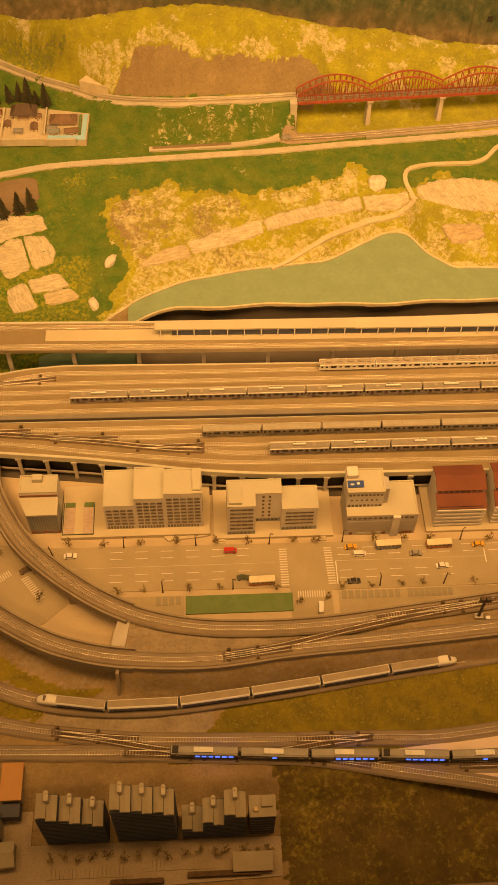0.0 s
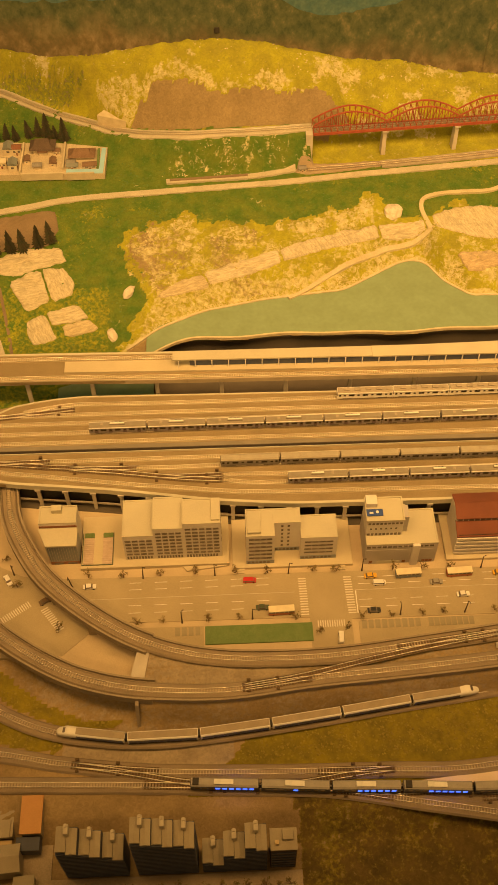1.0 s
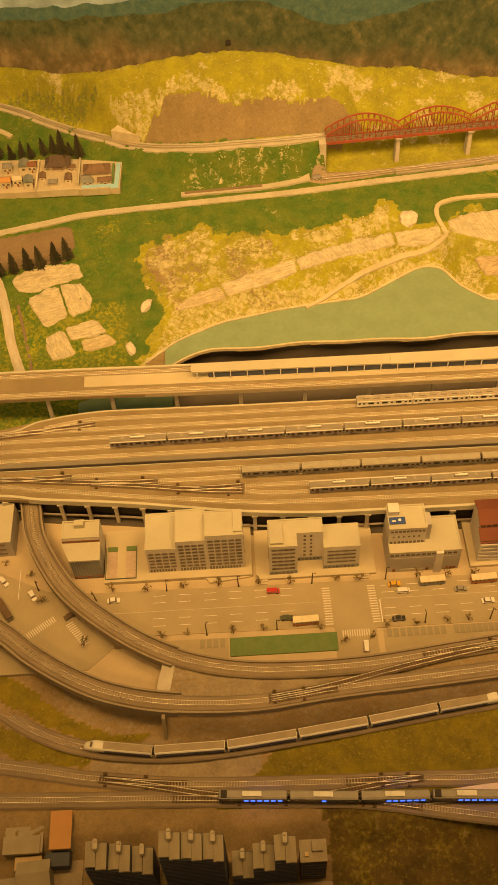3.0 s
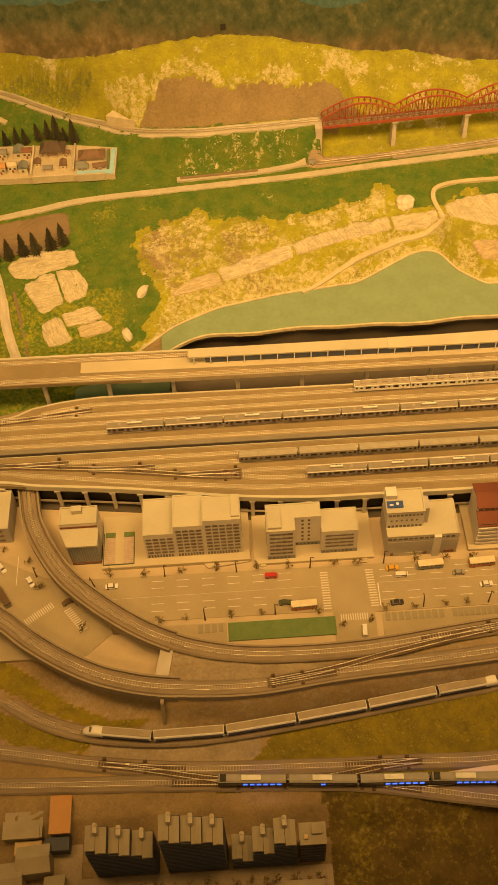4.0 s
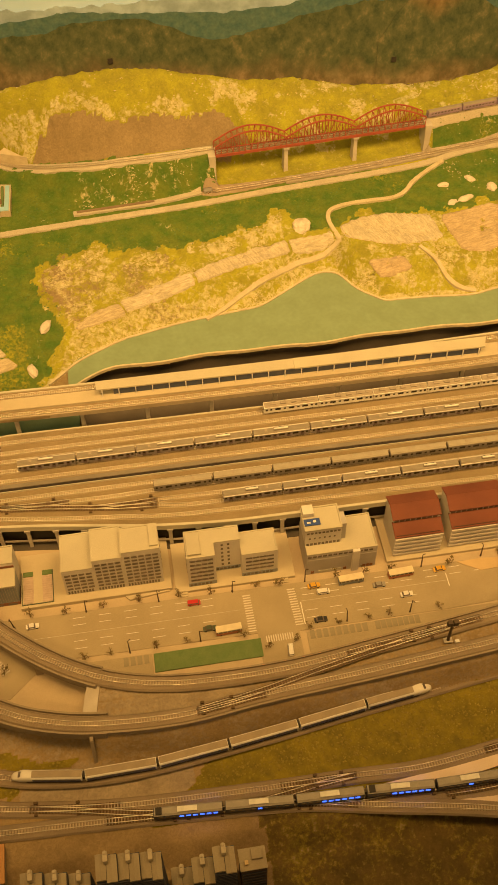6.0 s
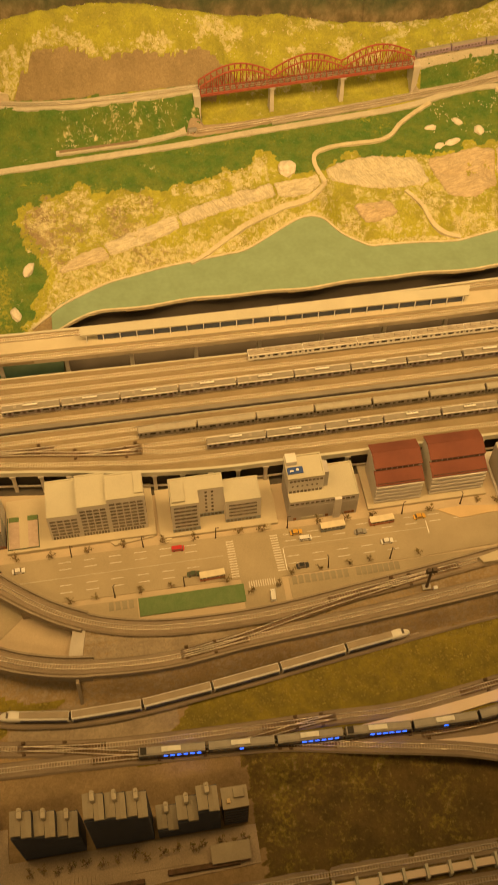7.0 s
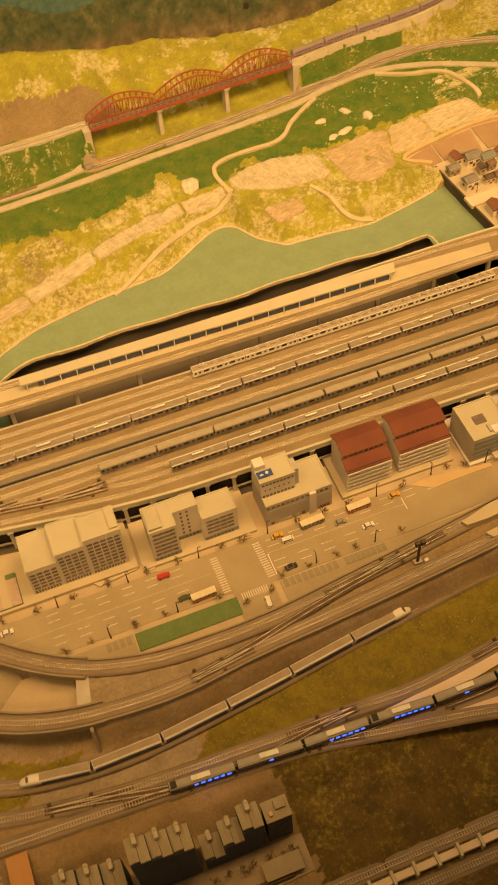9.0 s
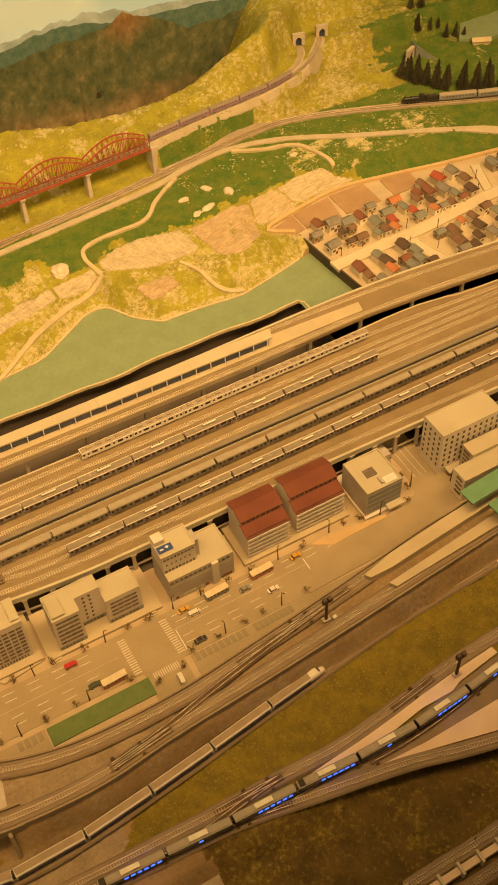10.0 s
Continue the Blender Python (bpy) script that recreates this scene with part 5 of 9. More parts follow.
def apartment_block(x, y, wide, label):
    """An apartment block: stepped red roofs and four storeys of balcony slabs along the front."""
    b = thing("apartment_block", x, y, 0.010, 0, label, "building", "red-roofed apartment blocks")
    block(b, 0, 0, 0, wide, 0.090, 0.088, WALL_W)
    bm = bmesh.new()
    prism(bm, [(0, 0.030), (wide, 0.030), (wide, 0.090), (0, 0.090)], 0.088, 0.114)
    part("upper_storey", bm, WALL_W, b)
    for z, h, y0, y1 in ((0.084, 0.099, -0.004, 0.032), (0.114, 0.130, 0.027, 0.062)):
        bm = bmesh.new()
        lo = [bm.verts.new(p) for p in ((-0.002, y0, z), (wide + 0.002, y0, z), (wide + 0.002, y1, h), (-0.002, y1, h))]
        hi = [bm.verts.new(v.co + Vector((0, 0, 0.003))) for v in lo]
        for q in ((hi[0], hi[1], hi[2], hi[3]), (lo[3], lo[2], lo[1], lo[0]), (lo[0], lo[1], hi[1], hi[0]), (lo[1], lo[2], hi[2], hi[1]), (lo[3], lo[0], hi[0], hi[3]), (lo[2], lo[3], hi[3], hi[2])):
            bm.faces.new(q)
        part("roof", bm, ROOF_R, b)
    bm = bmesh.new()
    lo = [bm.verts.new(p) for p in ((-0.002, 0.060, 0.130), (wide + 0.002, 0.060, 0.130), (wide + 0.002, 0.094, 0.114), (-0.002, 0.094, 0.114))]
    hi = [bm.verts.new(v.co + Vector((0, 0, 0.003))) for v in lo]
    for q in ((hi[0], hi[1], hi[2], hi[3]), (lo[0], lo[1], hi[1], hi[0]), (lo[1], lo[2], hi[2], hi[1]), (lo[3], lo[0], hi[0], hi[3]), (lo[2], lo[3], hi[3], hi[2])):
        bm.faces.new(q)
    part("roof", bm, ROOF_R, b)
    for side in (0.0005, wide - 0.0015):
        bm = bmesh.new()
        v = [bm.verts.new((side + d, yy, zz)) for d in (0, 0.001) for yy, zz in ((0.0, 0.088), (0.0, 0.0885), (0.030, 0.0975), (0.030, 0.117), (0.060, 0.130), (0.090, 0.116), (0.090, 0.088))]
        bm.faces.new(v[:7])
        bm.faces.new(v[:6:-1])
        part("gable", bm, WALL_W, b)
    for k in range(5):
        z = 0.004 + 0.0175 * k
        part("balcony", boxed(-0.001, -0.006, z, wide + 0.001, 0.0, z + 0.0070, bevel=0.0004), WALL_W, b)
        if k < 5:
            for j in range(int(wide / 0.0125)):
                pane(b, 0.008 + 0.0125 * j, -0.0004, z + 0.0122, 0.0115, 0.0088, material=DARK_PANE)
    for j in range(int(wide / 0.0125)):
        pane(b, 0.008 + 0.0125 * j, 0.0296, 0.107, 0.0105, 0.010)
    b.scale.z = 0.84
    return b


apartment_block(0.362, -0.150, 0.107, "apartment block with stepped rust-red roofs and white balconies")
apartment_block(0.492, -0.146, 0.125, "wider apartment block with stepped rust-red roofs and white balconies")

# grey box building with a roof opening
b = thing("office_block", 0.705, -0.130, 0.0, 0, "grey box office with a glazed front and a roof hatch", "building")
part("base_pad", boxed(-0.055, -0.068, 0.0, 0.052, 0.075, 0.010, bevel=0.0006), WALL_W, b)
block(b, -0.050, -0.060, 0.010, 0.047, 0.045, 0.090, WALL_G)
parapet_roof(b, -0.050, -0.060, 0.047, 0.045, 0.090)
part("roof_hatch", boxed(-0.024, -0.020, 0.0905, 0.004, 0.004, 0.0935, bevel=0.0004), GLASS_D, b, "dark roof hatch")
part("roof_light", boxed(0.004, -0.056, 0.0905, 0.036, -0.036, 0.0945, bevel=0.0004), SIGN_WHITE, b, "bright white roof light")
part("lift_house", boxed(-0.004, -0.050, 0.0905, 0.004, -0.030, 0.096, bevel=0.0004), WALL_G, b)
for k in range(4):
    pane(b, -0.0015, -0.0604, 0.024 + 0.0175 * k, 0.092, 0.012, name="glass_band", material=GLASS_B)
part("annex", boxed(0.0, 0.045, 0.0, 0.09, 0.10, 0.045, bevel=0.0005), WALL_G, b)
part("canopy", boxed(0.004, -0.078, 0.018, 0.046, -0.060, 0.021), CREAM, b)

# hotel with square windows
b = thing("hotel", 0.955, -0.135, 0.0, 0, "cream hotel block with rows of small square windows", "building")
WALL_L = stuff_of("bright_wall", (0.80, 0.76, 0.68), (0.74, 0.70, 0.62), 18, 0.7, 0.1)
block(b, -0.080, -0.035, 0, 0.090, 0.040, 0.142, WALL_L)
parapet_roof(b, -0.080, -0.035, 0.090, 0.040, 0.142, high=0.002)
for k in range(6):
    z = 0.034 + 0.0185 * k
    pane_rows(b, [-0.068 + 0.0165 * j for j in range(10)], [z], -0.0353, 0.0055, 0.009)
    for j in range(4):
        pane(b, -0.0803, -0.024 + 0.018 * j, z, 0.0055, 0.009, turn=-90)
part("canopy", boxed(-0.06, -0.056, 0.016, -0.010, -0.035, 0.019), CREAM, b)
b = thing("station_annex", 0.95, -0.235, 0.0, 0, "white station annex with a flat roof and an L plan", "building")
block(b, -0.075, -0.030, 0, 0.20, 0.015, 0.080, WALL_L)
parapet_roof(b, -0.075, -0.030, 0.20, 0.015, 0.080, high=0.002)
block(b, -0.020, 0.015, 0, 0.20, 0.055, 0.092, CREAM)
parapet_roof(b, -0.020, 0.015, 0.20, 0.055, 0.092, high=0.002)
for k in range(4):
    pane(b, -0.0753, -0.012, 0.022 + 0.016 * k, 0.022, 0.007, turn=-90)
    pane(b, -0.0203, 0.036, 0.040 + 0.014 * k, 0.022, 0.007, turn=-90)
# grey block at the far end of the street
b = thing("warehouse", -0.735, 0.0, 0.0, 0, "low grey warehouse with a flat cream roof beside the viaduct", "building")
block(b, -0.09, -0.065, 0, 0.055, 0.04, 0.060, WALL_G)
parapet_roof(b, -0.09, -0.02, 0.055, 0.04, 0.060)
part("porch_roof", boxed(-0.09, -0.066, 0.060, 0.055, -0.02, 0.063), ROOF_C, b)
for k in range(3):
    pane(b, -0.02, -0.0653, 0.014 + 0.018 * k, 0.12, 0.006)

# station platforms
GREEN_ROOF = stuff_of("green_canopy", (0.16, 0.34, 0.20), (0.14, 0.30, 0.17), 24, 0.6, 0.1)
for pts, label in (([(0.54, -0.354), (0.62, -0.335), (0.93, -0.300), (1.35, -0.262), (1.35, -0.30), (0.93, -0.335), (0.60, -0.368), (0.548, -0.367)], "long cream platform between the curved lines"),
                   ([(0.575, -0.398), (0.88, -0.366), (1.35, -0.33), (1.35, -0.365), (0.88, -0.394), (0.585, -0.414)], "cream platform beside the express line")):
    bm = bmesh.new()
    prism(bm, pts, 0.04, 0.068)
    solid("platform", bm, PLINTH, label, "platform", kind="structure")
for x, y, w in ((0.835, -0.318, 0.30), (0.868, -0.378, 0.30)):
    t = thing("platform_canopy", x, y, 0.068, 5, "green platform canopy on thin posts", "canopy")
    bm = bmesh.new()
    prism(bm, [(0, -0.022), (w, -0.022), (w, 0.022), (0, 0.022)], 0.034, 0.038)
    part("roof", bm, GREEN_ROOF, t)
    for k in range(6):
        part("post", boxed(0.02 + 0.05 * k, -0.002, 0.0, 0.024 + 0.05 * k, 0.002, 0.034), CONCRETE, t)

# the canopy and platform of the rear viaduct
bm = bmesh.new()
prism(bm, [(-0.525, 0.330), (-0.2, 0.322), (0.02, 0.3175), (0.4, 0.3125), (0.968, 0.3095), (0.976, 0.342), (0.7, 0.354), (0.2, 0.356), (-0.2, 0.358), (-0.525, 0.364)], 0.110, 0.121)
solid("platform", bm, PLINTH, "long cream island platform on the viaduct", "platform", kind="structure")
t = thing("platform_canopy", 0, 0, 0.121, 0, "long cream platform canopy on white posts", "canopy")
bm = bmesh.new()
prism(bm, [(-0.261, 0.3345), (0.222, 0.3265), (0.222, 0.3580), (-0.261, 0.3625)], 0.0225, 0.0265)
part("roof", bm, ROOF_C, t)
bm = bmesh.new()
prism(bm, [(0.2225, 0.3245), (0.50, 0.3215), (0.698, 0.3185), (0.710, 0.3510), (0.50, 0.3555), (0.2225, 0.3580)], 0.0228, 0.0272)
part("roof", bm, ROOF_C, t)
post = mesh_of("post", boxed(-0.0011, -0.0011, 0, 0.0011, 0.0011, 0.0228), SIGN_WHITE)
WALL_N = stuff_of("navy_board", (0.06, 0.08, 0.14), (0.09, 0.10, 0.14), 50, 0.5)
for k in range(24):
    x = -0.247 + 0.0405 * k
    if x < 0.70:
        put("post", post, t, x, 0.3335 - 0.0165 * (x + 0.26), 0)
bm = bmesh.new()
sweep(bm, np.array([(-0.22, 0.3385, 0.0), (0.2, 0.3315, 0.0), (0.69, 0.3240, 0.0)]), [(-0.0015, 0.002), (0.0015, 0.002), (0.0015, 0.0215), (-0.0015, 0.0215)])
part("back_board", bm, WALL_N, t, "navy boards along the platform")

# ---- front works ----
ROOF_L = stuff_of("pale_roof_light", (0.50, 0.44, 0.32), (0.44, 0.385, 0.28), 30, 0.8, 0.1)
DARK_WALL = stuff_of("dark_blue_cladding", (0.072, 0.080, 0.105), (0.060, 0.066, 0.088), 40, 0.6, 0.1)
SAW_ROOF = stuff_of("grey_saw_roof", (0.36, 0.31, 0.21), (0.30, 0.255, 0.175), 20, 0.85, 0.2)


def works(x, wide, heights, label):
    """A works hall: dark ribbed front, stepped saw roofs with raised lights."""
    t = thing("works_hall", x, -0.789, -0.060, 0, label, "factory", "works halls")
    n = len(heights)
    w = wide / n
    for k, h in enumerate(heights):
        x0 = k * w
        part("wall", boxed(x0, 0.0, 0.0, x0 + w, 0.042, h, bevel=0.0004), DARK_WALL, t)
        for j in range(int(h / 0.009)):
            part("rib", boxed(x0, -0.0040, 0.004 + 0.009 * j, x0 + w, 0.0, 0.0080 + 0.009 * j), DARK_WALL, t)
        for i in range(2):
            a = x0 + i * w / 2
            bm = bmesh.new()
            v = [bm.verts.new((a + px * w / 2, py, h + pz)) for py in (-0.002 - 0.005 * (i % 2), 0.043 - 0.004 * (i % 2)) for px, pz in ((0.02, 0), (0.98, 0), (0.98, 0.004), (0.5, 0.007), (0.02, 0.004))]
            bm.faces.new(v[4::-1])
            bm.faces.new(v[5:])
            for q in range(5):
                bm.faces.new((v[q], v[(q + 1) % 5], v[5 + (q + 1) % 5], v[5 + q]))
            bmesh.ops.recalc_face_normals(bm, faces=bm.faces)
            part("roof", bm, SAW_ROOF, t)
        bm = bmesh.new()
        box(bm, x0 + w * 0.40, 0.024, h + 0.004, x0 + w * 0.62, 0.042, h + 0.021, bevel=0.0014)
        light = part("roof_light", bm, ROOF_L, t, "pale raised roof light")
        part("vent", boxed(x0 + w * 0.45, 0.036, h + 0.020, x0 + w * 0.57, 0.042, h + 0.024, bevel=0.0008), ROOF_L, light)
    return t


works(-0.468, 0.118, [0.168, 0.146, 0.122], "works hall with dark ribbed walls and stepped grey roofs")
works(-0.332, 0.114, [0.204, 0.190, 0.176], "taller works hall with dark ribbed walls and grey roofs")
works(-0.209, 0.121, [0.058, 0.098, 0.142], "stepped works hall with dark ribbed walls and grey roofs")
BROWN_WALL = stuff_of("brown_cladding", (0.075, 0.052, 0.038), (0.06, 0.042, 0.03), 40, 0.7, 0.1)
t = thing("works_annex", -0.081, -0.789, -0.060, 0, "small dark flat-roofed annex beside the works", "factory")
part("wall", boxed(0, 0, 0, 0.048, 0.038, 0.118, bevel=0.0005), BROWN_WALL, t)
for k in range(6):
    part("rib", boxed(0.002, -0.0016, 0.012 + 0.017 * k, 0.046, 0.0, 0.018 + 0.017 * k), DARK_WALL, t)
part("roof", boxed(-0.001, -0.001, 0.118, 0.049, 0.039, 0.121), SAW_ROOF, t)
part("roof_tank", boxed(0.008, 0.008, 0.121, 0.015, 0.016, 0.128, bevel=0.0008), ORANGE_PAVE, t, "small yellow roof tank")
part("roof_house", boxed(0.022, 0.016, 0.121, 0.042, 0.034, 0.129, bevel=0.0008), SAW_ROOF, t)
RUST = stuff_of("orange_roof", (0.50, 0.27, 0.10), (0.45, 0.235, 0.085), 16, 0.7, 0.1)
t = thing("shed", -0.540, -0.690, -0.045, 0, "shed with a plain orange roof beside the railway", "shed")
part("wall", boxed(-0.016, -0.030, 0, 0.022, 0.038, 0.040, bevel=0.0004), SAW_ROOF, t)
part("roof", boxed(-0.018, -0.033, 0.040, 0.024, 0.040, 0.044, bevel=0.0006), RUST, t)
part("loading_dock", boxed(-0.026, -0.060, 0, 0.020, -0.034, 0.028, bevel=0.0006), DARK_WALL, t)
t = thing("shed", -0.60, -0.70, -0.055, 0, "low shed with a yellowish flat roof", "shed")
part("wall", boxed(-0.05, -0.02, 0, 0.025, 0.03, 0.030, bevel=0.0004), SAW_ROOF, t)
part("roof", boxed(-0.052, -0.022, 0.030, 0.020, 0.012, 0.033, bevel=0.0004), SAW_ROOF, t)
part("lean_to", boxed(-0.030, -0.048, 0, 0.022, -0.022, 0.016, bevel=0.0004), ORANGE_PAVE, t, "orange-yellow lean-to")
for x, y, sx, sy, h in ((-0.585, -0.765, 0.030, 0.024, 0.05), (-0.640, -0.80, 0.035, 0.03, 0.045), (-0.545, -0.815, 0.018, 0.022, 0.03)):
    t = thing("shed", x, y, -0.060, 4, "small grey gabled shed in the works yard", "shed", "yard sheds")
    part("wall", boxed(-sx, -sy, 0, sx, sy, h, bevel=0.0004), SAW_ROOF, t)
    bm = bmesh.new()
    v = [bm.verts.new(p) for p in ((-sx - 0.002, -sy - 0.002, h), (sx + 0.002, -sy - 0.002, h), (sx + 0.002, sy + 0.002, h), (-sx - 0.002, sy + 0.002, h), (-sx - 0.002, 0, h + 0.014), (sx + 0.002, 0, h + 0.014))]
    for q in ((0, 1, 5, 4), (2, 3, 4, 5), (0, 4, 3), (1, 2, 5), (3, 2, 1, 0)):
        bm.faces.new([v[i] for i in q])
    part("roof", bm, SAW_ROOF, t)
YARD_G = stuff_of("works_yard", (0.36, 0.29, 0.195), (0.30, 0.24, 0.16), 14, 0.9, 0.3)
bm = bmesh.new()
prism(bm, [(-0.56, -0.70), (-0.50, -0.70), (-0.50, -0.795), (-0.02, -0.795), (-0.02, -0.868), (-0.49, -0.885), (-0.53, -0.93), (-0.58, -0.92)], -0.07, -0.0565)
yard = solid("works_yard", bm, YARD_G, "pale concrete yard in front of the works", "yard", kind="structure")
for x0, x1, y in ((-0.465, -0.30, -0.850), (-0.275, -0.155, -0.842)):
    for k in range(int((x1 - x0) / 0.008)):
        part("paving_slab", boxed(x0 + 0.008 * k, y - 0.008, -0.0565, x0 + 0.0072 + 0.008 * k, y + 0.010, -0.0545), YARD_G, yard)
HEDGE = stuff_of("clipped_hedge", (0.13, 0.08, 0.045), (0.09, 0.06, 0.03), 90, 0.95, 0.6)
for x0, x1, y in ((-0.465, -0.375, -0.880), (-0.345, -0.245, -0.868), (-0.200, -0.06, -0.860)):
    solid("hedge", boxed(x0, y - 0.006, -0.0565, x1, y + 0.004, -0.044, bevel=0.002), HEDGE, "dark brown clipped hedge along the works yard", "hedge", "works hedges")
t = thing("canteen", -0.112, -0.842, -0.0565, 0, "low brown flat-roofed hut beside the works", "hut")
part("wall", boxed(0, -0.018, 0, 0.072, 0.014, 0.018), BRICK_B, t)
part("roof", boxed(-0.002, -0.020, 0.018, 0.074, 0.016, 0.021, bevel=0.0006), SAW_ROOF, t)

# front fence and the outer track
track("railway_track", [(-1.5, -0.968, -0.058), (-0.6, -0.972, -0.058), (0.0, -0.968, -0.058), (0.6, -0.965, -0.058), (1.5, -0.95, -0.058)], "outermost track along the table edge", width=0.0135, bed=0.016, bed_material=GREY_BED, ties=SLEEPER_D)
track("railway_track", [(-1.5, -0.915, -0.058), (-0.6, -0.918, -0.058), (0.0, -0.912, -0.058), (0.6, -0.908, -0.058), (1.5, -0.89, -0.058)], "track behind the front fence", width=0.0135, bed=0.016, bed_material=GREY_BED, ties=SLEEPER_D)
fence = thing("fence", 0, 0, -0.060, 0, "low beige beam fence with pale posts along the table edge", "fence")
fence_line = np.array([(-1.4, -0.944, 0.0), (-0.6, -0.945, 0.0), (0.0, -0.939, 0.0), (0.6, -0.935, 0.0), (1.4, -0.92, 0.0)])
bm = bmesh.new()
sweep(bm, fence_line, [(-0.008, 0.006), (0.006, 0.006), (0.006, 0.018), (-0.008, 0.018)])
part("beam", bm, BOARD, fence)
fpost = mesh_of("post", boxed(-0.003, -0.014, 0.0, 0.003, 0.012, 0.026, bevel=0.0008), CREAM)
for k in range(60):
    x = -1.35 + 0.0455 * k
    put("post", fpost, fence, x, float(np.interp(x, fence_line[:, 0], fence_line[:, 1])), 0)

# bright reflections along the front beam, added as small glowing bars
GLINT_GLOW = bpy.data.materials.new("beam_glint_glow")
GLINT_GLOW.use_nodes = True
lit = GLINT_GLOW.node_tree.nodes["Principled BSDF"]
lit.inputs["Base Color"].default_value = (0.9, 0.8, 0.5, 1)
lit.inputs["Emission Color"].default_value, lit.inputs["Emission Strength"].default_value = (1.0, 0.72, 0.30, 1), 2.6
for x, wide in ((-0.554, 0.014), (-0.371, 0.020), (-0.206, 0.016), (-0.013, 0.024)):
    t = thing("edge_lamp", x, -0.9415, -0.042, 3, "small glowing bar standing for a glint on the front beam", "lamp", "edge lamps")
    part("glint_base", boxed(-wide / 2 - 0.002, -0.004, 0.0, wide / 2 + 0.002, 0.004, 0.0015), BOARD, t)
    part("tube", boxed(-wide / 2, -0.0030, 0.0015, wide / 2, 0.0030, 0.0055, bevel=0.0012), GLINT_GLOW, t, "warm white glow standing for a reflection")

# ---- trains ----
STEEL = stuff_of("brushed_steel_body", (0.27, 0.24, 0.225), (0.235, 0.21, 0.195), 60, 0.45, 0.05, metal=0.2)
OLIVE = stuff_of("grey_green_body", (0.215, 0.19, 0.15), (0.185, 0.165, 0.13), 60, 0.6, 0.05)
IVORY = stuff_of("ivory_body", (0.80, 0.78, 0.70), (0.76, 0.73, 0.66), 60, 0.5, 0.05)
CAR_ROOF = stuff_of("grey_car_roof", (0.275, 0.245, 0.19), (0.235, 0.21, 0.16), 40, 0.8, 0.1)
CAR_ROOF_L = stuff_of("pale_car_roof", (0.38, 0.345, 0.265), (0.33, 0.30, 0.23), 40, 0.8, 0.1)
CAR_ROOF_P = stuff_of("ivory_car_roof", (0.36, 0.32, 0.245), (0.31, 0.27, 0.21), 40, 0.8, 0.1)
UNDER = stuff_of("underframe", (0.05, 0.045, 0.04), None, 60, 0.8)
STRIPE_W = stuff_of("white_gutter", (0.70, 0.67, 0.59), None, 60, 0.3, 0.0, spec=0.5)
PURPLE = stuff_of("mauve_door", (0.15, 0.105, 0.11), None, 60, 0.5, 0.0)
TRAIN_GLASS = stuff_of("train_glass", (0.055, 0.045, 0.04), (0.04, 0.035, 0.03), 60, 0.2, 0.0, spread=0.3, spec=0.5)
L, W = 0.1335, 0.0188


def car_shell(length, width, z0, z1, round_top):
    """A car body with rounded roof edges, along x."""
    bm = bmesh.new()
    prof = [(-width / 2, z0), (width / 2, z0), (width / 2, z1 - round_top), (width / 2 - round_top * 0.4, z1 - round_top * 0.25), (width / 2 - round_top * 1.4, z1), (-width / 2 + round_top * 1.4, z1), (-width / 2 + round_top * 0.4, z1 - round_top * 0.25), (-width / 2, z1 - round_top)]
    sweep(bm, np.array([(0, 0, 0), (length, 0, 0)], float), prof)
    return bm


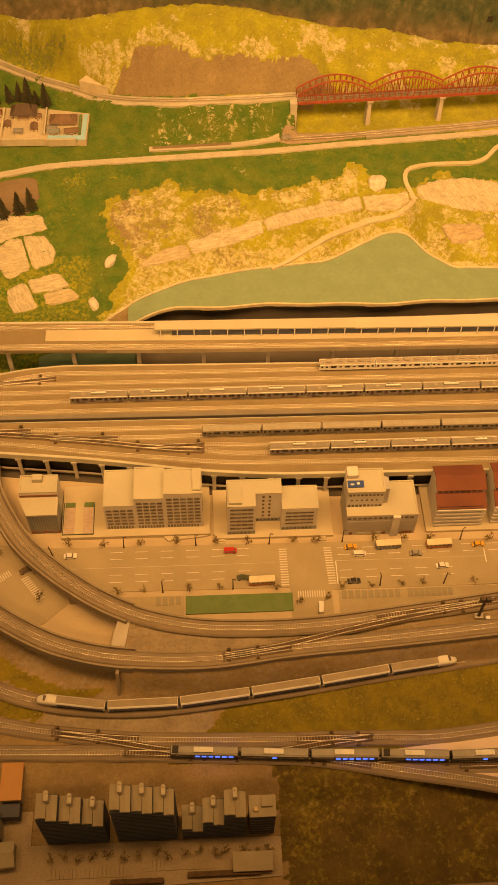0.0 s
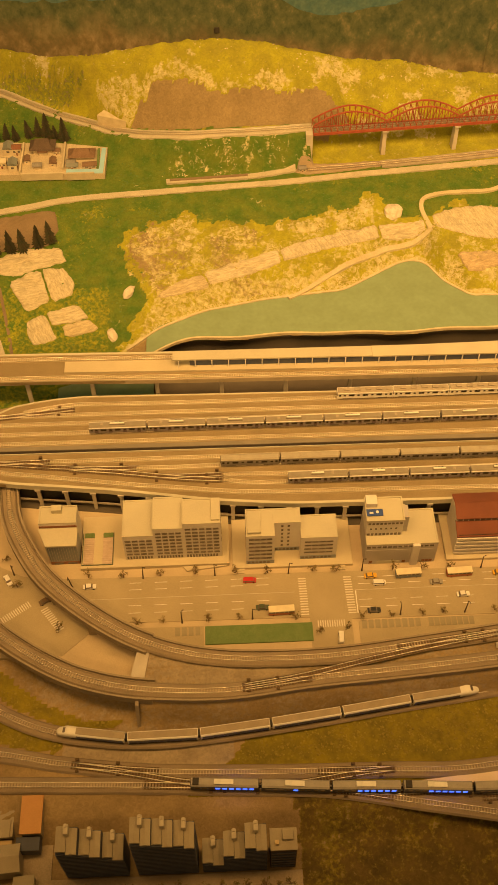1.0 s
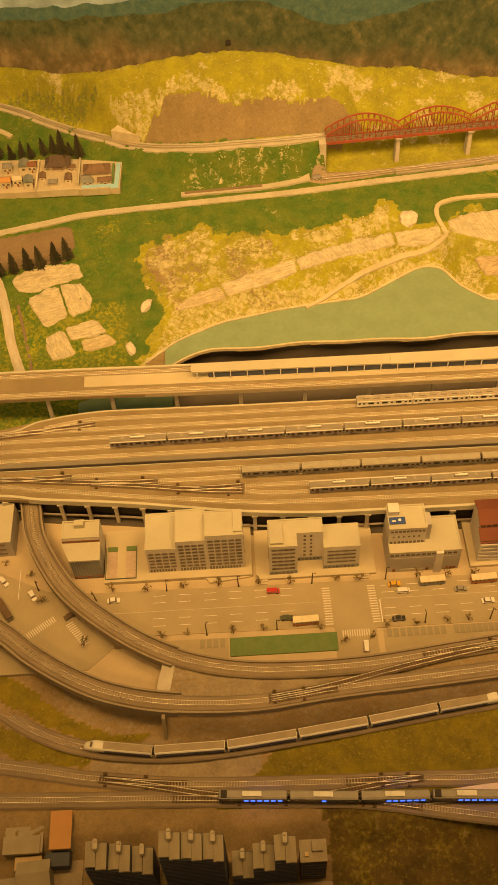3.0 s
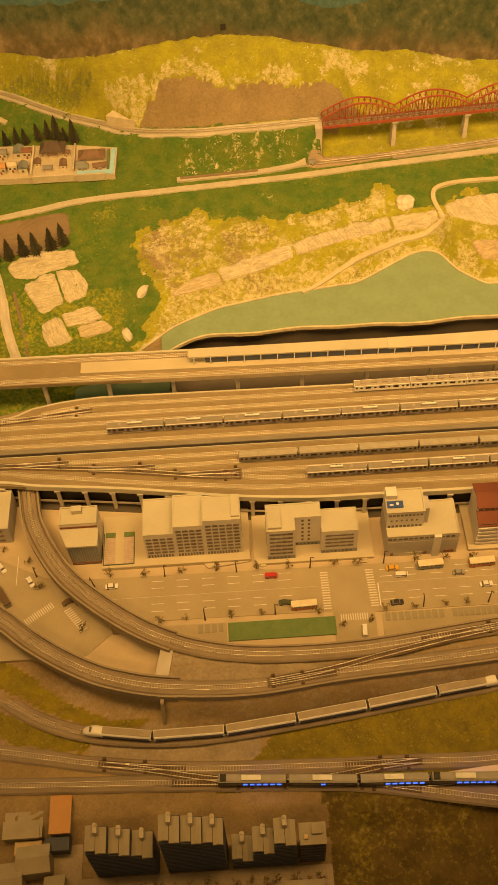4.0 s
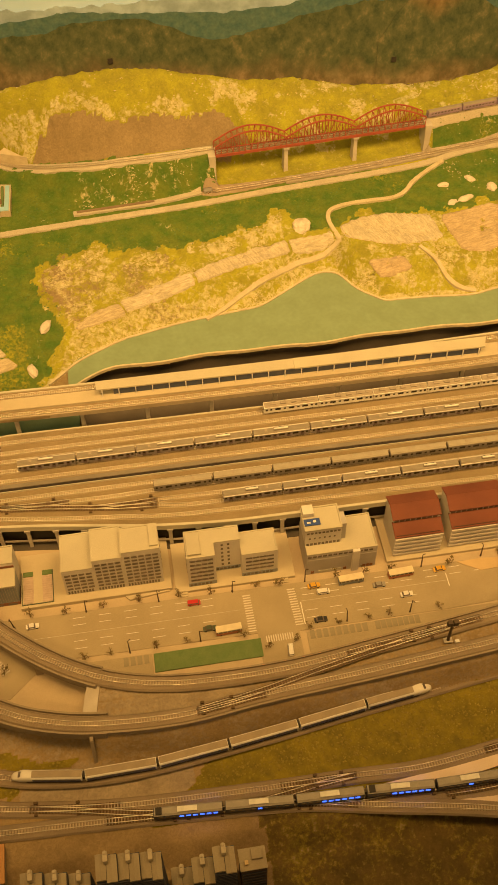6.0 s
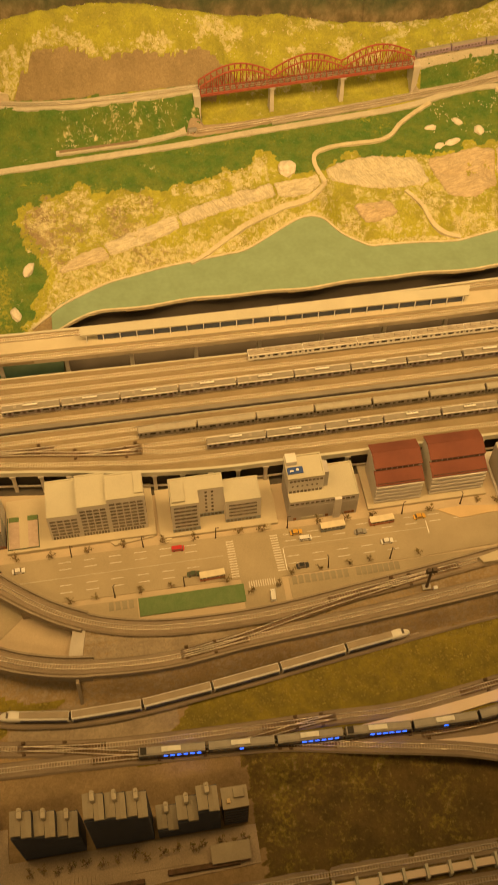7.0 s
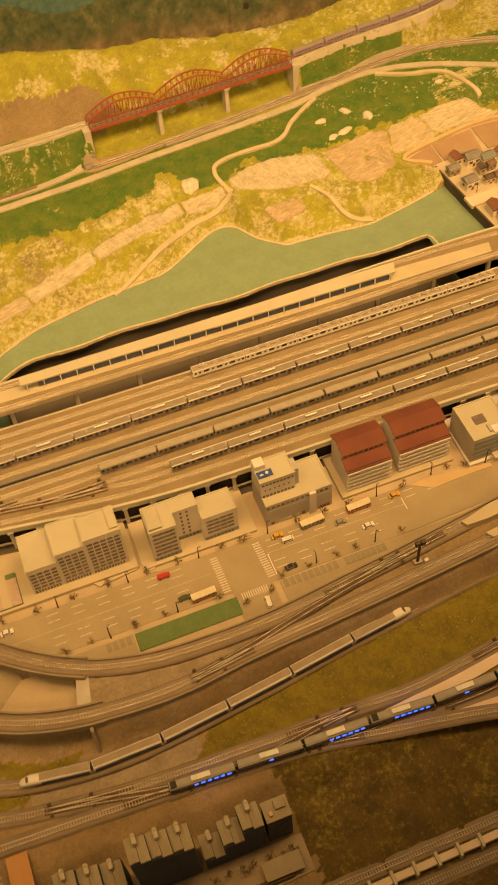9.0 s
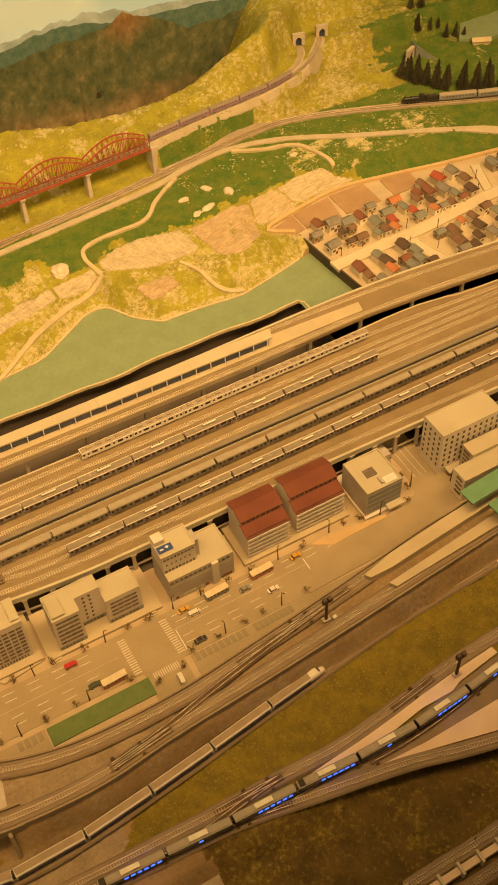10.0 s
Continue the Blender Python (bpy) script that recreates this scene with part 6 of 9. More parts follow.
def commuter_car(name, body, roof, units, cab, label, group, gutter=True, doors=True):
    t = thing(name, label=label, category="train car", group=group)
    part("body", car_shell(L, W, 0.0045, 0.0225, 0.001), body, t)
    bm = bmesh.new()
    prof = [(-W / 2 + 0.0006, 0.0222), (W / 2 - 0.0006, 0.0222), (W / 2 - 0.004, 0.0252), (-W / 2 + 0.004, 0.0252)]
    sweep(bm, np.array([(0.001, 0, 0), (L - 0.001, 0, 0)], float), prof)
    part("roof", bm, roof, t)
    part("underframe", boxed(0.006, -W * 0.36, 0.0012, L - 0.006, W * 0.36, 0.0045), UNDER, t)
    if gutter:
        for s in (-1, 1):
            part("gutter", boxed(0.0, s * W / 2 - 0.0013, 0.0212, L, s * W / 2 + 0.0006, 0.0231), STRIPE_W, t)
    for s in (-1, 1):
        for k in range(4):
            x = 0.017 + 0.0332 * k
            leaf = pane(t, x, s * (W / 2 + 0.0002), 0.0125, 0.0085, 0.0125, name="door", material=PURPLE if doors else body)
            pane(leaf, 0, s * 0.0003, 0.0033, 0.0055, 0.005, material=TRAIN_GLASS)
            if k < 3:
                pane(t, x + 0.0166, s * (W / 2 + 0.0003), 0.0155, 0.0135, 0.0058, material=TRAIN_GLASS)
        pane(t, 0.006, s * (W / 2 + 0.0003), 0.0155, 0.005, 0.0058, material=TRAIN_GLASS)
        pane(t, L - 0.006, s * (W / 2 + 0.0003), 0.0155, 0.005, 0.0058, material=TRAIN_GLASS)
    for x, w, h, m in units:
        deep = 0.0042 if m is not LIGHT_UNIT else 0.0040
        unit = part("roof_unit", boxed(x - w / 2, -deep, 0.0250, x + w / 2, deep, 0.0250 + h, bevel=0.0006), CAR_ROOF if m is LIGHT_UNIT else m, t)
        if m is LIGHT_UNIT:
            part("grille", boxed(x - w / 2 + 0.001, -0.0026, 0.0250 + h, x + w / 2 - 0.001, 0.0016, 0.0258 + h, bevel=0.0003), m, unit, "white grille panel")
            for k in range(3):
                part("fan", boxed(x - w * 0.36 + w * 0.26 * k, 0.0019, 0.0250 + h, x - w * 0.22 + w * 0.26 * k, 0.0036, 0.0255 + h), UNDER, unit)
    for s in (-1, 1):
        part("sill", boxed(0.001, s * W / 2 - 0.0003, 0.0045, L - 0.001, s * W / 2 + 0.0004, 0.0062), body, t)
    for x in (0.024, L - 0.024):
        part("bogie", boxed(x - 0.011, -W * 0.40, 0.0, x + 0.011, W * 0.40, 0.0042, bevel=0.0006), UNDER, t)
    part("coupler", boxed(L, -0.0015, 0.005, L + 0.0045, 0.0015, 0.008), UNDER, t)
    if cab:
        pane(t, -0.0003, 0, 0.0155, 0.0155, 0.0075, turn=-90, name="cab_window")
        for s in (-1, 1):
            pane(t, -0.0005, s * 0.006, 0.0085, 0.003, 0.002, turn=-90, name="headlight", material=SIGN_WHITE)
    return t


def consist(kind_car, x0, n, y_at, z, pitch=0.138):
    for k in range(n):
        x = x0 + pitch * k
        ya, yb = y_at(x), y_at(x + L)
        m = Matrix.Translation((x, ya, z)) @ Matrix.Rotation(math.atan2(yb - ya, L), 4, "Z")
        if k == 0:
            kind_car.matrix_basis = m
        else:
            copy_thing(kind_car, m)


LIGHT_UNIT = stuff_of("white_roof_unit", (0.80, 0.78, 0.70), None, 60, 0.6, 0.0)
DULL_UNIT = stuff_of("tan_roof_unit", (0.36, 0.31, 0.24), None, 60, 0.7, 0.0)
TOP = 0.0865
c = commuter_car("commuter_car", IVORY, CAR_ROOF_P, [(0.022, 0.014, 0.004, DULL_UNIT), (0.048, 0.014, 0.004, DULL_UNIT), (0.074, 0.014, 0.004, DULL_UNIT), (0.100, 0.014, 0.004, DULL_UNIT), (0.120, 0.008, 0.003, DULL_UNIT)], True, "ivory commuter train car with a grey roof and tan roof units", "ivory train in the yard", True, False)
consist(c, 0.133, 6, lambda x: 0.2515, TOP, 0.1352)
c = commuter_car("commuter_car", STEEL, CAR_ROOF, [(0.066, 0.036, 0.0045, LIGHT_UNIT), (0.03, 0.006, 0.002, DULL_UNIT)], True, "steel commuter train car with a long white roof unit", "steel train in the middle of the yard")
consist(c, -0.458, 10, lambda x: 0.1727, TOP, 0.1383)
c = commuter_car("commuter_car", OLIVE, CAR_ROOF_L, [(0.045, 0.005, 0.0015, DULL_UNIT), (0.09, 0.006, 0.0015, DULL_UNIT)], True, "grey-green commuter train car with a plain pale roof", "grey-green train in the yard", False, False)
consist(c, -0.152, 15, lambda x: 0.0650, TOP, 0.1378)
c = commuter_car("commuter_car", STEEL, CAR_ROOF, [(0.066, 0.030, 0.0045, LIGHT_UNIT), (0.10, 0.006, 0.002, DULL_UNIT)], True, "steel commuter train car with a white roof unit", "steel train at the front of the yard")
consist(c, 0.0, 14, lambda x: 0.0105, TOP, 0.1378)


def along(points):
    line = curve(points, 0.004)
    far = np.concatenate([[0], np.cumsum(np.linalg.norm(np.diff(line[:, :2], axis=0), axis=1))])
    return line, far


def ride(t, line, far, s, length):
    a = np.array([np.interp(s, far, line[:, k]) for k in range(3)])
    b = np.array([np.interp(s + length, far, line[:, k]) for k in range(3)])
    return Matrix.Translation((a[0], a[1], a[2] + 0.0032)) @ Matrix.Rotation(math.atan2(b[1] - a[1], b[0] - a[0]), 4, "Z")


# the express: six cars with a long nose at each end
PEARL = stuff_of("pearl_white", (0.72, 0.70, 0.62), (0.66, 0.64, 0.57), 50, 0.35, 0.0)
NAVY = stuff_of("navy_band", (0.05, 0.07, 0.16), (0.06, 0.08, 0.18), 60, 0.4, 0.0)
EX_ROOF = stuff_of("express_roof", (0.34, 0.28, 0.19), (0.29, 0.24, 0.165), 30, 0.6, 0.05)
EL, EW = 0.141, 0.0195


def express_car(nose, label):
    t = thing("express_car", label=label, category="train car", group="express train")
    part("body", car_shell(EL, EW, 0.003, 0.0205, 0.0035), PEARL, t) if not nose else None
    if nose:
        bm = bmesh.new()
        rings = []
        for x, k, top in ((0.0, 0.35, 0.009), (0.002, 0.62, 0.0125), (0.007, 0.82, 0.0155), (0.014, 0.95, 0.0172), (0.019, 1.0, 0.0210), (0.024, 1.0, 0.0228), (0.034, 1.0, 0.0222), (0.040, 1.0, 0.0205), (EL, 1.0, 0.0205)):
            w = EW / 2 * k
            ring = [bm.verts.new((x, yy, zz)) for yy, zz in ((-w * 0.9, 0.003), (w * 0.9, 0.003), (w, 0.007), (w, top - 0.003), (w * 0.75, top - 0.0008), (w * 0.4, top), (-w * 0.4, top), (-w * 0.75, top - 0.0008), (-w, top - 0.003), (-w, 0.007))]
            rings.append(ring)
        for a, b2 in zip(rings, rings[1:]):
            for i in range(10):
                f = bm.faces.new((a[i], a[(i + 1) % 10], b2[(i + 1) % 10], b2[i]))
                f.smooth = True
        bm.faces.new(rings[0][::-1])
        bm.faces.new(rings[-1])
        bmesh.ops.recalc_face_normals(bm, faces=bm.faces)
        part("body", bm, PEARL, t)
        bm = bmesh.new()
        box(bm, 0.0145, -0.0055, 0.0172, 0.0205, 0.0055, 0.0213, bevel=0.001)
        part("cab_window", bm, GLASS_D, t)
    x0 = 0.041 if nose else 0.001
    part("roof", boxed(x0, -0.0068, 0.0195, EL - 0.001, 0.0068, 0.0212, bevel=0.0006), EX_ROOF, t)
    for s in (-1, 1):
        part("window_band", boxed(x0 + 0.002, s * EW / 2 - 0.0003, 0.0055, EL - 0.003, s * EW / 2 + 0.0003, 0.0160), NAVY, t, "navy window band")
        part("skirt", boxed(x0 - 0.01 if nose else 0.001, s * EW / 2 - 0.0006, 0.0008, EL - 0.002, s * EW / 2 + 0.0002, 0.0045), UNDER, t)
        for k in range(int((EL - x0) / 0.0065) - 2):
            pane(t, x0 + 0.008 + 0.0065 * k, s * (EW / 2 + 0.0004), 0.0135, 0.004, 0.0026)
    part("gangway", boxed(EL, -0.006, 0.005, EL + 0.004, 0.006, 0.019), UNDER, t)
    return t


line, far = along(EXPRESS)
s0 = float(np.interp(-0.500, line[:, 0], far))
pitch = 0.1462
first, middle = express_car(True, "pearl white express train lead car with a long rounded nose"), express_car(False, "pearl white express train car with a navy window band")
first.matrix_basis = ride(first, line, far, s0, EL)
for k in range(1, 5):
    m = ride(middle, line, far, s0 + pitch * k, EL)
    if k == 1:
        middle.matrix_basis = m
    else:
        copy_thing(middle, m)
end = ride(first, line, far, s0 + pitch * 5, EL)
copy_thing(first, end @ Matrix.Translation((EL, 0, 0)) @ Matrix.Rotation(math.pi, 4, "Z"))

# the blue-lit train on the front lines
DARK_BODY = stuff_of("dark_navy_body", (0.035, 0.04, 0.06), (0.05, 0.05, 0.06), 60, 0.4, 0.0)
BLUE_GLOW = bpy.data.materials.new("blue_lit_window")
BLUE_GLOW.use_nodes = True
glow = BLUE_GLOW.node_tree.nodes["Principled BSDF"]
glow.inputs["Base Color"].default_value = (0.1, 0.2, 0.6, 1)
glow.inputs["Emission Color"].default_value, glow.inputs["Emission Strength"].default_value = (0.05, 0.14, 1.0, 1), 2.4
GREY_ROOF = stuff_of("dull_grey_roof", (0.36, 0.33, 0.28), (0.30, 0.28, 0.24), 40, 0.7, 0.05)


def lit_car(bright, cab, label):
    t = thing("night_train_car", label=label, category="train car", group="blue-lit train")
    part("body", car_shell(L, W, 0.003, 0.0215, 0.0012), DARK_BODY, t)
    bm = bmesh.new()
    sweep(bm, np.array([(0.001, 0, 0), (L - 0.001, 0, 0)], float), [(-W / 2 + 0.0006, 0.0213), (W / 2 - 0.0006, 0.0213), (W / 2 - 0.004, 0.0242), (-W / 2 + 0.004, 0.0242)])
    part("roof", bm, GREY_ROOF, t)
    part("roof_unit", boxed(0.046, -0.0052, 0.024, 0.084, 0.0052, 0.0282, bevel=0.0006), LIGHT_UNIT, t, "pale cream roof unit")
    for s in (-1, 1):
        for k in range(9):
            pane(t, 0.014 + 0.0132 * k, s * (W / 2 + 0.0003), 0.0145, 0.0085, 0.0055, name="window", material=BLUE_GLOW if bright and k in (3, 4, 5, 6, 7, 8) or k == 4 and not bright else GLASS_D)
    for x in (0.024, L - 0.024):
        part("bogie", boxed(x - 0.011, -W * 0.40, 0.0, x + 0.011, W * 0.40, 0.003, bevel=0.0006), UNDER, t)
    part("coupler", boxed(L, -0.0015, 0.005, L + 0.0045, 0.0015, 0.008), UNDER, t)
    if cab:
        part("pantograph_box", boxed(0.004, -0.007, 0.024, 0.016, 0.007, 0.0275, bevel=0.0006), UNDER, t)
        pane(t, -0.0003, 0, 0.015, 0.015, 0.007, turn=-90, name="cab_window")
    return t


bright_cab, bright_car, dim_car = lit_car(True, True, "dark train lead car with blue-lit windows"), lit_car(True, False, "dark train car with a row of blue-lit windows"), lit_car(False, False, "dark train car with a dim blue window")
line, far = along(LINE_D[:6] + LINE_E[1:])
s0 = float(np.interp(-0.230, line[:, 0], far))
used = set()
for k, kind_car in enumerate((bright_cab, dim_car, bright_car, bright_cab, dim_car, bright_car, dim_car)):
    m = ride(kind_car, line, far, s0 + 0.1385 * k, L)
    if kind_car in used:
        copy_thing(kind_car, m)
    else:
        kind_car.matrix_basis = m
        used.add(kind_car)

# ---- road vehicles ----
TYRE = stuff_of("tyre", (0.03, 0.03, 0.03), None, 60, 0.8)


def paint(name, color):
    return stuff_of(name, color, None, 40, 0.35, 0.0, spec=0.5)


def wheel():
    bm = bmesh.new()
    bmesh.ops.create_cone(bm, cap_ends=True, segments=10, radius1=0.0021, radius2=0.0021, depth=0.0014, matrix=Matrix.Rotation(math.pi / 2, 4, "X"))
    return mesh_of("wheel", bm, TYRE)


WHEEL = wheel()


def car(x, y, rz, color, label, van=False, z=0.003):
    t = thing("car", x, y, z, rz, label, "car", "street cars")
    l, w = 0.0285, 0.0115
    bm = bmesh.new()
    box(bm, -l / 2, -w / 2, 0.0015, l / 2, w / 2, 0.0055 if not van else 0.006, bevel=0.0012)
    part("body", bm, color, t)
    bm = bmesh.new()
    a, b, c, d = (-l * 0.36, l * 0.24, -l * 0.24, l * 0.12) if not van else (-l * 0.48, l * 0.40, -l * 0.46, l * 0.30)
    v = [bm.verts.new(p) for p in ((a, -w * 0.46, 0.0054), (b, -w * 0.46, 0.0054), (b, w * 0.46, 0.0054), (a, w * 0.46, 0.0054), (c, -w * 0.40, 0.0092), (d, -w * 0.40, 0.0092), (d, w * 0.40, 0.0092), (c, w * 0.40, 0.0092))]
    for q in ((0, 1, 5, 4), (1, 2, 6, 5), (2, 3, 7, 6), (3, 0, 4, 7)):
        bm.faces.new([v[i] for i in q])
    part("cabin_glass", bm, GLASS_D, t)
    part("roof", boxed(c - 0.0004, -w * 0.42, 0.0090, d + 0.0004, w * 0.42, 0.0100, bevel=0.0004), color, t)
    for px in (-l * 0.31, l * 0.31):
        for s in (-1, 1):
            put("wheel", WHEEL, t, px, s * w * 0.46, 0.0021)
    return t


def bus(x, y, rz, roof, side, label):
    t = thing("bus", x, y, 0.003, rz, label, "bus", "street buses")
    l, w = 0.056, 0.0155
    bm = bmesh.new()
    box(bm, -l / 2, -w / 2, 0.002, l / 2, w / 2, 0.0115, bevel=0.001)
    part("body", bm, side, t)
    part("window_band", boxed(-l / 2 + 0.0008, -w / 2 - 0.0002, 0.0115, l / 2 - 0.0008, w / 2 + 0.0002, 0.0165), GLASS_D, t)
    for k in range(6):
        for s in (-1, 1):
            part("window_post", boxed(-l / 2 + 0.004 + 0.0095 * k, s * w / 2 - 0.0004, 0.0115, -l / 2 + 0.0052 + 0.0095 * k, s * w / 2 + 0.0004, 0.0165), roof, t)
    part("roof", boxed(-l / 2, -w / 2, 0.0165, l / 2, w / 2, 0.0190, bevel=0.001), roof, t)
    for px in (-l * 0.32, l * 0.32):
        for s in (-1, 1):
            put("wheel", WHEEL, t, px, s * w * 0.46, 0.0021)
    return t


WHITE_P, RED_P, YELLOW_P, GREEN_P, BLACK_P, BROWN_P, CREAM_P = paint("white_paint", (0.75, 0.73, 0.68)), paint("red_paint", (0.50, 0.03, 0.03)), paint("yellow_paint", (0.62, 0.36, 0.03)), paint("dark_green_paint", (0.07, 0.09, 0.05)), paint("black_paint", (0.03, 0.03, 0.03)), paint("brown_paint", (0.14, 0.09, 0.05)), paint("cream_paint", (0.72, 0.64, 0.44))
SILVER_P, ORANGE_P, BLUE_P = paint("silver_grey_paint", (0.28, 0.27, 0.24)), paint("orange_red_paint", (0.45, 0.14, 0.05)), paint("blue_grey_paint", (0.20, 0.24, 0.28))
car(-0.450, -0.199, 2, WHITE_P, "white patrol car with a dark stripe on the road")
car(-0.097, -0.198, -1, RED_P, "bright red van on the main road", van=True)
car(0.171, -0.198, 3, YELLOW_P, "yellow taxi on the main road")
car(0.189, -0.216, 0, WHITE_P, "white van on the main road", van=True)
car(0.315, -0.219, 0, SILVER_P, "grey-green car on the main road")
car(0.457, -0.201, 4, YELLOW_P, "yellow taxi near the paved bay")
car(0.369, -0.252, 2, WHITE_P, "white car crossing the far lanes")
car(0.170, -0.283, 2, BLACK_P, "black car at the near kerb")
car(-0.071, -0.266, 0, GREEN_P, "dark green car beside a bus")
car(0.093, -0.344, 86, WHITE_P, "cream van in the side street", van=True)
car(-0.545, -0.230, 28, BROWN_P, "dark brown car near the viaduct pier")
car(-0.632, -0.175, -60, WHITE_P, "white taxi waiting at the crossing")
car(-0.70, -0.135, -50, WHITE_P, "white car on the side road")
bus(0.255, -0.198, 2, CREAM_P, BLUE_P, "city bus with a cream roof and blue-grey sides")
bus(0.368, -0.200, 2, CREAM_P, ORANGE_P, "city bus with a cream roof and orange sides")
bus(-0.031, -0.278, 2, CREAM_P, ORANGE_P, "city bus with a cream roof and red sides")
bus(-0.69, -0.21, -58, BROWN_P, SILVER_P, "dull brown bus waiting in the side road")

# ---- street furniture ----
LAMP_M = stuff_of("dark_bronze", (0.10, 0.07, 0.045), (0.07, 0.05, 0.03), 60, 0.6, 0.1)
TRUNK = stuff_of("bark", (0.20, 0.13, 0.07), (0.14, 0.09, 0.05), 80, 0.9, 0.4)
DRY_LEAF = stuff_of("dry_foliage", (0.22, 0.15, 0.06), (0.16, 0.14, 0.05), 120, 0.95, 0.5, spread=0.25)


def street_lamp():
    t = thing("street_lamp", 0, 0, 0.0015, 0, "dark bronze street lamp standing on the pavement", "street lamp", "street lamps")
    bm = bmesh.new()
    tube(bm, 0, 0, 0, 0.008, 0.0022, 0.0014)
    part("base", bm, LAMP_M, t)
    bm = bmesh.new()
    tube(bm, 0, 0, 0.008, 0.048, 0.0015, 0.0009)
    part("pole", bm, LAMP_M, t)
    part("arm", boxed(-0.0006, -0.005, 0.0472, 0.0006, 0.001, 0.0482), LAMP_M, t)
    part("head", boxed(-0.001, -0.007, 0.0469, 0.001, -0.003, 0.0483, bevel=0.0003), LAMP_M, t)
    return t


lamp = street_lamp()
spots = [(-0.489, -0.195), (-0.333, -0.180), (-0.173, -0.180), (-0.010, -0.182), (0.154, -0.182), (0.420, -0.186), (0.560, -0.180), (0.690, -0.198), (-0.246, -0.293), (-0.094, -0.290), (0.226, -0.294), (0.366, -0.294), (-0.39, -0.291), (0.80, -0.165), (0.892, -0.20), (-0.62, -0.16)]
lamp.matrix_basis = pose(spots[0][0], spots[0][1], 0.0015, 3, -4, 0)
for x, y in spots[1:]:
    copy_thing(lamp, pose(x, y, 0.0015, random.uniform(-3, 3), random.uniform(-3, 3), random.uniform(-20, 200)))


def street_tree(seed):
    rnd = random.Random(seed)
    t = thing("street_tree", 0, 0, 0.0015, 0, "small sparse brown street tree on the pavement", "tree", "street trees")
    bm = bmesh.new()
    tube(bm, 0, 0, 0, 0.013, 0.0013, 0.0008, 6)
    tips = []
    for k in range(6):
        a, up = rnd.uniform(0, 6.28), rnd.uniform(0.4, 1.2)
        base = Vector((0, 0, rnd.uniform(0.007, 0.013)))
        way = Vector((math.cos(a), math.sin(a), up)).normalized() * rnd.uniform(0.006, 0.011)
        tip = base + way
        m = Matrix.Translation((base + tip) / 2) @ way.to_track_quat("Z", "Y").to_matrix().to_4x4()
        bmesh.ops.create_cone(bm, cap_ends=False, segments=5, radius1=0.0007, radius2=0.0003, depth=way.length, matrix=m)
        tips.append(tip)
    part("trunk", bm, TRUNK, t)
    bm = bmesh.new()
    for tip in tips:
        for j in range(9):
            q = tip + Vector((rnd.gauss(0, 0.0022), rnd.gauss(0, 0.0022), rnd.gauss(0, 0.0018)))
            s = rnd.uniform(0.0009, 0.0019)
            r = Euler((rnd.uniform(0, 6), rnd.uniform(0, 6), rnd.uniform(0, 6))).to_matrix()
            v = [bm.verts.new(q + r @ Vector(p) * s) for p in ((1, 0, -0.4), (-0.5, 0.87, -0.4), (-0.5, -0.87, -0.4), (0, 0, 0.9))]
            for f in ((0, 1, 2), (0, 1, 3), (1, 2, 3), (2, 0, 3)):
                bm.faces.new([v[i] for i in f])
    part("crown", bm, DRY_LEAF, t)
    return t


kinds = [street_tree(k) for k in range(4)]
places = [(-0.454, -0.172), (-0.376, -0.176), (-0.295, -0.174), (-0.217, -0.173), (-0.128, -0.175), (-0.056, -0.178), (0.044, -0.177), (0.098, -0.179), (0.223, -0.181), (0.286, -0.182), (0.353, -0.182), (0.484, -0.186), (-0.342, -0.291), (-0.286, -0.291), (-0.188, -0.291),
          (-0.124, -0.290), (0.000, -0.295), (0.142, -0.294), (0.207, -0.296), (0.274, -0.295), (0.318, -0.294), (0.431, -0.292), (0.048, -0.328), (0.113, -0.322), (-0.511, -0.300), (-0.70, -0.09), (0.60, -0.182), (0.64, -0.186), (0.765, -0.20), (0.79, -0.17), (0.80, -0.13), (0.79, -0.09), (0.89, -0.14), (0.90, -0.16), (-0.64, -0.12), (-0.61, -0.19)]
for k, (x, y) in enumerate(places):
    m = pose(x, y, 0.0015, random.uniform(-10, 10), random.uniform(-10, 10), random.uniform(0, 360)) @ Matrix.Scale(random.uniform(0.8, 1.15), 4)
    if k < 4:
        kinds[k].matrix_basis = pose(x, y, 0.0015, 0, 0, random.uniform(0, 360))
    else:
        copy_thing(kinds[k % 4], m)
for k in range(16):
    x = -0.46 + 0.028 * k + random.uniform(-0.006, 0.006)
    copy_thing(kinds[k % 4], pose(x, -0.822 + 0.004 * math.sin(k * 2.1), -0.0565, 0, 0, random.uniform(0, 360)))


def signal_mast(x, y, z, h, label):
    t = thing("signal_mast", x, y, z, 0, label, "signal mast", "signal masts")
    part("footing", boxed(-0.009, -0.006, 0, 0.009, 0.006, 0.004, bevel=0.0006), CONCRETE, t)
    bm = bmesh.new()
    tube(bm, 0, 0, 0.004, h, 0.0035, 0.0028)
    part("pole", bm, LAMP_M, t)
    for dx in (-0.006, 0.006):
        part("floodlight", boxed(dx - 0.005, -0.005, h - 0.004, dx + 0.005, 0.004, h + 0.009, bevel=0.0008), LAMP_M, t)
    part("crossbar", boxed(-0.012, -0.0015, h - 0.006, 0.012, 0.0015, h - 0.003), LAMP_M, t)
    return t


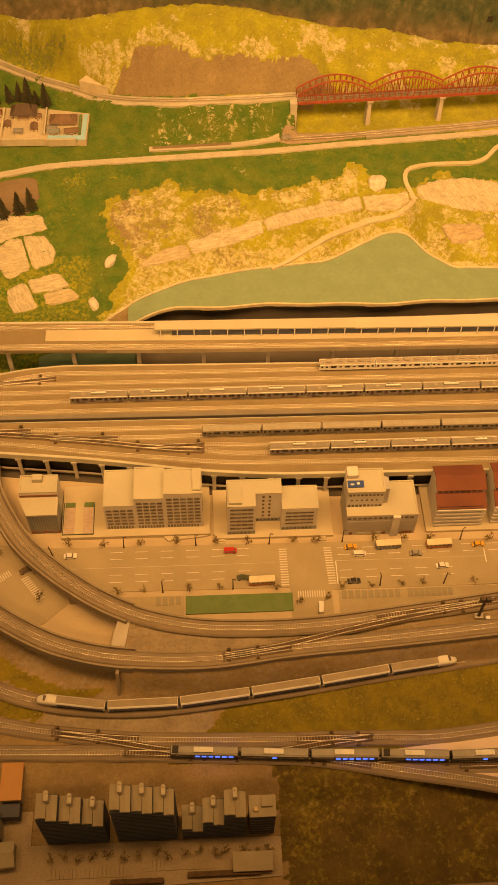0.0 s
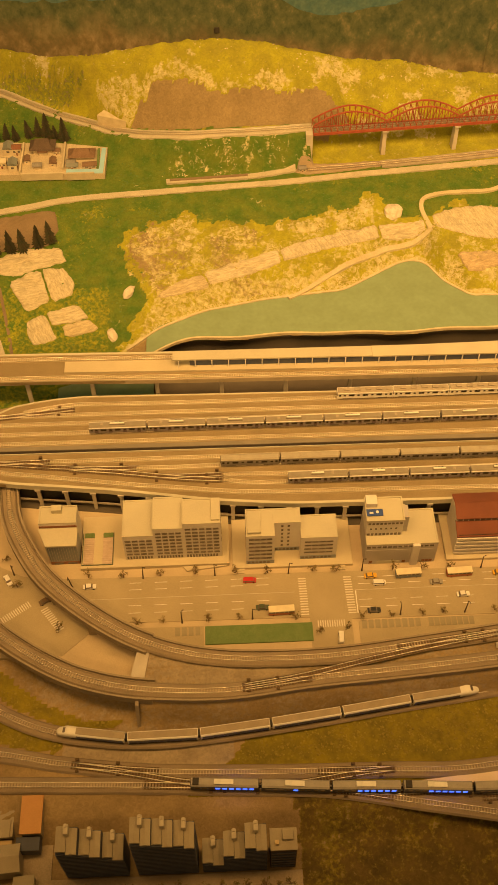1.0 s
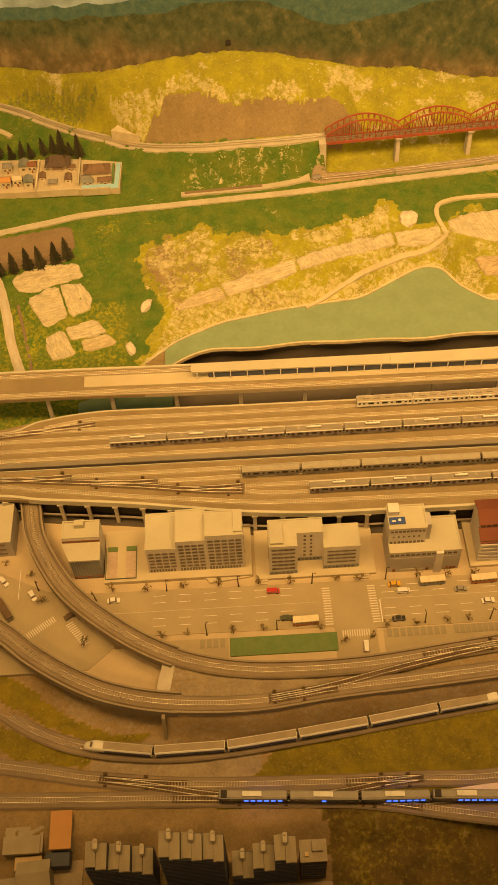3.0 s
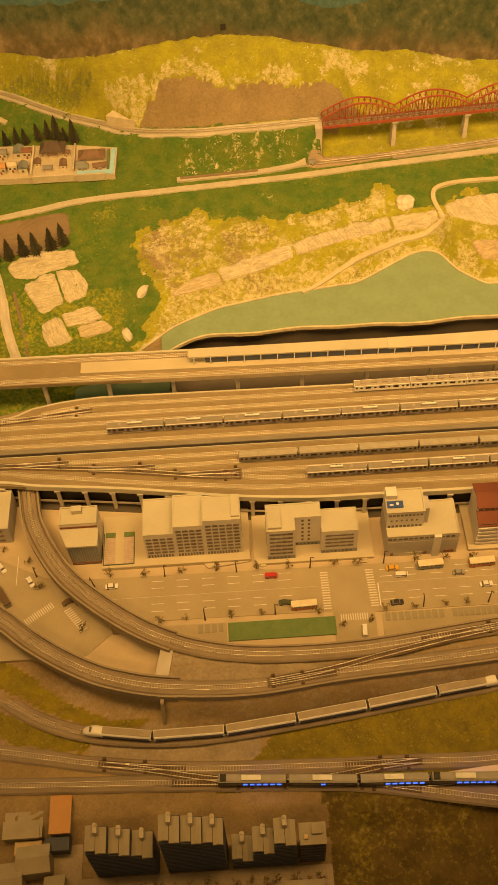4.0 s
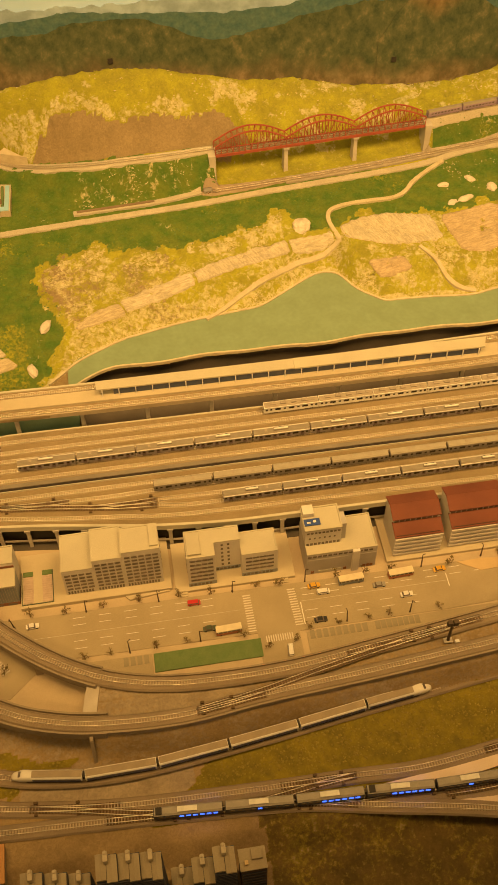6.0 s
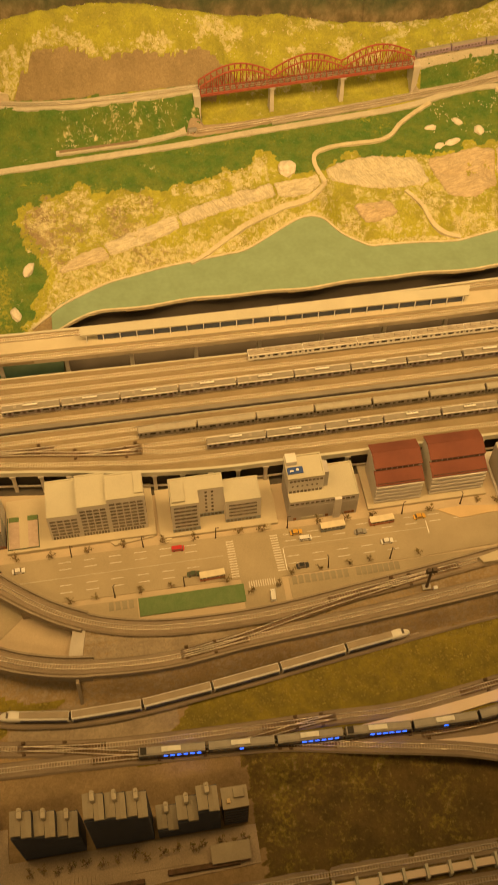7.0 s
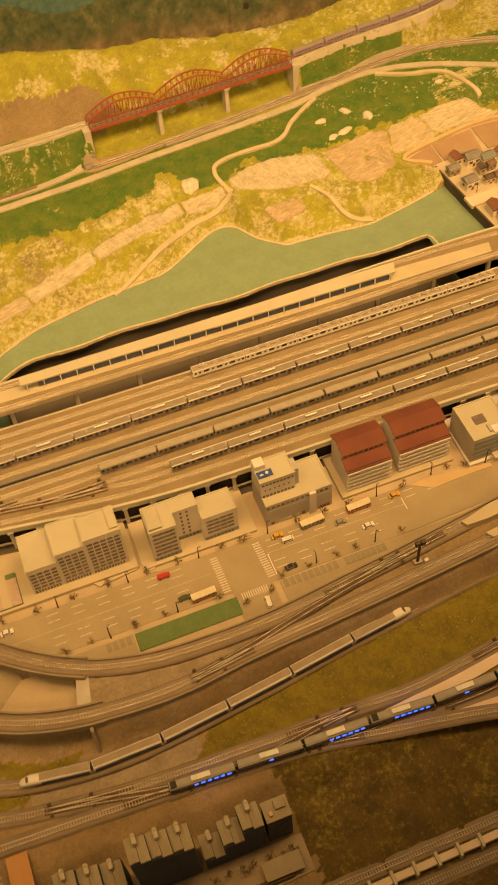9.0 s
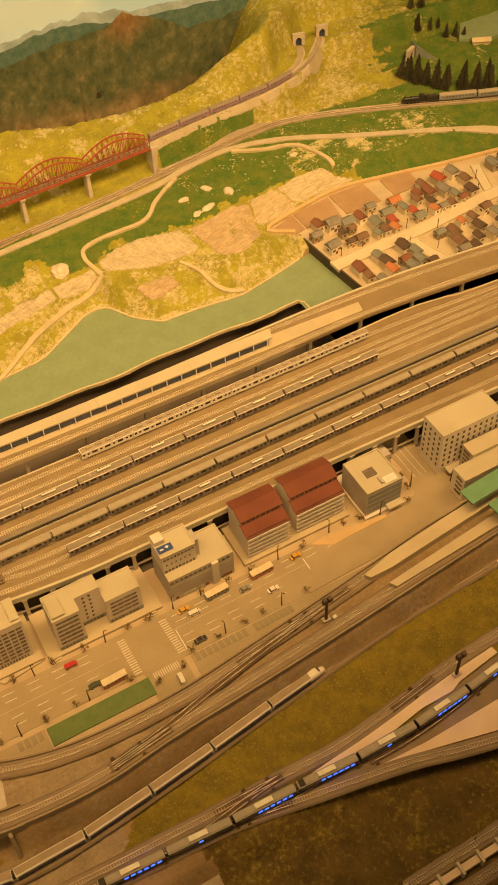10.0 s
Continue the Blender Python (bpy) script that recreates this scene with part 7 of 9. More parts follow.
signal_mast(0.415, -0.398, 0.050, 0.075, "dark floodlight mast standing beside the crossover")
signal_mast(0.605, -0.615, -0.0195, 0.080, "dark floodlight mast standing on the bare board")
solid("relay_box", boxed(0.428, -0.408, 0.050, 0.437, -0.401, 0.058, bevel=0.0006), SIGN_WHITE, "small white relay box beside the mast", "relay box")

# ---- roads, paths and fields on the hillside ----


def lay(name, points, half, material, label, category, high=0.0065, n=4, drop=0.010):
    """A strip that lies on the hillside: a road, a path or a field."""
    wide = half > 0.02
    line = curve([(x, y, 0) for x, y in points], 0.005 if wide else 0.010)
    offs = np.linspace(-half, half, n)
    profile = [(-half, -drop), (half, -drop)] + [(o, high) for o in offs[::-1]]
    bm = bmesh.new()
    sweep(bm, line, profile, hill)
    k = 0.16 if wide else 0.10
    seed = points[0][0] * 31
    f = 22 if wide else 45
    bm.verts.ensure_lookup_table()
    m, last = len(profile), len(line) - 1
    for i, v in enumerate(bm.verts):
        if wide:
            ring = i // m
            u = min(1.0, min(ring, last - ring) * 0.005 / (0.55 * half))
            s = 0.78 + 0.22 * math.sqrt(1 - (1 - u) ** 2)
            v.co.x += (line[ring][0] - v.co.x) * (1 - s)
            v.co.y += (line[ring][1] - v.co.y) * (1 - s)
        v.co.x += k * half * fbm(v.co.x * f, v.co.y * f, seed)
        v.co.y += k * half * fbm(v.co.x * f, v.co.y * f, seed + 9)
    return solid(name, bm, material, label, category, kind="structure")


def plot(name, outline, material, label, category="field", high=0.004, seed=1.0, wear=0.004):
    """A field that lies on the hillside: its outline rounded and frayed, its top following the ground."""
    pts = [q for (ax, ay), (bx, by) in zip(outline, outline[1:] + outline[:1]) for q in ((ax * 0.89 + bx * 0.11, ay * 0.89 + by * 0.11), (ax * 0.11 + bx * 0.89, ay * 0.11 + by * 0.89))]
    fine = []
    for (ax, ay), (bx, by) in zip(pts, pts[1:] + pts[:1]):
        n = max(1, int(math.hypot(bx - ax, by - ay) / 0.006))
        fine += [(ax + (bx - ax) * k / n, ay + (by - ay) * k / n) for k in range(n)]
    fine = [(x + wear * fbm(x * 60, y * 60, seed), y + wear * fbm(x * 60, y * 60, seed + 5)) for x, y in fine]
    cx, cy = sum(p[0] for p in fine) / len(fine), sum(p[1] for p in fine) / len(fine)
    bm = bmesh.new()
    rings = []
    for k, up in ((1.0, -0.008), (0.99, high * 0.75), *((0.95 - 0.105 * i, high) for i in range(9))):
        ring = []
        for x, y in fine:
            px, py = cx + (x - cx) * k, cy + (y - cy) * k
            ring.append(bm.verts.new((px, py, hill_height(px, py) + up + (0.0012 * fbm(px * 90, py * 90, seed) if up > 0 else 0))))
        rings.append(ring)
    m = len(fine)
    for a, b in zip(rings, rings[1:]):
        for i in range(m):
            bm.faces.new((a[i], a[(i + 1) % m], b[(i + 1) % m], b[i])).smooth = True
    top = bm.verts.new((cx, cy, hill_height(cx, cy) + high))
    for i in range(m):
        bm.faces.new((rings[-1][i], rings[-1][(i + 1) % m], top))
    bmesh.ops.recalc_face_normals(bm, faces=bm.faces)
    return solid(name, bm, material, label, category, kind="structure")


PALE_ROAD = stuff_of("pale_road", (0.49, 0.445, 0.34), (0.42, 0.38, 0.28), 26, 0.95, 0.3)
RAIL_GREY = stuff_of("country_ballast", (0.37, 0.325, 0.24), (0.30, 0.265, 0.195), 30, 0.95, 0.3)
BROWN_FIELD = stuff_of("brown_field", (0.235, 0.175, 0.11), (0.20, 0.15, 0.095), 20, 0.95, 0.4)


def furrowed(name, color, dark, angle, scale):
    m = stuff_of(name, color, dark, 30, 0.95, 0.3)
    t, b = m.node_tree, m.node_tree.nodes["Principled BSDF"]
    wave, co, turn, mix = t.nodes.new("ShaderNodeTexNoise"), t.nodes.new("ShaderNodeTexCoord"), t.nodes.new("ShaderNodeMapping"), t.nodes.new("ShaderNodeMix")
    turn.vector_type = "TEXTURE"
    turn.inputs["Rotation"].default_value = (0, 0, radians(angle))
    turn.inputs["Scale"].default_value = (9, 1, 1)
    wave.inputs["Scale"].default_value, wave.inputs["Detail"].default_value, wave.inputs["Roughness"].default_value = scale * 6, 4, 0.6
    wave.inputs["Distortion"].default_value = 0.4
    t.links.new(co.outputs["Object"], turn.inputs["Vector"])
    t.links.new(turn.outputs["Vector"], wave.inputs["Vector"])
    mix.data_type, mix.blend_type = "RGBA", "MULTIPLY"
    soft = t.nodes.new("ShaderNodeMapRange")
    soft.inputs["From Min"].default_value, soft.inputs["From Max"].default_value = 0.36, 0.62
    soft.inputs["To Min"].default_value, soft.inputs["To Max"].default_value = 0.66, 1.06
    t.links.new(wave.outputs["Fac"], soft.inputs["Value"])
    mix.inputs["Factor"].default_value = 0.85
    t.links.new(b.inputs["Base Color"].links[0].from_socket, mix.inputs["A"])
    t.links.new(soft.outputs["Result"], mix.inputs["B"])
    t.links.new(mix.outputs["Result"], b.inputs["Base Color"])
    return m


STRAW_A = furrowed("straw_field", (0.55, 0.495, 0.35), (0.49, 0.435, 0.295), -62, 40)
STRAW_D = furrowed("pale_stubble_field", (0.56, 0.505, 0.36), (0.50, 0.445, 0.30), 12, 40)
STRAW_B = furrowed("stubble_field", (0.53, 0.46, 0.30), (0.47, 0.40, 0.25), 18, 46)
STRAW_C = furrowed("ochre_field", (0.50, 0.405, 0.255), (0.44, 0.35, 0.21), 14, 46)
lay("country_road", [(-1.5, 0.85), (-1.0, 0.915), (-0.70, 0.974), (-0.545, 1.006), (-0.228, 1.029), (0.062, 1.049), (0.259, 1.069), (0.424, 1.083), (0.728, 1.112), (0.88, 1.148), (1.02, 1.163), (1.20, 1.127), (1.45, 1.016), (1.85, 0.853), (2.3, 0.68)], 0.010, PALE_ROAD, "pale country road along the green slope", "road", 0.0045)
lay("dirt_path", [(0.452, 0.857), (0.434, 0.92), (0.444, 0.962), (0.49, 0.98), (0.55, 0.985), (0.638, 0.988), (0.68, 1.01), (0.711, 1.045), (0.765, 1.085), (0.82, 1.118)], 0.0060, DIRT_ROAD, "winding pale dirt path down the green slope", "path")
lay("dirt_path", [(1.03, 1.15), (1.12, 1.11), (1.184, 1.096), (1.235, 1.07), (1.262, 1.02), (1.285, 0.95)], 0.0065, DIRT_ROAD, "pale dirt path towards the village fields", "path")
lay("dirt_path", [(0.045, 0.672), (0.09, 0.695), (0.141, 0.724), (0.19, 0.748), (0.24, 0.775), (0.29, 0.800), (0.341, 0.826), (0.40, 0.842), (0.454, 0.856)], 0.0048, DIRT_ROAD, "sandy path above the pond", "path")
lay("dirt_path", [(0.67, 0.80), (0.70, 0.755), (0.727, 0.70), (0.765, 0.668), (0.80, 0.656)], 0.0052, DIRT_ROAD, "sandy gully down to the pond", "path")
for outline, mat, label, seed in (
        ([(-0.312, 0.668), (-0.253, 0.704), (-0.19, 0.727), (-0.17, 0.697), (-0.23, 0.680), (-0.29, 0.662)], STRAW_B, "narrow straw-coloured terrace strip", 1.0),
        ([(-0.185, 0.730), (-0.104, 0.758), (0.020, 0.798), (0.030, 0.762), (-0.012, 0.746), (-0.165, 0.700)], STRAW_D, "straw-coloured terrace strip on the slope", 2.0),
        ([(0.026, 0.802), (0.10, 0.828), (0.19, 0.852), (0.30, 0.873), (0.31, 0.838), (0.20, 0.806), (0.036, 0.764)], STRAW_A, "wide stubbled terrace strip on the slope", 3.0),
        ([(0.306, 0.873), (0.38, 0.884), (0.435, 0.882), (0.437, 0.860), (0.38, 0.852), (0.316, 0.840)], STRAW_D, "straw-coloured terrace strip beside the path", 4.0),
        ([(-0.762, 0.791), (-0.70, 0.824), (-0.575, 0.832), (-0.560, 0.785), (-0.693, 0.741), (-0.74, 0.748)], STRAW_D, "straw field edged by conifers", 5.0),
        ([(-0.715, 0.721), (-0.630, 0.760), (-0.597, 0.657), (-0.662, 0.632)], STRAW_D, "square straw field on the green slope", 6.0),
        ([(-0.626, 0.760), (-0.570, 0.762), (-0.534, 0.716), (-0.538, 0.680), (-0.592, 0.658)], STRAW_A, "square stubble field on the green slope", 7.0),
        ([(-0.660, 0.605), (-0.612, 0.625), (-0.575, 0.552), (-0.638, 0.532), (-0.656, 0.567)], STRAW_A, "straw field above the viaduct", 8.0),
        ([(-0.608, 0.628), (-0.523, 0.648), (-0.492, 0.606), (-0.590, 0.590)], STRAW_D, "stubble field above the viaduct", 9.0),
        ([(-0.565, 0.590), (-0.492, 0.604), (-0.466, 0.575), (-0.555, 0.556)], STRAW_B, "ochre field strip above the viaduct", 10.0),
        ([(0.459, 0.905), (0.53, 0.928), (0.60, 0.930), (0.725, 0.912), (0.748, 0.818), (0.643, 0.814), (0.55, 0.828), (0.470, 0.866)], STRAW_A, "rounded straw field beside the path", 11.0),
        ([(0.512, 0.772), (0.617, 0.774), (0.636, 0.733), (0.544, 0.719)], STRAW_C, "small ochre field above the pond", 12.0),
        ([(0.750, 0.898), (0.85, 0.916), (0.96, 0.925), (0.945, 0.806), (0.87, 0.758), (0.792, 0.760)], STRAW_C, "ochre ploughed field", 13.0),
        ([(0.966, 0.925), (1.06, 0.926), (1.106, 0.890), (1.10, 0.868), (0.955, 0.848)], STRAW_B, "long furrowed field above the village", 14.0),
        ([(1.063, 0.930), (1.15, 0.948), (1.242, 0.955), (1.335, 0.898), (1.242, 0.898), (1.12, 0.885)], STRAW_D, "pale field above the village plots", 15.0),
        ([(-1.0, 0.90), (-0.796, 0.930), (-0.599, 0.968), (-0.583, 0.891), (-0.616, 0.836), (-0.72, 0.826), (-1.0, 0.80)], BROWN_FIELD, "bare brown field below the country road", 16.0)):
    plot("terrace_field" if "terrace" in label else "field", outline, mat, label, high=0.0042, seed=seed, wear=0.0018)
lay("siding_platform", [(-0.285, 1.063), (-0.15, 1.069), (-0.04, 1.075), (0.05, 1.090), (0.09, 1.098)], 0.0085, PALE_ROAD, "long pale siding beside the country road", "siding", 0.006)
lay("siding_bed", [(-0.275, 1.066), (-0.15, 1.072), (-0.05, 1.078)], 0.004, BROWN_FIELD, "brown rusty rail bed on the siding", "siding", 0.008)
plot("station_yard", [(0.085, 1.087), (0.12, 1.078), (0.20, 1.083), (0.345, 1.103), (0.345, 1.123), (0.22, 1.118), (0.10, 1.116)], YARD_G, "grey concrete station yard on the slope", "yard", 0.004, 31.0, 0.002)
lay("rail_bed", [(0.34, 1.108), (0.616, 1.134), (0.909, 1.172), (1.10, 1.198), (1.292, 1.196), (1.613, 1.095), (1.94, 0.971), (2.4, 0.82)], 0.0140, RAIL_GREY, "grey-brown ballast of the country railway", "rail bed", 0.005)
track("railway_track", [(0.12, 1.092, 0), (0.247, 1.100, 0), (0.34, 1.108, 0), (0.616, 1.134, 0), (0.909, 1.172, 0), (1.10, 1.198, 0), (1.292, 1.196, 0), (1.613, 1.095, 0), (1.94, 0.971, 0), (2.4, 0.82, 0)], "single country railway line on brown sleepers", ties=SLEEPER_D, ground_lift=lambda x, y: hill(x, y) + 0.0055)
UPPER_W = [(-1.3, 1.555, 0), (-1.0, 1.55, 0), (-0.816, 1.48, 0), (-0.67, 1.385, 0), (-0.51, 1.29, 0), (-0.43, 1.24, 0), (-0.30, 1.19, 0), (-0.11, 1.162, 0), (0.14, 1.167, 0)]
UPPER_E = [(0.772, 1.205, 0), (0.97, 1.234, 0), (1.16, 1.252, 0), (1.30, 1.280, 0), (1.42, 1.335, 0), (1.52, 1.425, 0), (1.545, 1.46, 0)]
SPUR = [(1.10, 1.262, 0), (1.26, 1.288, 0), (1.37, 1.335, 0), (1.43, 1.39, 0), (1.455, 1.44, 0)]
for pts, label in ((UPPER_W, "upper railway line on a pale shelf west of the bridge"), (UPPER_E, "upper railway line curving up to the tunnel"), (SPUR, "second upper line into the tunnel")):
    lay("line_shelf", [p[:2] for p in pts], 0.017 if pts is not SPUR else 0.012, PALE_ROAD, "pale concrete shelf under the upper line", "shelf", 0.003 if pts is not SPUR else 0.0045, 6, 0.02)
    track("railway_track", pts, label, ground_lift=lambda x, y: line_z(x) + 0.0045)
lay("dirt_path", [(-1.0, 1.46), (-0.86, 1.40), (-0.80, 1.36)], 0.008, DIRT_ROAD, "pale track on the yellow hill", "path")

# ---- bridge ----
RED_STEEL = stuff_of("red_painted_steel", (0.36, 0.092, 0.052), (0.30, 0.075, 0.042), 60, 0.6, 0.1)
SPAN, BW = 0.2105, 0.030


def bar(bm, a, b, r):
    a, b = Vector(a), Vector(b)
    way = b - a
    m = Matrix.Translation((a + b) / 2) @ way.to_track_quat("Z", "Y").to_matrix().to_4x4()
    bmesh.ops.create_cone(bm, cap_ends=True, segments=4, radius1=r, radius2=r, depth=way.length, matrix=m)


def bridge_span():
    t = thing("bridge_span", label="red steel arched truss span of the railway bridge", category="bridge", group="bridge spans")
    n = 12
    top = [(SPAN * k / n, 0.034 + 0.042 * math.sin(math.pi * (k / n * 0.94 + 0.03)) - 0.004) for k in range(n + 1)]
    for s in (-1, 1):
        y = s * BW / 2
        part("bottom_girder", boxed(0, y - 0.0015, 0.0, SPAN, y + 0.0015, 0.008), RED_STEEL, t)
        bm = bmesh.new()
        sweep(bm, np.array([(x, y, z) for x, z in top]), [(-0.0018, -0.0018), (0.0018, -0.0018), (0.0018, 0.0018), (-0.0018, 0.0018)])
        part("top_chord", bm, RED_STEEL, t)
        for k, (x, z) in enumerate(top):
            bm = bmesh.new()
            bar(bm, (x, y, 0.008), (x, y, z), 0.0012)
            part("hanger", bm, RED_STEEL, t)
            if k < n:
                bm = bmesh.new()
                x2, z2 = top[k + 1]
                if k < n / 2:
                    bar(bm, (x, y, z), (x2, y, 0.009), 0.0009)
                else:
                    bar(bm, (x, y, 0.009), (x2, y, z2), 0.0009)
                part("diagonal", bm, RED_STEEL, t)
    for k in range(1, n):
        x, z = top[k]
        bm = bmesh.new()
        bar(bm, (x, -BW / 2, z), (x, BW / 2, z), 0.0009)
        part("cross_brace", bm, RED_STEEL, t)
    part("deck", boxed(0.0, -BW / 2 + 0.002, 0.003, SPAN, BW / 2 - 0.002, 0.006), BROWN_FIELD, t)
    for o in (-0.0045, 0.0045):
        part("rail", boxed(0.0, o - 0.0006, 0.006, SPAN, o + 0.0006, 0.008), RAIL, t)
    return t


turn = math.degrees(math.atan2(0.040, 0.633))
span = bridge_span()
for k in range(3):
    m = pose(0.139 + SPAN * math.cos(radians(turn)) * k, 1.150 + 0.0133 * k, 0.186, 0, 0, turn)
    if k:
        copy_thing(span, m)
    else:
        span.matrix_basis = m
for x, y in ((0.3485, 1.1635), (0.5590, 1.1768)):
    t = thing("bridge_pier", x, y, 0.09, turn, "slim pale concrete pier of the railway bridge", "pier", "bridge piers")
    bm = bmesh.new()
    v = [bm.verts.new((sx * (0.0065 - 0.0015 * top), sy * (0.014 - 0.002 * top), 0.088 * top)) for top in (0, 1) for sx, sy in ((-1, -1), (1, -1), (1, 1), (-1, 1))]
    for q in ((0, 1, 5, 4), (1, 2, 6, 5), (2, 3, 7, 6), (3, 0, 4, 7), (4, 5, 6, 7)):
        bm.faces.new([v[i] for i in q])
    part("shaft", bm, CONCRETE, t)
    part("cap", boxed(-0.009, -0.017, 0.088, 0.009, 0.017, 0.095, bevel=0.0008), CONCRETE, t)
for x, y, s in ((0.139, 1.150, -1), (0.772, 1.190, 1)):
    bm = bmesh.new()
    a = [(x, 0.09), (x + s * 0.012, 0.09), (x + s * 0.020, 0.185), (x + s * 0.020, 0.192), (x, 0.192)]
    v = [[bm.verts.new((px, y + d, pz)) for px, pz in a] for d in (-0.020, 0.022)]
    bm.faces.new(v[0])
    bm.faces.new(v[1][::-1])
    for i in range(5):
        bm.faces.new((v[0][i], v[0][(i + 1) % 5], v[1][(i + 1) % 5], v[1][i]))
    bmesh.ops.recalc_face_normals(bm, faces=bm.faces)
    solid("bridge_abutment", bm, CONCRETE, "pale concrete abutment at the end of the bridge", "abutment", kind="structure")

# the mauve train on the upper line
MAUVE = stuff_of("mauve_coach", (0.30, 0.22, 0.30), (0.26, 0.20, 0.28), 60, 0.5, 0.0)


def coach():
    t = thing("passenger_coach", label="mauve passenger coach with a grey roof on the upper line", category="train car", group="mauve train")
    part("body", car_shell(0.108, 0.0165, 0.003, 0.018, 0.001), MAUVE, t)
    bm = bmesh.new()
    sweep(bm, np.array([(0.001, 0, 0), (0.107, 0, 0)], float), [(-0.0078, 0.0178), (0.0078, 0.0178), (0.0045, 0.0212), (-0.0045, 0.0212)])
    part("roof", bm, CAR_ROOF, t)
    for s in (-1, 1):
        for k in range(9):
            pane(t, 0.012 + 0.0105 * k, s * 0.0085, 0.0125, 0.006, 0.004)
    for x in (0.018, 0.09):
        part("bogie", boxed(x - 0.009, -0.006, 0.0, x + 0.009, 0.006, 0.003), UNDER, t)
    return t


line, far = along([(x, y, 0.1945) for x, y, _ in UPPER_E])
c = coach()
for k in range(5):
    m = ride(c, line, far, 0.012 + 0.1115 * k, 0.108)
    if k:
        copy_thing(c, m)
    else:
        c.matrix_basis = m

# ---- tunnels ----
BLUE_IN = stuff_of("tunnel_lining", (0.06, 0.08, 0.16), (0.04, 0.05, 0.10), 40, 0.8)


def tunnel(x, y, z, rz, label):
    t = thing("tunnel_portal", x, y, z, rz, label, "tunnel portal", "tunnel portals", "structure")
    arch = [(-0.011, 0.0)] + [(0.011 * -math.cos(math.pi * k / 10), 0.016 + 0.013 * math.sin(math.pi * k / 10)) for k in range(11)] + [(0.011, 0.0)]
    out = [(-0.021, 0.0)] + [(-0.021 + 0.042 * k / 10, 0.042) for k in range(11)] + [(0.021, 0.0)]
    bm = bmesh.new()
    for d0, d1 in ((0.0, 0.012),):
        va = [[bm.verts.new((px, d, pz)) for px, pz in arch] for d in (d0, d1)]
        vo = [[bm.verts.new((px, d, pz)) for px, pz in out] for d in (d0, d1)]
        for i in range(12):
            bm.faces.new((va[0][i], va[0][i + 1], vo[0][i + 1], vo[0][i]))
            bm.faces.new((va[0][i], va[1][i], va[1][i + 1], va[0][i + 1]))
            bm.faces.new((vo[0][i], vo[0][i + 1], vo[1][i + 1], vo[1][i]))
    bmesh.ops.recalc_face_normals(bm, faces=bm.faces)
    part("surround", bm, CONCRETE, t)
    part("lining", boxed(-0.0118, 0.0105, -0.004, 0.0118, 0.022, 0.0295), BLUE_IN, t, "dark bluish tunnel lining")
    return t


tunnel(1.456, 1.448, 0.192, -14, "concrete tunnel portal with a dark blue opening")
tunnel(1.552, 1.455, 0.192, -10, "concrete tunnel portal with a bright rim")
tunnel(1.815, 1.295, 0.105, 28, "concrete tunnel portal above the conifers")
bm = bmesh.new()
v = [bm.verts.new(p) for p in ((1.836, 1.300, 0.10), (1.90, 1.24, 0.10), (1.90, 1.30, 0.10), (1.836, 1.300, 0.15), (1.84, 1.34, 0.15), (1.84, 1.34, 0.10))]
for q in ((0, 1, 3), (1, 2, 4, 3), (2, 5, 4), (0, 3, 4, 5)):
    bm.faces.new([v[i] for i in q])
solid("retaining_wall", bm, GLASS_B, "grey sloping retaining wall beside the tunnel", "wall", kind="structure")

# ---- conifers ----
NEEDLE = stuff_of("dark_conifer", (0.045, 0.055, 0.030), (0.075, 0.060, 0.035), 90, 0.95, 0.6, spread=0.25)


def conifer(seed):
    rnd = random.Random(seed)
    t = thing("conifer", label="dark green pointed model conifer", category="tree", group="conifers")
    bm = bmesh.new()
    tube(bm, 0, 0, 0, 0.012, 0.0016, 0.001, 6)
    part("trunk", bm, TRUNK, t)
    bm = bmesh.new()
    h, tiers = 0.062, 11
    for k in range(tiers):
        z0 = 0.006 + (h - 0.010) * (k / tiers) ** 0.95
        r = 0.0135 * (1 - k / tiers) ** 0.85 + 0.0012
        n = 11
        tip = bm.verts.new((0, 0, min(h, z0 + 0.013)))
        ring = []
        for j in range(n * 2):
            a = math.pi * j / n + k * 0.4
            rr = r * ((1.0 + rnd.uniform(-0.25, 0.15)) if j % 2 else 0.52)
            ring.append(bm.verts.new((rr * math.cos(a), rr * math.sin(a), z0 + rnd.uniform(-0.002, 0.001))))
        for j in range(n * 2):
            bm.faces.new((ring[j], ring[(j + 1) % (2 * n)], tip))
    part("crown", bm, NEEDLE, t)
    return t


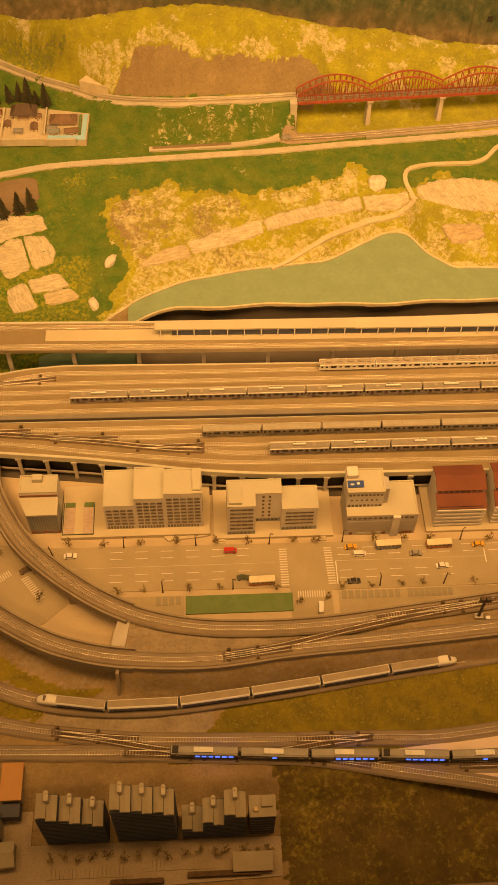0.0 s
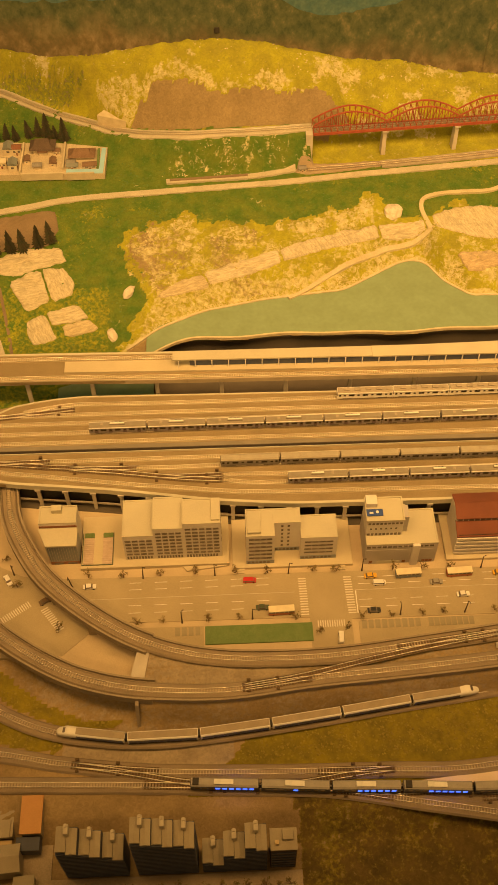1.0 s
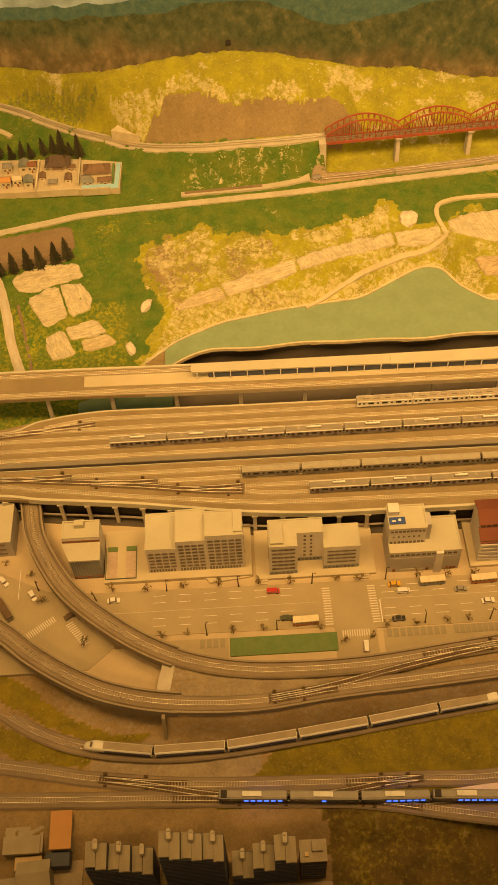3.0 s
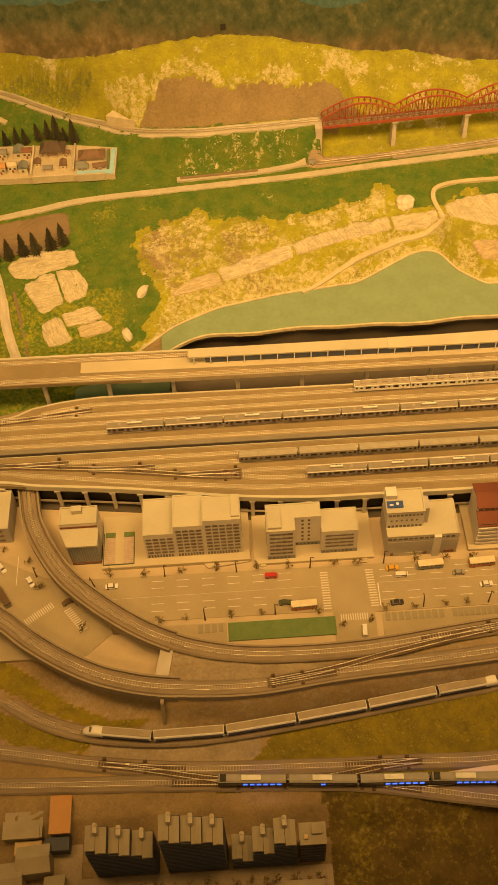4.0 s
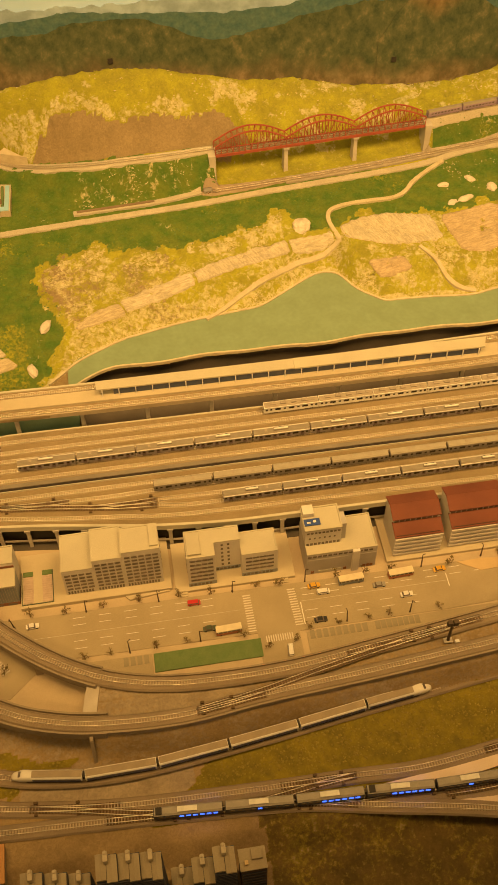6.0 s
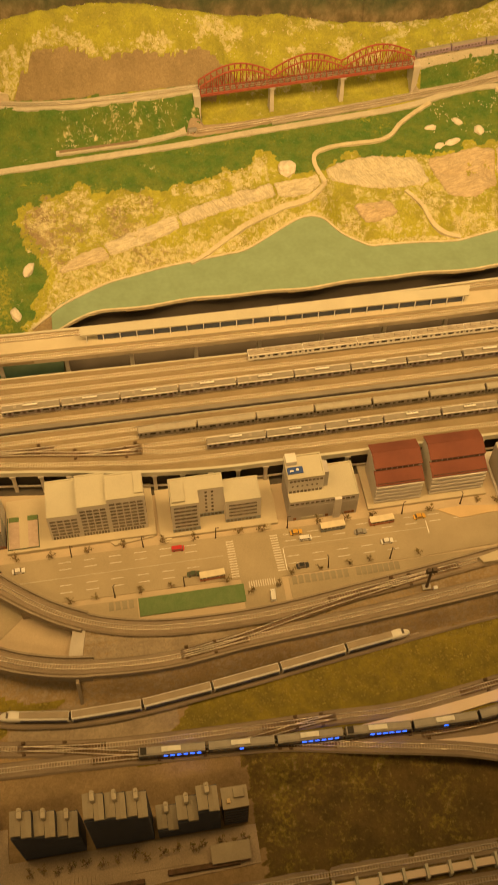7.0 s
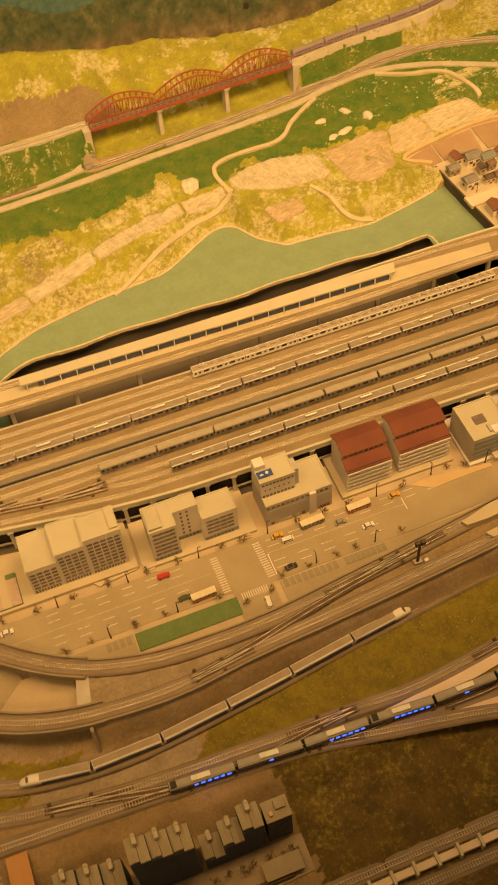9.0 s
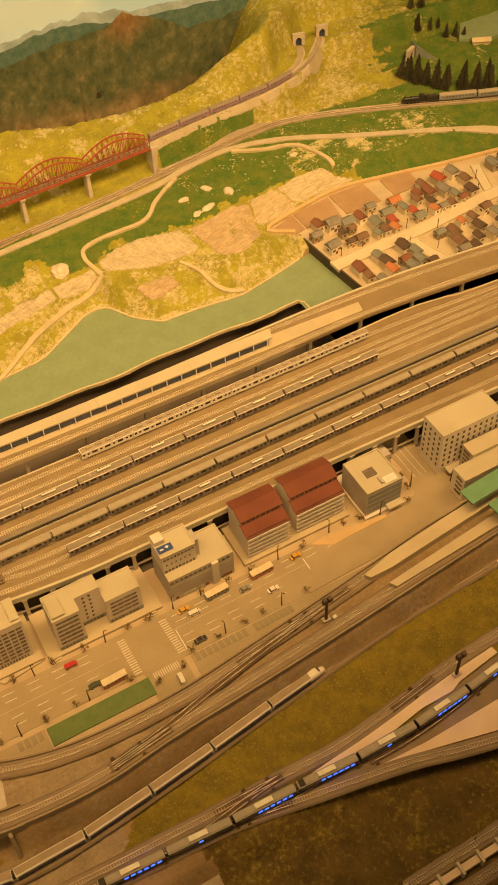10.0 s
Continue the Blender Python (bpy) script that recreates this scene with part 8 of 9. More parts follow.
firs = [conifer(k) for k in range(3)]
spots = [(-0.79, 1.262, 0.95), (-0.762, 1.268, 1.0), (-0.732, 1.262, 1.1), (-0.694, 1.275, 0.85), (-0.668, 1.28, 0.8), (-0.642, 1.272, 1.15), (-0.615, 1.265, 0.7), (-0.588, 1.256, 1.0), (-0.83, 1.27, 1.0),
         (-0.752, 0.815, 0.95), (-0.712, 0.822, 1.0), (-0.676, 0.826, 1.05), (-0.637, 0.838, 1.05), (-0.603, 0.850, 1.0), (-0.79, 0.805, 1.0),
         (1.722, 1.225, 0.9), (1.738, 1.20, 1.1), (1.752, 1.17, 1.15), (1.772, 1.15, 1.0), (1.79, 1.12, 1.1), (1.812, 1.095, 1.0), (1.83, 1.11, 0.95), (1.865, 1.075, 1.2), (1.90, 1.045, 1.2), (1.94, 1.03, 1.2), (1.985, 1.01, 1.1), (1.745, 1.215, 0.8), (1.88, 1.085, 0.9), (1.96, 1.05, 0.9),
         (1.912, 1.400, 1.1), (1.962, 1.397, 0.8), (1.998, 1.397, 0.7), (2.0, 1.35, 0.9), (2.03, 1.338, 0.9), (2.055, 1.322, 0.7), (1.955, 1.45, 1.1), (2.06, 1.45, 1.2), (2.13, 1.43, 1.2), (2.20, 1.42, 1.2), (2.0, 1.5, 1.2), (2.1, 1.52, 1.2), (2.17, 1.5, 1.2), (1.92, 1.46, 1.0)]
for k, (x, y, s) in enumerate(spots):
    m = pose(x, y, hill(x, y) - 0.002, random.uniform(-4, 4), random.uniform(-4, 4), random.uniform(0, 360))
    if k < 3:
        firs[k].matrix_basis = m
    else:
        s *= 1.45 if 1.7 < x < 2.0 and y < 1.24 else 1.3 if x < 0 else 1.0
        copy_thing(firs[k % 3], m).scale = (s, s, s * random.uniform(0.95, 1.1))

# ---- temple and the first village ----
TILE_B = stuff_of("brown_tile_roof", (0.20, 0.13, 0.085), (0.16, 0.10, 0.065), 60, 0.8, 0.3)
TILE_G = stuff_of("grey_tile_roof", (0.24, 0.23, 0.21), (0.19, 0.18, 0.165), 60, 0.8, 0.3)
TILE_R = stuff_of("red_tile_roof", (0.22, 0.10, 0.06), (0.18, 0.085, 0.05), 60, 0.8, 0.3)
TILE_T = stuff_of("teal_roof", (0.21, 0.225, 0.21), (0.175, 0.19, 0.175), 60, 0.7, 0.2)
PLASTER = stuff_of("pale_plaster", (0.58, 0.52, 0.38), (0.50, 0.44, 0.32), 40, 0.85, 0.2, spread=0.15)
SAND = stuff_of("sandy_plot", (0.52, 0.45, 0.32), (0.45, 0.385, 0.27), 18, 0.95, 0.3)
PLASTER_L = stuff_of("white_plaster", (0.76, 0.71, 0.58), (0.68, 0.63, 0.50), 40, 0.85, 0.2, spread=0.1)
TILE_D = stuff_of("dark_tile_roof", (0.115, 0.082, 0.060), (0.09, 0.065, 0.05), 60, 0.8, 0.3)
AQUA = stuff_of("pale_blue_channel", (0.34, 0.58, 0.72), (0.30, 0.52, 0.66), 20, 0.6, 0.0)


def gable_roof(parent, sx, sy, z, rise, over, material, name="roof", lift=0.0):
    bm = bmesh.new()
    a, b = sx + over, sy + over
    lo = [bm.verts.new(p) for p in ((-a, -b, z), (a, -b, z), (a, b, z), (-a, b, z))]
    hi = [bm.verts.new((q.co.x, q.co.y, z + 0.0012)) for q in lo]
    r = [bm.verts.new((-a, 0, z + rise)), bm.verts.new((a, 0, z + rise))]
    for q in ((hi[0], hi[1], r[1], r[0]), (hi[2], hi[3], r[0], r[1]), (hi[0], r[0], hi[3]), (hi[1], hi[2], r[1]), (lo[3], lo[2], lo[1], lo[0]),
              (lo[0], lo[1], hi[1], hi[0]), (lo[1], lo[2], hi[2], hi[1]), (lo[2], lo[3], hi[3], hi[2]), (lo[3], lo[0], hi[0], hi[3])):
        bm.faces.new(q)
    return part(name, bm, material, parent)


def hipped_roof(parent, sx, sy, z, rise, over, material):
    bm = bmesh.new()
    a, b = sx + over, sy + over
    v = [bm.verts.new(p) for p in ((-a, -b, z), (a, -b, z), (a, b, z), (-a, b, z), (-a * 0.62, -b * 0.5, z + rise * 0.45), (a * 0.62, -b * 0.5, z + rise * 0.45), (a * 0.62, b * 0.5, z + rise * 0.45), (-a * 0.62, b * 0.5, z + rise * 0.45), (-a * 0.5, 0, z + rise), (a * 0.5, 0, z + rise))]
    for q in ((0, 1, 5, 4), (1, 2, 6, 5), (2, 3, 7, 6), (3, 0, 4, 7), (4, 5, 9, 8), (6, 7, 8, 9), (5, 6, 9), (7, 4, 8), (3, 2, 1, 0)):
        bm.faces.new([v[i] for i in q])
    return part("roof", bm, material, parent)


def house(x, y, z, rz, sx, sy, h, roof, wall, label, group, category="house", name="house"):
    t = thing(name, x, y, z, rz, label, category, group)
    part("wall", boxed(-sx, -sy, 0, sx, sy, h), wall, t)
    gable_roof(t, sx, sy, h, min(sx, sy) * 0.75, 0.0012, roof)
    bm = bmesh.new()
    for s in (-1, 1):
        v = [bm.verts.new(p) for p in ((s * sx, -sy, h), (s * sx, sy, h), (s * sx, 0, h + min(sx, sy) * 0.7))]
        bm.faces.new(v)
    part("gable", bm, wall, t)
    for k in (-0.5, 0.5):
        pane(t, k * sx, -sy - 0.0003, h * 0.62, sx * 0.5, h * 0.28)
    pane(t, sx + 0.0003, 0, h * 0.6, sy * 0.6, h * 0.28, turn=90)
    pane(t, -sx - 0.0003, 0, h * 0.6, sy * 0.6, h * 0.28, turn=-90)
    pane(t, 0.0, -sy - 0.0004, h * 0.22, sx * 0.35, h * 0.42, name="door", material=BRICK_B)
    return t


bm = bmesh.new()
prism(bm, [(-0.90, 1.095), (-0.80, 1.093), (-0.462, 1.085), (-0.458, 1.205), (-0.60, 1.232), (-0.90, 1.25)], 0.07, 0.116)
temple_plot = solid("temple_plot", bm, SAND, "sandy walled plot under the temple and houses", "plot", kind="structure")
bm = bmesh.new()
prism(bm, [(-0.572, 1.088), (-0.466, 1.086), (-0.462, 1.200), (-0.474, 1.200), (-0.478, 1.104), (-0.572, 1.106)], 0.112, 0.1185)
part("channel", bm, AQUA, temple_plot, "pale blue water channel")
part("garden", boxed(-0.486, 1.106, 0.112, -0.479, 1.195, 0.122, bevel=0.001), LAWN, temple_plot)
for a in ((-0.70, 1.083, -0.580, 1.089), (-0.570, 1.079, -0.49, 1.085)):
    part("wall", boxed(a[0], a[1], 0.10, a[2], a[3], 0.124, bevel=0.0008), PLASTER, temple_plot)
for a in ((-0.706, 1.095, -0.701, 1.225), (-0.584, 1.105, -0.579, 1.222)):
    part("wall", boxed(a[0], a[1], 0.112, a[2], a[3], 0.128, bevel=0.0008), PLASTER, temple_plot)
t = thing("temple_hall", -0.645, 1.200, 0.116, 0, "temple main hall with a curved brown tiled roof", "temple")
part("wall", boxed(-0.028, -0.016, 0, 0.028, 0.016, 0.018), PLASTER, t)
hipped_roof(t, 0.030, 0.018, 0.018, 0.024, 0.008, TILE_D)
part("porch", boxed(-0.012, -0.026, 0, 0.012, -0.016, 0.012), PLASTER, t)
part("porch_roof", boxed(-0.015, -0.029, 0.012, 0.015, -0.014, 0.0155, bevel=0.001), TILE_B, t)
t = thing("temple_gate", -0.655, 1.118, 0.116, 0, "small temple gate with a pale tiled roof", "gate")
part("wall", boxed(-0.010, -0.006, 0, 0.010, 0.006, 0.012), PLASTER, t)
gable_roof(t, 0.010, 0.006, 0.012, 0.008, 0.004, TILE_G)
t = thing("temple_hall", -0.530, 1.165, 0.116, 0, "low temple residence with a brown hipped roof", "temple")
part("wall", boxed(-0.030, -0.014, 0, 0.034, 0.014, 0.013), PLASTER, t)
hipped_roof(t, 0.034, 0.017, 0.013, 0.017, 0.006, TILE_B)
for x, y, rz, sx, sy, h, word in ((-0.612, 1.135, 90, 0.014, 0.009, 0.012, "side hall"), (-0.688, 1.150, 90, 0.012, 0.008, 0.011, "store"), (-0.605, 1.185, 0, 0.010, 0.008, 0.011, "tea house"), (-0.560, 1.130, 0, 0.013, 0.008, 0.010, "gatehouse")):
    house(x, y, 0.116, rz, sx, sy, h, TILE_B if h > 0.0105 else TILE_G, PLASTER, f"small tiled temple {word} on the sandy plot", "temple houses")
house(-0.505, 1.118, 0.116, 6, 0.020, 0.010, 0.009, TILE_B, PLASTER, "low dark-roofed outbuilding in the temple plot", "temple houses")
house(-0.555, 1.118, 0.116, 0, 0.016, 0.009, 0.008, TILE_T, PLASTER, "small teal-roofed outbuilding in the temple plot", "temple houses")
for x, y, s, r, lab in ((-0.745, 1.195, 0.016, TILE_T, "small shop with a teal roof"), (-0.725, 1.120, 0.015, TILE_T, "small teal-roofed house"), (-0.757, 1.130, 0.013, PLASTER, "pale flat-looking house"), (-0.720, 1.190, 0.013, TILE_R, "house with an orange roof"), (-0.790, 1.125, 0.014, RUST, "orange-fronted shop house"), (-0.792, 1.190, 0.013, TILE_G, "grey-roofed house"), (-0.84, 1.15, 0.016, TILE_R, "red-roofed house")):
    house(x, y, 0.116, random.choice((0, 90)), s, s * 0.85, 0.022, r, PLASTER, lab + " beside the temple", "houses by the temple")
bm = bmesh.new()
prism(bm, [(-0.485, 1.275), (-0.40, 1.242), (-0.42, 1.255), (-0.465, 1.30)], 0.13, 0.178)
solid("rock_wall", bm, SHORE, "pale bare rock face beside the upper line", "rock")
house(0.108, 1.094, 0.098, 5, 0.011, 0.008, 0.010, TILE_G, PLASTER, "small grey station hut beside the siding", "station hut", "hut", "hut")

# the single-track ramp at the west end
lay("ramp_road", [(-0.82, 0.83), (-0.790, 0.765), (-0.766, 0.68), (-0.750, 0.59), (-0.722, 0.50), (-0.70, 0.42)], 0.013, PALE_ROAD, "pale ramp curving down towards the viaduct", "ramp", 0.006)
lay("ramp_rail_bed", [(-0.82, 0.83), (-0.790, 0.765), (-0.766, 0.68), (-0.750, 0.59), (-0.722, 0.50), (-0.70, 0.42)], 0.005, CONCRETE, "grey rail bed on the ramp", "ramp", 0.008)
lay("ditch_path", [(-0.735, 0.70), (-0.712, 0.60), (-0.695, 0.52), (-0.685, 0.44)], 0.004, BROWN_FIELD, "narrow brown ditch beside the fields", "ditch", 0.004)

# ---- the eastern village ----
VIL_Z = 0.030
bm = bmesh.new()
prism(bm, VILLAGE, -0.01, VIL_Z)
solid("village_plot", bm, SAND, "sandy raised plot of the model village", "plot", kind="structure")
bm = bmesh.new()
sweep(bm, np.array([(1.047, 0.760, 0), (1.060, 0.62, 0), (1.079, 0.44, 0)]), [(-0.004, -0.02), (0.001, -0.02), (0.001, VIL_Z + 0.004), (-0.004, VIL_Z + 0.004)])
solid("village_wall", bm, DARK, "dark side board of the village plot", "wall", kind="structure")
bm = bmesh.new()
sweep(bm, curve([(1.04, 0.775, VIL_Z), (0.975, 0.828, VIL_Z), (1.10, 0.865, VIL_Z), (1.268, 0.888, VIL_Z), (1.45, 0.86, VIL_Z), (1.618, 0.826, VIL_Z), (1.9, 0.78, VIL_Z)], 0.02), [(-0.006, -0.02), (0.006, -0.02), (0.006, 0.010), (-0.006, 0.010)])
solid("village_kerb", bm, ORANGE_PAVE, "pale kerb round the village plots", "kerb", kind="structure")
VIL_ROAD = stuff_of("village_road", (0.60, 0.545, 0.42), (0.54, 0.49, 0.37), 16, 0.9, 0.1)
for pts, w in (([(1.056, 0.583), (1.194, 0.590), (1.333, 0.592), (1.465, 0.603), (1.649, 0.622), (1.85, 0.64), (2.3, 0.66)], 0.019), ([(1.31, 0.584), (1.325, 0.51), (1.348, 0.43)], 0.017), ([(1.649, 0.622), (1.672, 0.69), (1.70, 0.77)], 0.013)):
    bm = bmesh.new()
    top = 0.0012 + 0.0004 * len(pts) + 6 * w * 0.01
    sweep(bm, curve([(x, y, VIL_Z) for x, y in pts], 0.02), [(-w, -0.004), (w, -0.004), (w, top), (-w, top)])
    solid("village_road", bm, VIL_ROAD, "pale village street between the houses", "road", kind="structure")
    for o in (-w - 0.002, w + 0.002):
        bm = bmesh.new()
        sweep(bm, curve([(x, y, VIL_Z) for x, y in pts], 0.02), [(o - 0.0012, -0.004), (o + 0.0012, -0.004), (o + 0.0012, top + 0.001), (o - 0.0012, top + 0.001)])
        solid("village_kerb", bm, PLASTER, "pale kerb along the village street", "kerb", kind="structure")
rnd = random.Random(5)
TILE_O = stuff_of("orange_tile_roof", (0.46, 0.20, 0.09), (0.40, 0.17, 0.075), 60, 0.8, 0.3)
TILE_R2 = stuff_of("bright_red_roof", (0.38, 0.10, 0.055), (0.33, 0.085, 0.05), 60, 0.8, 0.3)
ROOFS = {"g": ((TILE_G, "grey-tiled"), (TILE_T, "blue-grey-roofed")), "b": ((TILE_B, "brown-tiled"), (TILE_D, "dark brown-roofed")), "r": ((TILE_R2, "red-tiled"), (TILE_R, "rust-roofed")), "o": ((TILE_O, "orange-roofed"), (TILE_R2, "red-tiled"))}
NORTH_ROW = [(1.106, 0.754, "r", 1.1), (1.077, 0.716, "g", 1), (1.145, 0.737, "g", 1.5), (1.188, 0.723, "g", 1.4), (1.092, 0.646, "g", 1.4), (1.184, 0.691, "b", .8), (1.151, 0.687, "b", .8), (1.185, 0.638, "b", 1.1), (1.152, 0.641, "b", .9), (1.237, 0.725, "r", 1.1), (1.286, 0.746, "g", 1), (1.260, 0.673, "g", 1.3), (1.314, 0.697, "g", 1.2),
             (1.309, 0.659, "r", 1), (1.299, 0.630, "o", 1), (1.238, 0.632, "g", .9), (1.264, 0.630, "b", .9), (1.366, 0.736, "o", 1.2), (1.373, 0.693, "g", 1), (1.388, 0.667, "o", .9), (1.388, 0.634, "g", 1.1), (1.427, 0.702, "b", 1), (1.447, 0.728, "r", 1), (1.482, 0.718, "r", 1.3), (1.483, 0.757, "b", 1), (1.544, 0.755, "o", 1.4)]
EAST_ROW = [(1.528, 0.704, "g", 1.3), (1.602, 0.761, "g", 1.4), (1.545, 0.670, "g", 1), (1.555, 0.643, "r", .9), (1.446, 0.637, "o", .9), (1.478, 0.637, "g", .9), (1.510, 0.637, "b", .9), (1.460, 0.672, "b", .9), (1.618, 0.715, "b", 1.2), (1.60, 0.660, "b", 1.2), (1.738, 0.732, "g", 1.2), (1.76, 0.69, "r", 1.1), (1.79, 0.74, "b", 1.2), (1.80, 0.69, "g", 1)]
SOUTH_ROW = [(1.103, 0.522, "r", 1.3), (1.110, 0.486, "b", 1), (1.181, 0.542, "g", 1.1), (1.186, 0.507, "b", 1.2), (1.182, 0.473, "o", 1.1), (1.205, 0.446, "g", 1), (1.266, 0.540, "b", 1.4), (1.283, 0.506, "g", 1.1), (1.236, 0.490, "r", 1), (1.276, 0.472, "g", 1.1), (1.240, 0.455, "g", 1.1), (1.302, 0.447, "b", 1), (1.135, 0.450, "g", 1.1)]
FAR_ROW = [(1.395, 0.540, "g", 1), (1.432, 0.522, "b", 1.2), (1.482, 0.552, "o", .9), (1.521, 0.550, "b", 1), (1.513, 0.507, "b", 1.2), (1.480, 0.466, "b", 1), (1.526, 0.457, "g", 1.1), (1.417, 0.478, "b", 1.4), (1.410, 0.444, "g", 1.1), (1.450, 0.436, "b", 1.1), (1.579, 0.565, "b", 1.1), (1.599, 0.531, "g", 1), (1.58, 0.48, "b", 1.2), (1.64, 0.55, "o", 1), (1.66, 0.50, "g", 1.2), (1.72, 0.56, "b", 1.1), (1.74, 0.50, "g", 1.2)]
for x, y, tone, size in NORTH_ROW + EAST_ROW + SOUTH_ROW + FAR_ROW:
    mat_r, word = rnd.choice(ROOFS[tone])
    s = 0.0132 * size * rnd.uniform(0.95, 1.08)
    light = rnd.random()
    house(x, y, VIL_Z, rnd.choice((0, 90, 90)) + 5 + rnd.uniform(-5, 5), s * rnd.uniform(1.05, 1.3), s * 0.90, rnd.uniform(0.015, 0.021) + 0.004 * size, mat_r, PLASTER_L if light < 0.45 else PLASTER if light < 0.8 else SAW_ROOF,
          f"{word} {'two-storey' if size > 1.05 else 'small'} village house with {'white' if light < 0.45 else 'pale' if light < 0.8 else 'grey'} walls on a sandy plot", "village houses")
PLOT_B = stuff_of("bare_plot", (0.40, 0.28, 0.17), (0.34, 0.235, 0.14), 16, 0.95, 0.3)
for pts in ([(0.985, 0.823), (1.040, 0.768), (1.075, 0.775), (1.075, 0.852)], [(1.081, 0.775), (1.20, 0.765), (1.215, 0.872), (1.081, 0.853)], [(1.221, 0.772), (1.345, 0.772), (1.345, 0.872), (1.221, 0.876)], [(1.395, 0.770), (1.50, 0.782), (1.50, 0.846), (1.400, 0.862)]):
    bm = bmesh.new()
    prism(bm, pts, 0.02, VIL_Z + 0.0025)
    solid("bare_plot", bm, PLOT_B, "bare brown building plot at the edge of the village", "plot", kind="structure")
pole = thing("utility_pole", 1.098, 0.612, VIL_Z, 0, "thin dark utility pole beside the village street", "pole", "village poles")
bm = bmesh.new()
tube(bm, 0, 0, 0, 0.036, 0.0012, 0.0009, 6)
part("shaft", bm, LAMP_M, pole)
part("crossarm", boxed(-0.004, -0.0005, 0.031, 0.004, 0.0005, 0.032), LAMP_M, pole)
for x, y in ((1.175, 0.616), (1.335, 0.623), (1.417, 0.635), (1.258, 0.563), (1.295, 0.549), (1.413, 0.575), (1.578, 0.650), (1.619, 0.652), (1.732, 0.761), (1.657, 0.712), (1.36, 0.50)):
    copy_thing(pole, pose(x, y, VIL_Z, 0, 0, rnd.uniform(0, 90)))

# the steam train on the country line
LOCO = stuff_of("black_loco", (0.025, 0.025, 0.025), (0.04, 0.035, 0.03), 60, 0.4, 0.0)
line, far = along([(x, y, hill(x, y) + 0.009) for x, y in ((1.10, 1.198), (1.292, 1.196), (1.45, 1.158), (1.613, 1.095), (1.78, 1.033), (1.94, 0.971), (2.4, 0.82))])
s0 = float(np.interp(1.632, line[:, 0], far))
t = thing("steam_locomotive", label="black steam locomotive on the country line", category="locomotive")
bm = bmesh.new()
bmesh.ops.create_cone(bm, cap_ends=True, segments=12, radius1=0.0062, radius2=0.0062, depth=0.055, matrix=Matrix.Translation((0.032, 0, 0.0125)) @ Matrix.Rotation(math.pi / 2, 4, "Y"))
part("boiler", bm, LOCO, t)
part("cab", boxed(0.058, -0.009, 0.006, 0.076, 0.009, 0.023, bevel=0.0008), LOCO, t)
part("frame", boxed(0.0, -0.008, 0.003, 0.076, 0.008, 0.0075), LOCO, t)
bm = bmesh.new()
tube(bm, 0.009, 0, 0.018, 0.024, 0.0022, 0.0026)
part("chimney", bm, LOCO, t)
bm = bmesh.new()
bmesh.ops.create_uvsphere(bm, u_segments=10, v_segments=6, radius=0.004, matrix=Matrix.Translation((0.030, 0, 0.0185)))
part("dome", bm, LOCO, t)
for k in range(4):
    for s in (-1, 1):
        bm = bmesh.new()
        bmesh.ops.create_cone(bm, cap_ends=True, segments=12, radius1=0.005, radius2=0.005, depth=0.0015, matrix=Matrix.Translation((0.016 + 0.0125 * k, s * 0.008, 0.005)) @ Matrix.Rotation(math.pi / 2, 4, "X"))
        part("wheel", bm, LOCO, t)
t.matrix_basis = ride(t, line, far, s0, 0.076)
t = thing("tender", label="black coal tender behind the steam locomotive", category="tender")
part("body", boxed(0.0, -0.0085, 0.003, 0.040, 0.0085, 0.017, bevel=0.0008), LOCO, t)
part("coal", boxed(0.004, -0.007, 0.017, 0.036, 0.007, 0.020, bevel=0.0015), UNDER, t)
t.matrix_basis = ride(t, line, far, s0 + 0.080, 0.04)
GREY_COACH = stuff_of("grey_blue_coach", (0.26, 0.28, 0.30), (0.22, 0.24, 0.26), 60, 0.5, 0.0)
for k in range(4):
    t = thing("passenger_coach", label="grey-blue passenger coach behind the steam locomotive", category="train car", group="steam train coaches")
    part("body", car_shell(0.125, 0.0175, 0.003, 0.0185, 0.001), GREY_COACH, t)
    bm = bmesh.new()
    sweep(bm, np.array([(0.001, 0, 0), (0.124, 0, 0)], float), [(-0.0082, 0.0183), (0.0082, 0.0183), (0.005, 0.0222), (-0.005, 0.0222)])
    part("roof", bm, CAR_ROOF_L, t)
    for s in (-1, 1):
        for j in range(10):
            pane(t, 0.013 + 0.011 * j, s * 0.009, 0.0125, 0.006, 0.0045)
    for x in (0.0, 0.125):
        part("end", boxed(x - 0.001, -0.006, 0.004, x + 0.001, 0.006, 0.018), UNDER, t)
    t.matrix_basis = ride(t, line, far, s0 + 0.124 + 0.129 * k, 0.125)
t = thing("lodge", 2.085, 1.26, 0.103, -25, "small lodge with a pale roof beside a green sheet", "hut")
part("wall", boxed(-0.03, -0.012, 0, 0.03, 0.012, 0.014), PLASTER, t)
gable_roof(t, 0.030, 0.012, 0.014, 0.010, 0.004, SHORE)
bm = bmesh.new()
prism(bm, [(2.02, 1.30), (2.12, 1.25), (2.3, 1.28), (2.3, 1.42), (2.10, 1.40)], 0.09, 0.118)
solid("green_sheet", bm, POND, "flat pale green sheet beside the lodge", "sheet", kind="structure")

# ---- rocks and scrub ----
STONE = stuff_of("pale_stone", (0.66, 0.60, 0.50), (0.54, 0.48, 0.38), 60, 0.9, 0.5)


